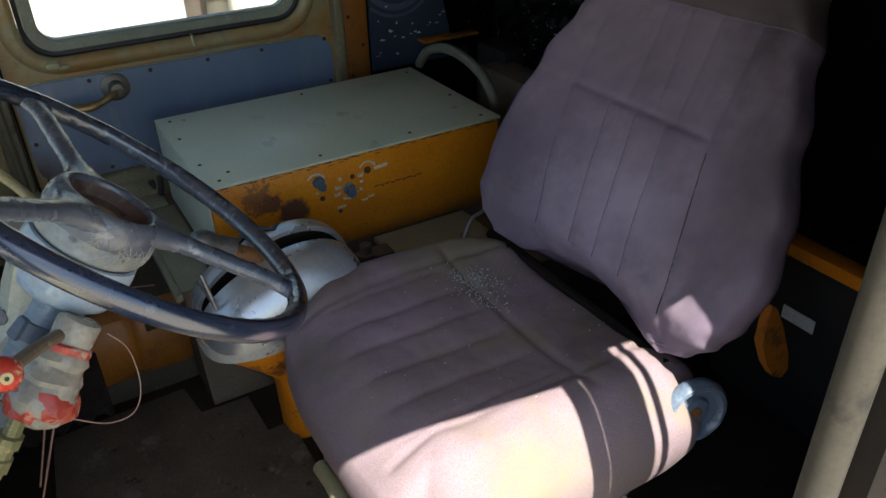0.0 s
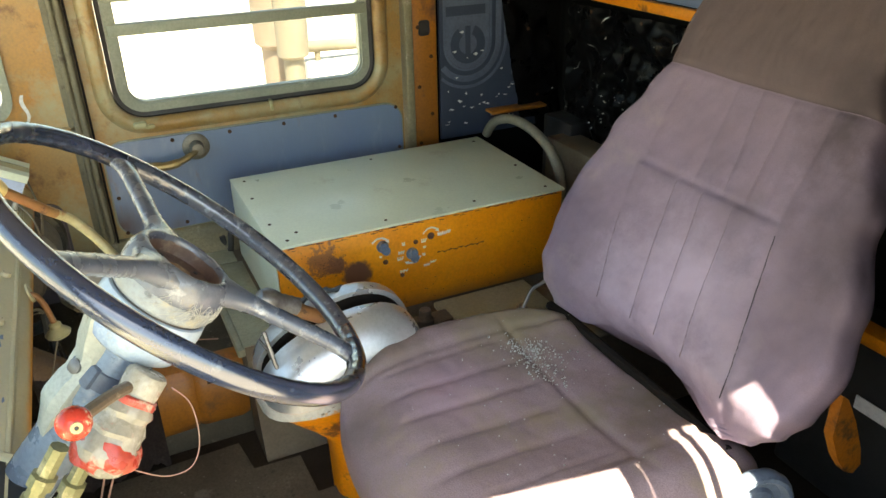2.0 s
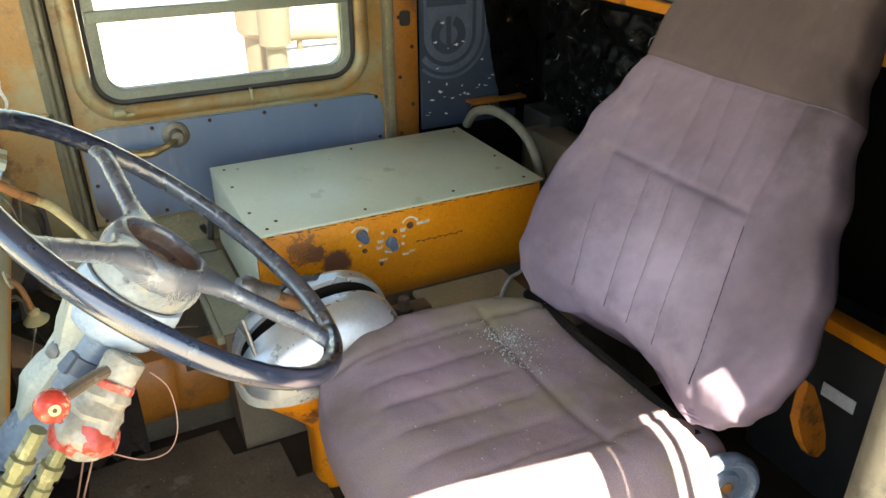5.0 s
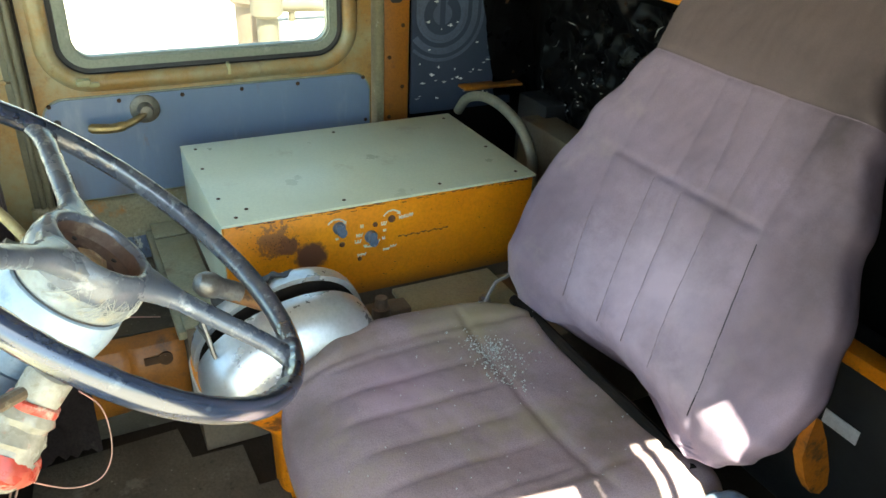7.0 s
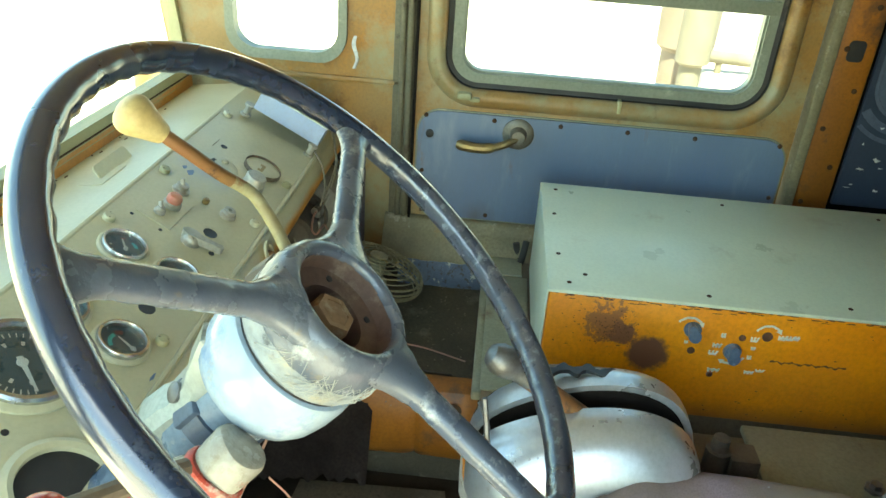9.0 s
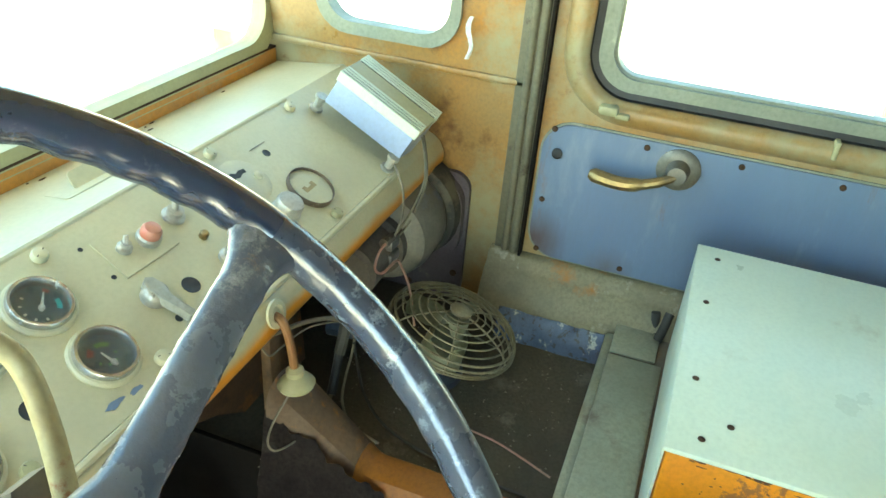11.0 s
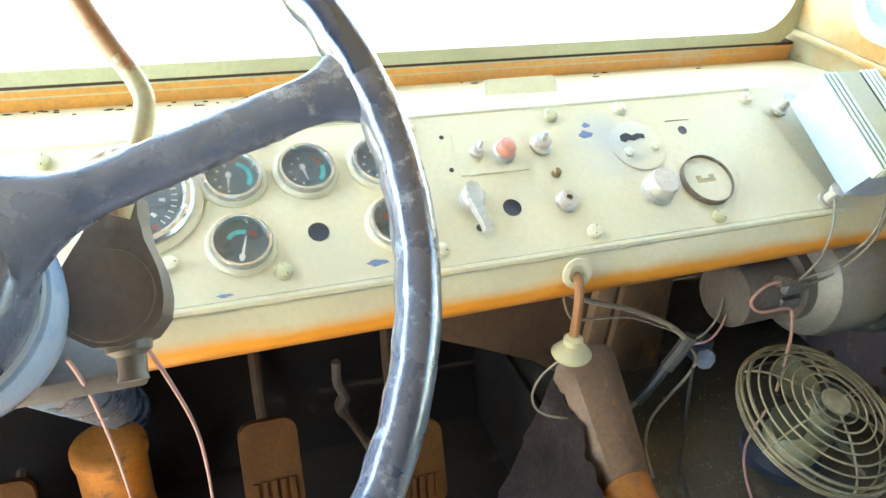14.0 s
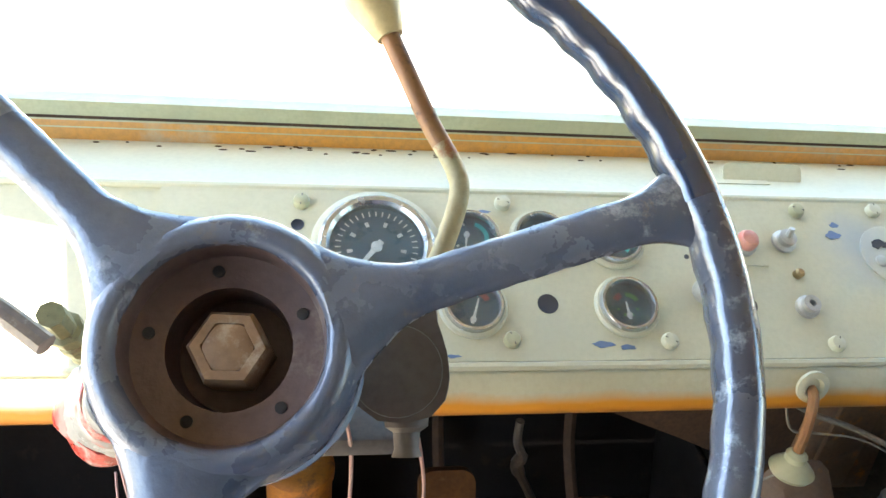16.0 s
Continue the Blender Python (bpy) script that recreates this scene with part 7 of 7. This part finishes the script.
# near-black sheet on the rear wall; white streaks paint glints off creased film
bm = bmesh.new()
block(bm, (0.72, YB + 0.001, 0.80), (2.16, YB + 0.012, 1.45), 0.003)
sheet = thing("rear_panel", (1.5, YB, 0.8), "near-black rear panel with painted white glints", "panel")
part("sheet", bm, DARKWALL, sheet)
def crumpled(x0, x1, z0, z1, nx, nz, place, seed):
    """A creased sheet: ridged folds at three sizes."""
    b = bmesh.new()
    rows = []
    for i in range(nx + 1):
        row = []
        for j in range(nz + 1):
            u, v = x0 + (x1 - x0) * i / nx, z0 + (z1 - z0) * j / nz
            q = V(u * 6 + v * 3, v * 7 - u * 2, seed)
            e = 0.020 * (1 - abs(noise.noise(q)) * 2) + 0.010 * (1 - abs(noise.noise(q * 2.6)) * 2) + 0.004 * (1 - abs(noise.noise(q * 6.1)) * 2)
            row.append(b.verts.new(place(u, v, max(0.0, e))))
        rows.append(row)
    for r0, r1 in zip(rows, rows[1:]):
        for j in range(nz):
            b.faces.new((r0[j], r0[j + 1], r1[j + 1], r1[j]))
    bmesh.ops.solidify(b, geom=b.faces[:], thickness=0.001)
    return b


film_1 = thing("plastic_film", (1.70, YB + 0.018, 0.93), "crumpled glossy black plastic film on the rear wall", "plastic film")
part("sheet", crumpled(1.30, 2.10, 0.93, 1.270, 110, 56, lambda u, v, e: V(u, YB + 0.018 + e, v), 3.0), FILM, film_1, "", 50)
film_2 = thing("plastic_film", (XR - 0.0145, -0.52, 0.96), "torn black plastic film hanging in the corner", "plastic film")
part("sheet", crumpled(-0.590, -0.455, 0.96, 1.42, 24, 60, lambda u, v, e: V(XR - 0.0145 - e * 0.6, u - 0.05 * max(-1, min(1, (1.10 - v) * 4)), v), 8.0), FILM, film_2, "", 50)
for x in (1.42, 1.60, 1.80, 1.99):
    bm = bmesh.new()
    lathe(bm, (x, YB + 0.052, 1.262), (0, 1, 0), [(0.0045, 0), (0.0045, 0.001), (0.002, 0.002)], 10)
    part("tack", bm, RUST_DARK, film_1)
for v in (1.395, 1.20, 1.02):
    bm = bmesh.new()
    lathe(bm, (XR - 0.030, -0.52 - 0.05 * max(-1, min(1, (1.10 - v) * 4)), v), (-1, 0, 0), [(0.0045, 0), (0.0045, 0.001), (0.002, 0.002)], 10)
    part("tack", bm, RUST_DARK, film_2)
# White slivers painted in for highlights on the crumpled film.
for k in range(52):
    bm = bmesh.new()
    x, z = random.uniform(1.45, 2.08), 1.0 + 0.26 * random.random() ** 1.2
    if k % 2:
        x, z = random.gauss(1.86, 0.09), random.gauss(1.055, 0.035)
    a, ln, w = random.uniform(-1.3, 0.2), random.uniform(0.002, 0.009) * (2.6 if k % 6 == 0 else 0.6), random.uniform(0.0005, 0.0016)
    c2, s2 = math.cos(a), math.sin(a)
    y = YB + 0.054
    bend = random.uniform(-0.4, 0.4) * ln
    slab(bm, [(x - c2 * ln, z - s2 * ln), (x + s2 * (w + bend), z - c2 * (w + bend)), (x + c2 * ln, z + s2 * ln), (x - s2 * (w - bend), z + c2 * (w - bend))], lambda u, v, q: V(u, q, v), y, y + 0.0012)
    part("glint_streak", bm, WHITE, sheet)
bm = bmesh.new()
block(bm, (0.70, YB + 0.016, 1.284), (2.18, YB + 0.036, 1.308), 0.004)
single("rail", bm, ORANGE, "orange rail across the rear wall", "rail", kind="structure")
bm = bmesh.new()
block(bm, (0.70, YB + 0.016, 1.310), (2.18, YB + 0.022, 1.90), 0.003)
single("rear_board", bm, BLUE, "blue-grey board above the rear rail", "board", kind="structure")
bm = bmesh.new()
tube(bm, smooth_path([(2.185, -0.385, 0.925), (2.150, -0.390, 0.968), (2.090, -0.395, 0.992), (2.035, -0.40, 0.997), (1.975, -0.40, 0.993), (1.925, -0.40, 0.981), (1.885, -0.40, 0.963), (1.855, -0.40, 0.935), (1.838, -0.40, 0.900), (1.830, -0.40, 0.83), (1.826, -0.40, 0.76)], 6), 0.0125, 12)
single("hose", bm, HOSE, "stiff cream hose bowed behind the box", "hose")
bm = bmesh.new()
block(bm, (1.66, -0.56, 0.757), (2.02, -0.47, 0.955), 0.008)
single("small_box", bm, KICK, "grimy metal casing behind the control box", "casing")
bm = bmesh.new()
block(bm, (1.98, -0.585, 0.757), (2.11, -0.52, 0.985), 0.006)
single("battery_box", bm, BLACK, "dark plastic box in the corner", "box")

# ---- seat fittings ----
bm = bmesh.new()
ka = V(-1, 0.25, 0.12).normalized()
lathe(bm, (0.945, -0.125, 0.802), ka, [(0.028, -0.03), (0.028, 0.0), (0.044, 0.002), (0.0495, 0.007), (0.0515, 0.014), (0.0500, 0.022), (0.0455, 0.0275), (0.0400, 0.0280), (0.0360, 0.0240), (0.0340, 0.0170), (0.0240, 0.0150), (0.0200, 0.0200), (0.0120, 0.0215), (0.004, 0.0215)], 64)
for v in bm.verts:
    rel = v.co - V(0.945, -0.125, 0.802)
    flat = rel - ka * rel.dot(ka)
    if flat.length > 0.043:
        ang = math.atan2(flat.dot(ka.cross(V(0, 0, 1)).normalized()), flat.z)
        v.co -= flat.normalized() * 0.0010 * (0.5 + 0.5 * math.cos(ang * 10)) ** 3
kn = part("recliner_knob", bm, KNOBPALE, seat, "blue-grey plastic recliner handwheel")
bm = bmesh.new()
lathe(bm, V(0.945, -0.125, 0.802) + V(-1, 0.25, 0.12).normalized() * 0.018, (-1, 0.25, 0.12), [(0.009, 0), (0.009, 0.005), (0.004, 0.006)], 12)
part("bolt", bm, RUSTROD, kn, "rusty centre bolt")
bm = bmesh.new()
slab(bm, [(-0.262, 0.925), (-0.276, 0.915), (-0.305, 0.868), (-0.336, 0.805), (-0.346, 0.770), (-0.334, 0.758), (-0.312, 0.770), (-0.286, 0.806), (-0.262, 0.855)], lambda u, v, w: V(w, u, v), 0.940, 0.955)
part("side_plate", bm, FOOT, seat, "orange painted side plate")
bm = bmesh.new()
tube(bm, smooth_path([(1.43, -0.05, 0.86), (1.44, -0.075, 0.89), (1.44, -0.10, 0.90), (1.445, -0.13, 0.93)], 4), 0.0032, 8)
part("hinge_rod", bm, STEEL, seat, "thin bright hinge rod")
# Dark tube laid in to paint the shade between cushion and backrest.
bm = bmesh.new()
tube(bm, smooth_path([(0.985, -0.112, 0.852), (1.06, -0.112, 0.8555), (1.21, -0.112, 0.8545), (1.36, -0.112, 0.8555), (1.435, -0.112, 0.850)], 6), 0.0085, 8)
part("gap_shade", bm, SHADEBLACK, seat, "dark strip painting the shade in the gap")
bm = bmesh.new()
for k in range(560):
    a, r = random.uniform(0, math.tau), abs(random.gauss(0, 1))
    x, y = 1.312 + 0.030 * r * math.cos(a) + 0.010 * r * math.sin(a), 0.0 + 0.028 * r * math.sin(a)
    if 380 < k <= 470:
        t = random.random()
        x, y = 1.300 - 0.085 * t + random.gauss(0, 0.012), 0.010 + 0.030 * t - 0.05 * t * t + random.gauss(0, 0.012)
    if k > 470:
        x, y = random.uniform(1.0, 1.43), random.uniform(-0.12, 0.29)
    u, v = (x - SX) / (0.268 if x > SX else 0.298), (y - (SY0 + SY1) / 2) / ((SY1 - SY0) / 2)
    z = cushion_top(u, v)
    q = random.uniform(0.0006, 0.0020) if k > 470 else random.uniform(0.0008, 0.0026)
    vs = [bm.verts.new((x + q * math.cos(t), y + q * math.sin(t), z - 0.0003)) for t in (0.3, 2.2, 4.3)] + [bm.verts.new((x, y, z + q * 1.3))]
    for f in ((0, 1, 3), (1, 2, 3), (2, 0, 3), (2, 1, 0)):
        bm.faces.new([vs[i] for i in f])
tagged(part("glass_crumbs", bm, CRUMB, None, "", 0), "broken glass crumbs scattered on the cushion", "debris", kind="stuff")
bm = bmesh.new()
block(bm, (0.70, -0.50, 0.880), (1.20, -0.46, 0.905), 0.004)
single("frame_bar", bm, ORANGE, "orange frame bar behind the seat", "frame bar")
bm = bmesh.new()
block(bm, (0.68, -0.60, FLOOR), (1.20, -0.50, 0.875), 0.01)
sb2 = thing("storage_box", (0.87, -0.55, FLOOR), "black storage box behind the seat with a pale tag", "box")
part("box", bm, BLACK, sb2)
bm = bmesh.new()
block(bm, (1.000, -0.4995, 0.735), (1.065, -0.497, 0.762), 0.001)
part("tag", bm, LABEL, sb2, "plain pale tag")
# specks of debris on the floors
bm = bmesh.new()
for k in range(500):
    x, y, z = random.uniform(1.72, 2.12), random.uniform(0.44, 0.80), PFLOOR
    if k % 3 == 0:
        x, y, z = random.uniform(0.8, 1.64), random.uniform(0.37, 0.70), FLOOR + 0.012
    q = random.uniform(0.0006, 0.0022)
    vs = [bm.verts.new((x + q * math.cos(t), y + q * math.sin(t), z)) for t in (0.3, 2.2, 4.3)] + [bm.verts.new((x, y, z + q))]
    for f in ((0, 1, 3), (1, 2, 3), (2, 0, 3), (2, 1, 0)):
        bm.faces.new([vs[i] for i in f])
tagged(part("floor_grit", bm, GRIT, None, "", 0), "pale grit scattered over the floor", "debris", kind="stuff")
# hook by the door
bm = bmesh.new()
tube(bm, smooth_path([(2.150, 0.340, 0.80), (2.135, 0.345, 0.775), (2.14, 0.35, 0.750), (2.155, 0.355, 0.762), (2.16, 0.36, 0.79)], 5), 0.007, 14)
single("door_stop", bm, RUBBER, "dark rubber door check strap by the sill", "door stop")

# bulkhead panel behind the wiring
bm = bmesh.new()
slab(bm, [(1.30, 0.885), (1.42, 0.868), (1.54, 0.832), (1.66, 0.775), (1.74, 0.735), (1.80, PFLOOR), (1.892, PFLOOR), (1.892, 0.93), (1.30, 0.93)], lambda u, v, w: V(u, 0.862 + w, v), 0, 0.010)
bulk = single("bulkhead", bm, BULKHEAD, "dusty brown bulkhead panel behind the wiring", "bulkhead", kind="structure")
bm = bmesh.new()
slab(bm, [(1.893, PFLOOR), (1.938, PFLOOR), (1.912, 0.93), (1.880, 0.93)], lambda u, v, w: V(u, 0.846 + w, v), 0, 0.012)
part("flange", bm, RISERTOP, bulk, "tan folded edge strip")
# crumpled insulation cloth hugging the step ridge
bm = bmesh.new()
rows = []
for i in range(41):
    row = []
    for j in range(19):
        u, v = i / 40, j / 18
        fold = 0.016 * abs(noise.noise(V(u * 6, v * 4, 1.5))) + 0.007 * noise.noise(V(u * 17, v * 11, 4))
        row.append(bm.verts.new((1.680 + 0.056 * v - 0.020 * u + fold * 0.8, 0.585 + 0.19 * u, FLOOR + 0.03 + (0.118 + 0.125 * u) * v + fold)))
    rows.append(row)
for i in range(40):
    for j in range(18):
        bm.faces.new((rows[i][j], rows[i][j + 1], rows[i + 1][j + 1], rows[i + 1][j]))
bmesh.ops.solidify(bm, geom=bm.faces[:], thickness=0.004)
single("insulation_cloth", bm, CLOTH, "crumpled grey insulation cloth beside the step", "cloth", smooth=60)

# ---- outside the passenger window ----
bm = bmesh.new()
lathe(bm, (7.0, -1.10, -0.8), (0, 0, 1), [(0.09, 0), (0.09, 0.93), (0.135, 0.96), (0.135, 1.45), (0.10, 1.48), (0.10, 3.2)], 18)
single("post", bm, DUSTPOST, "thick dusty post standing outside the window", "post")
bm = bmesh.new()
block(bm, (7.2, -2.7, -0.85), (7.9, -1.28, 0.02), 0.05)
single("concrete_block", bm, GROUND, "pale concrete block standing outside", "block")
bm = bmesh.new()
tube(bm, [(7.3, -2.9, 0.09), (7.3, -1.24, 0.16)], 0.055, 12)
for y in (-2.6, -1.4):
    tube(bm, [(7.3, y, 0.02), (7.3, y, 0.13)], 0.03, 8)
single("pipe_rail", bm, DUSTPOST, "grey pipe rail lying along the block", "rail")
bm = bmesh.new()
lathe(bm, (8.2, -1.30, 0.0), (0, 0, 1), [(0.20, -0.86), (0.21, 0.0), (0.27, 0.05), (0.28, 0.55), (0.20, 0.64), (0.02, 0.66)], 22)
single("tank", bm, TANK, "faded peach storage tank outside", "tank")
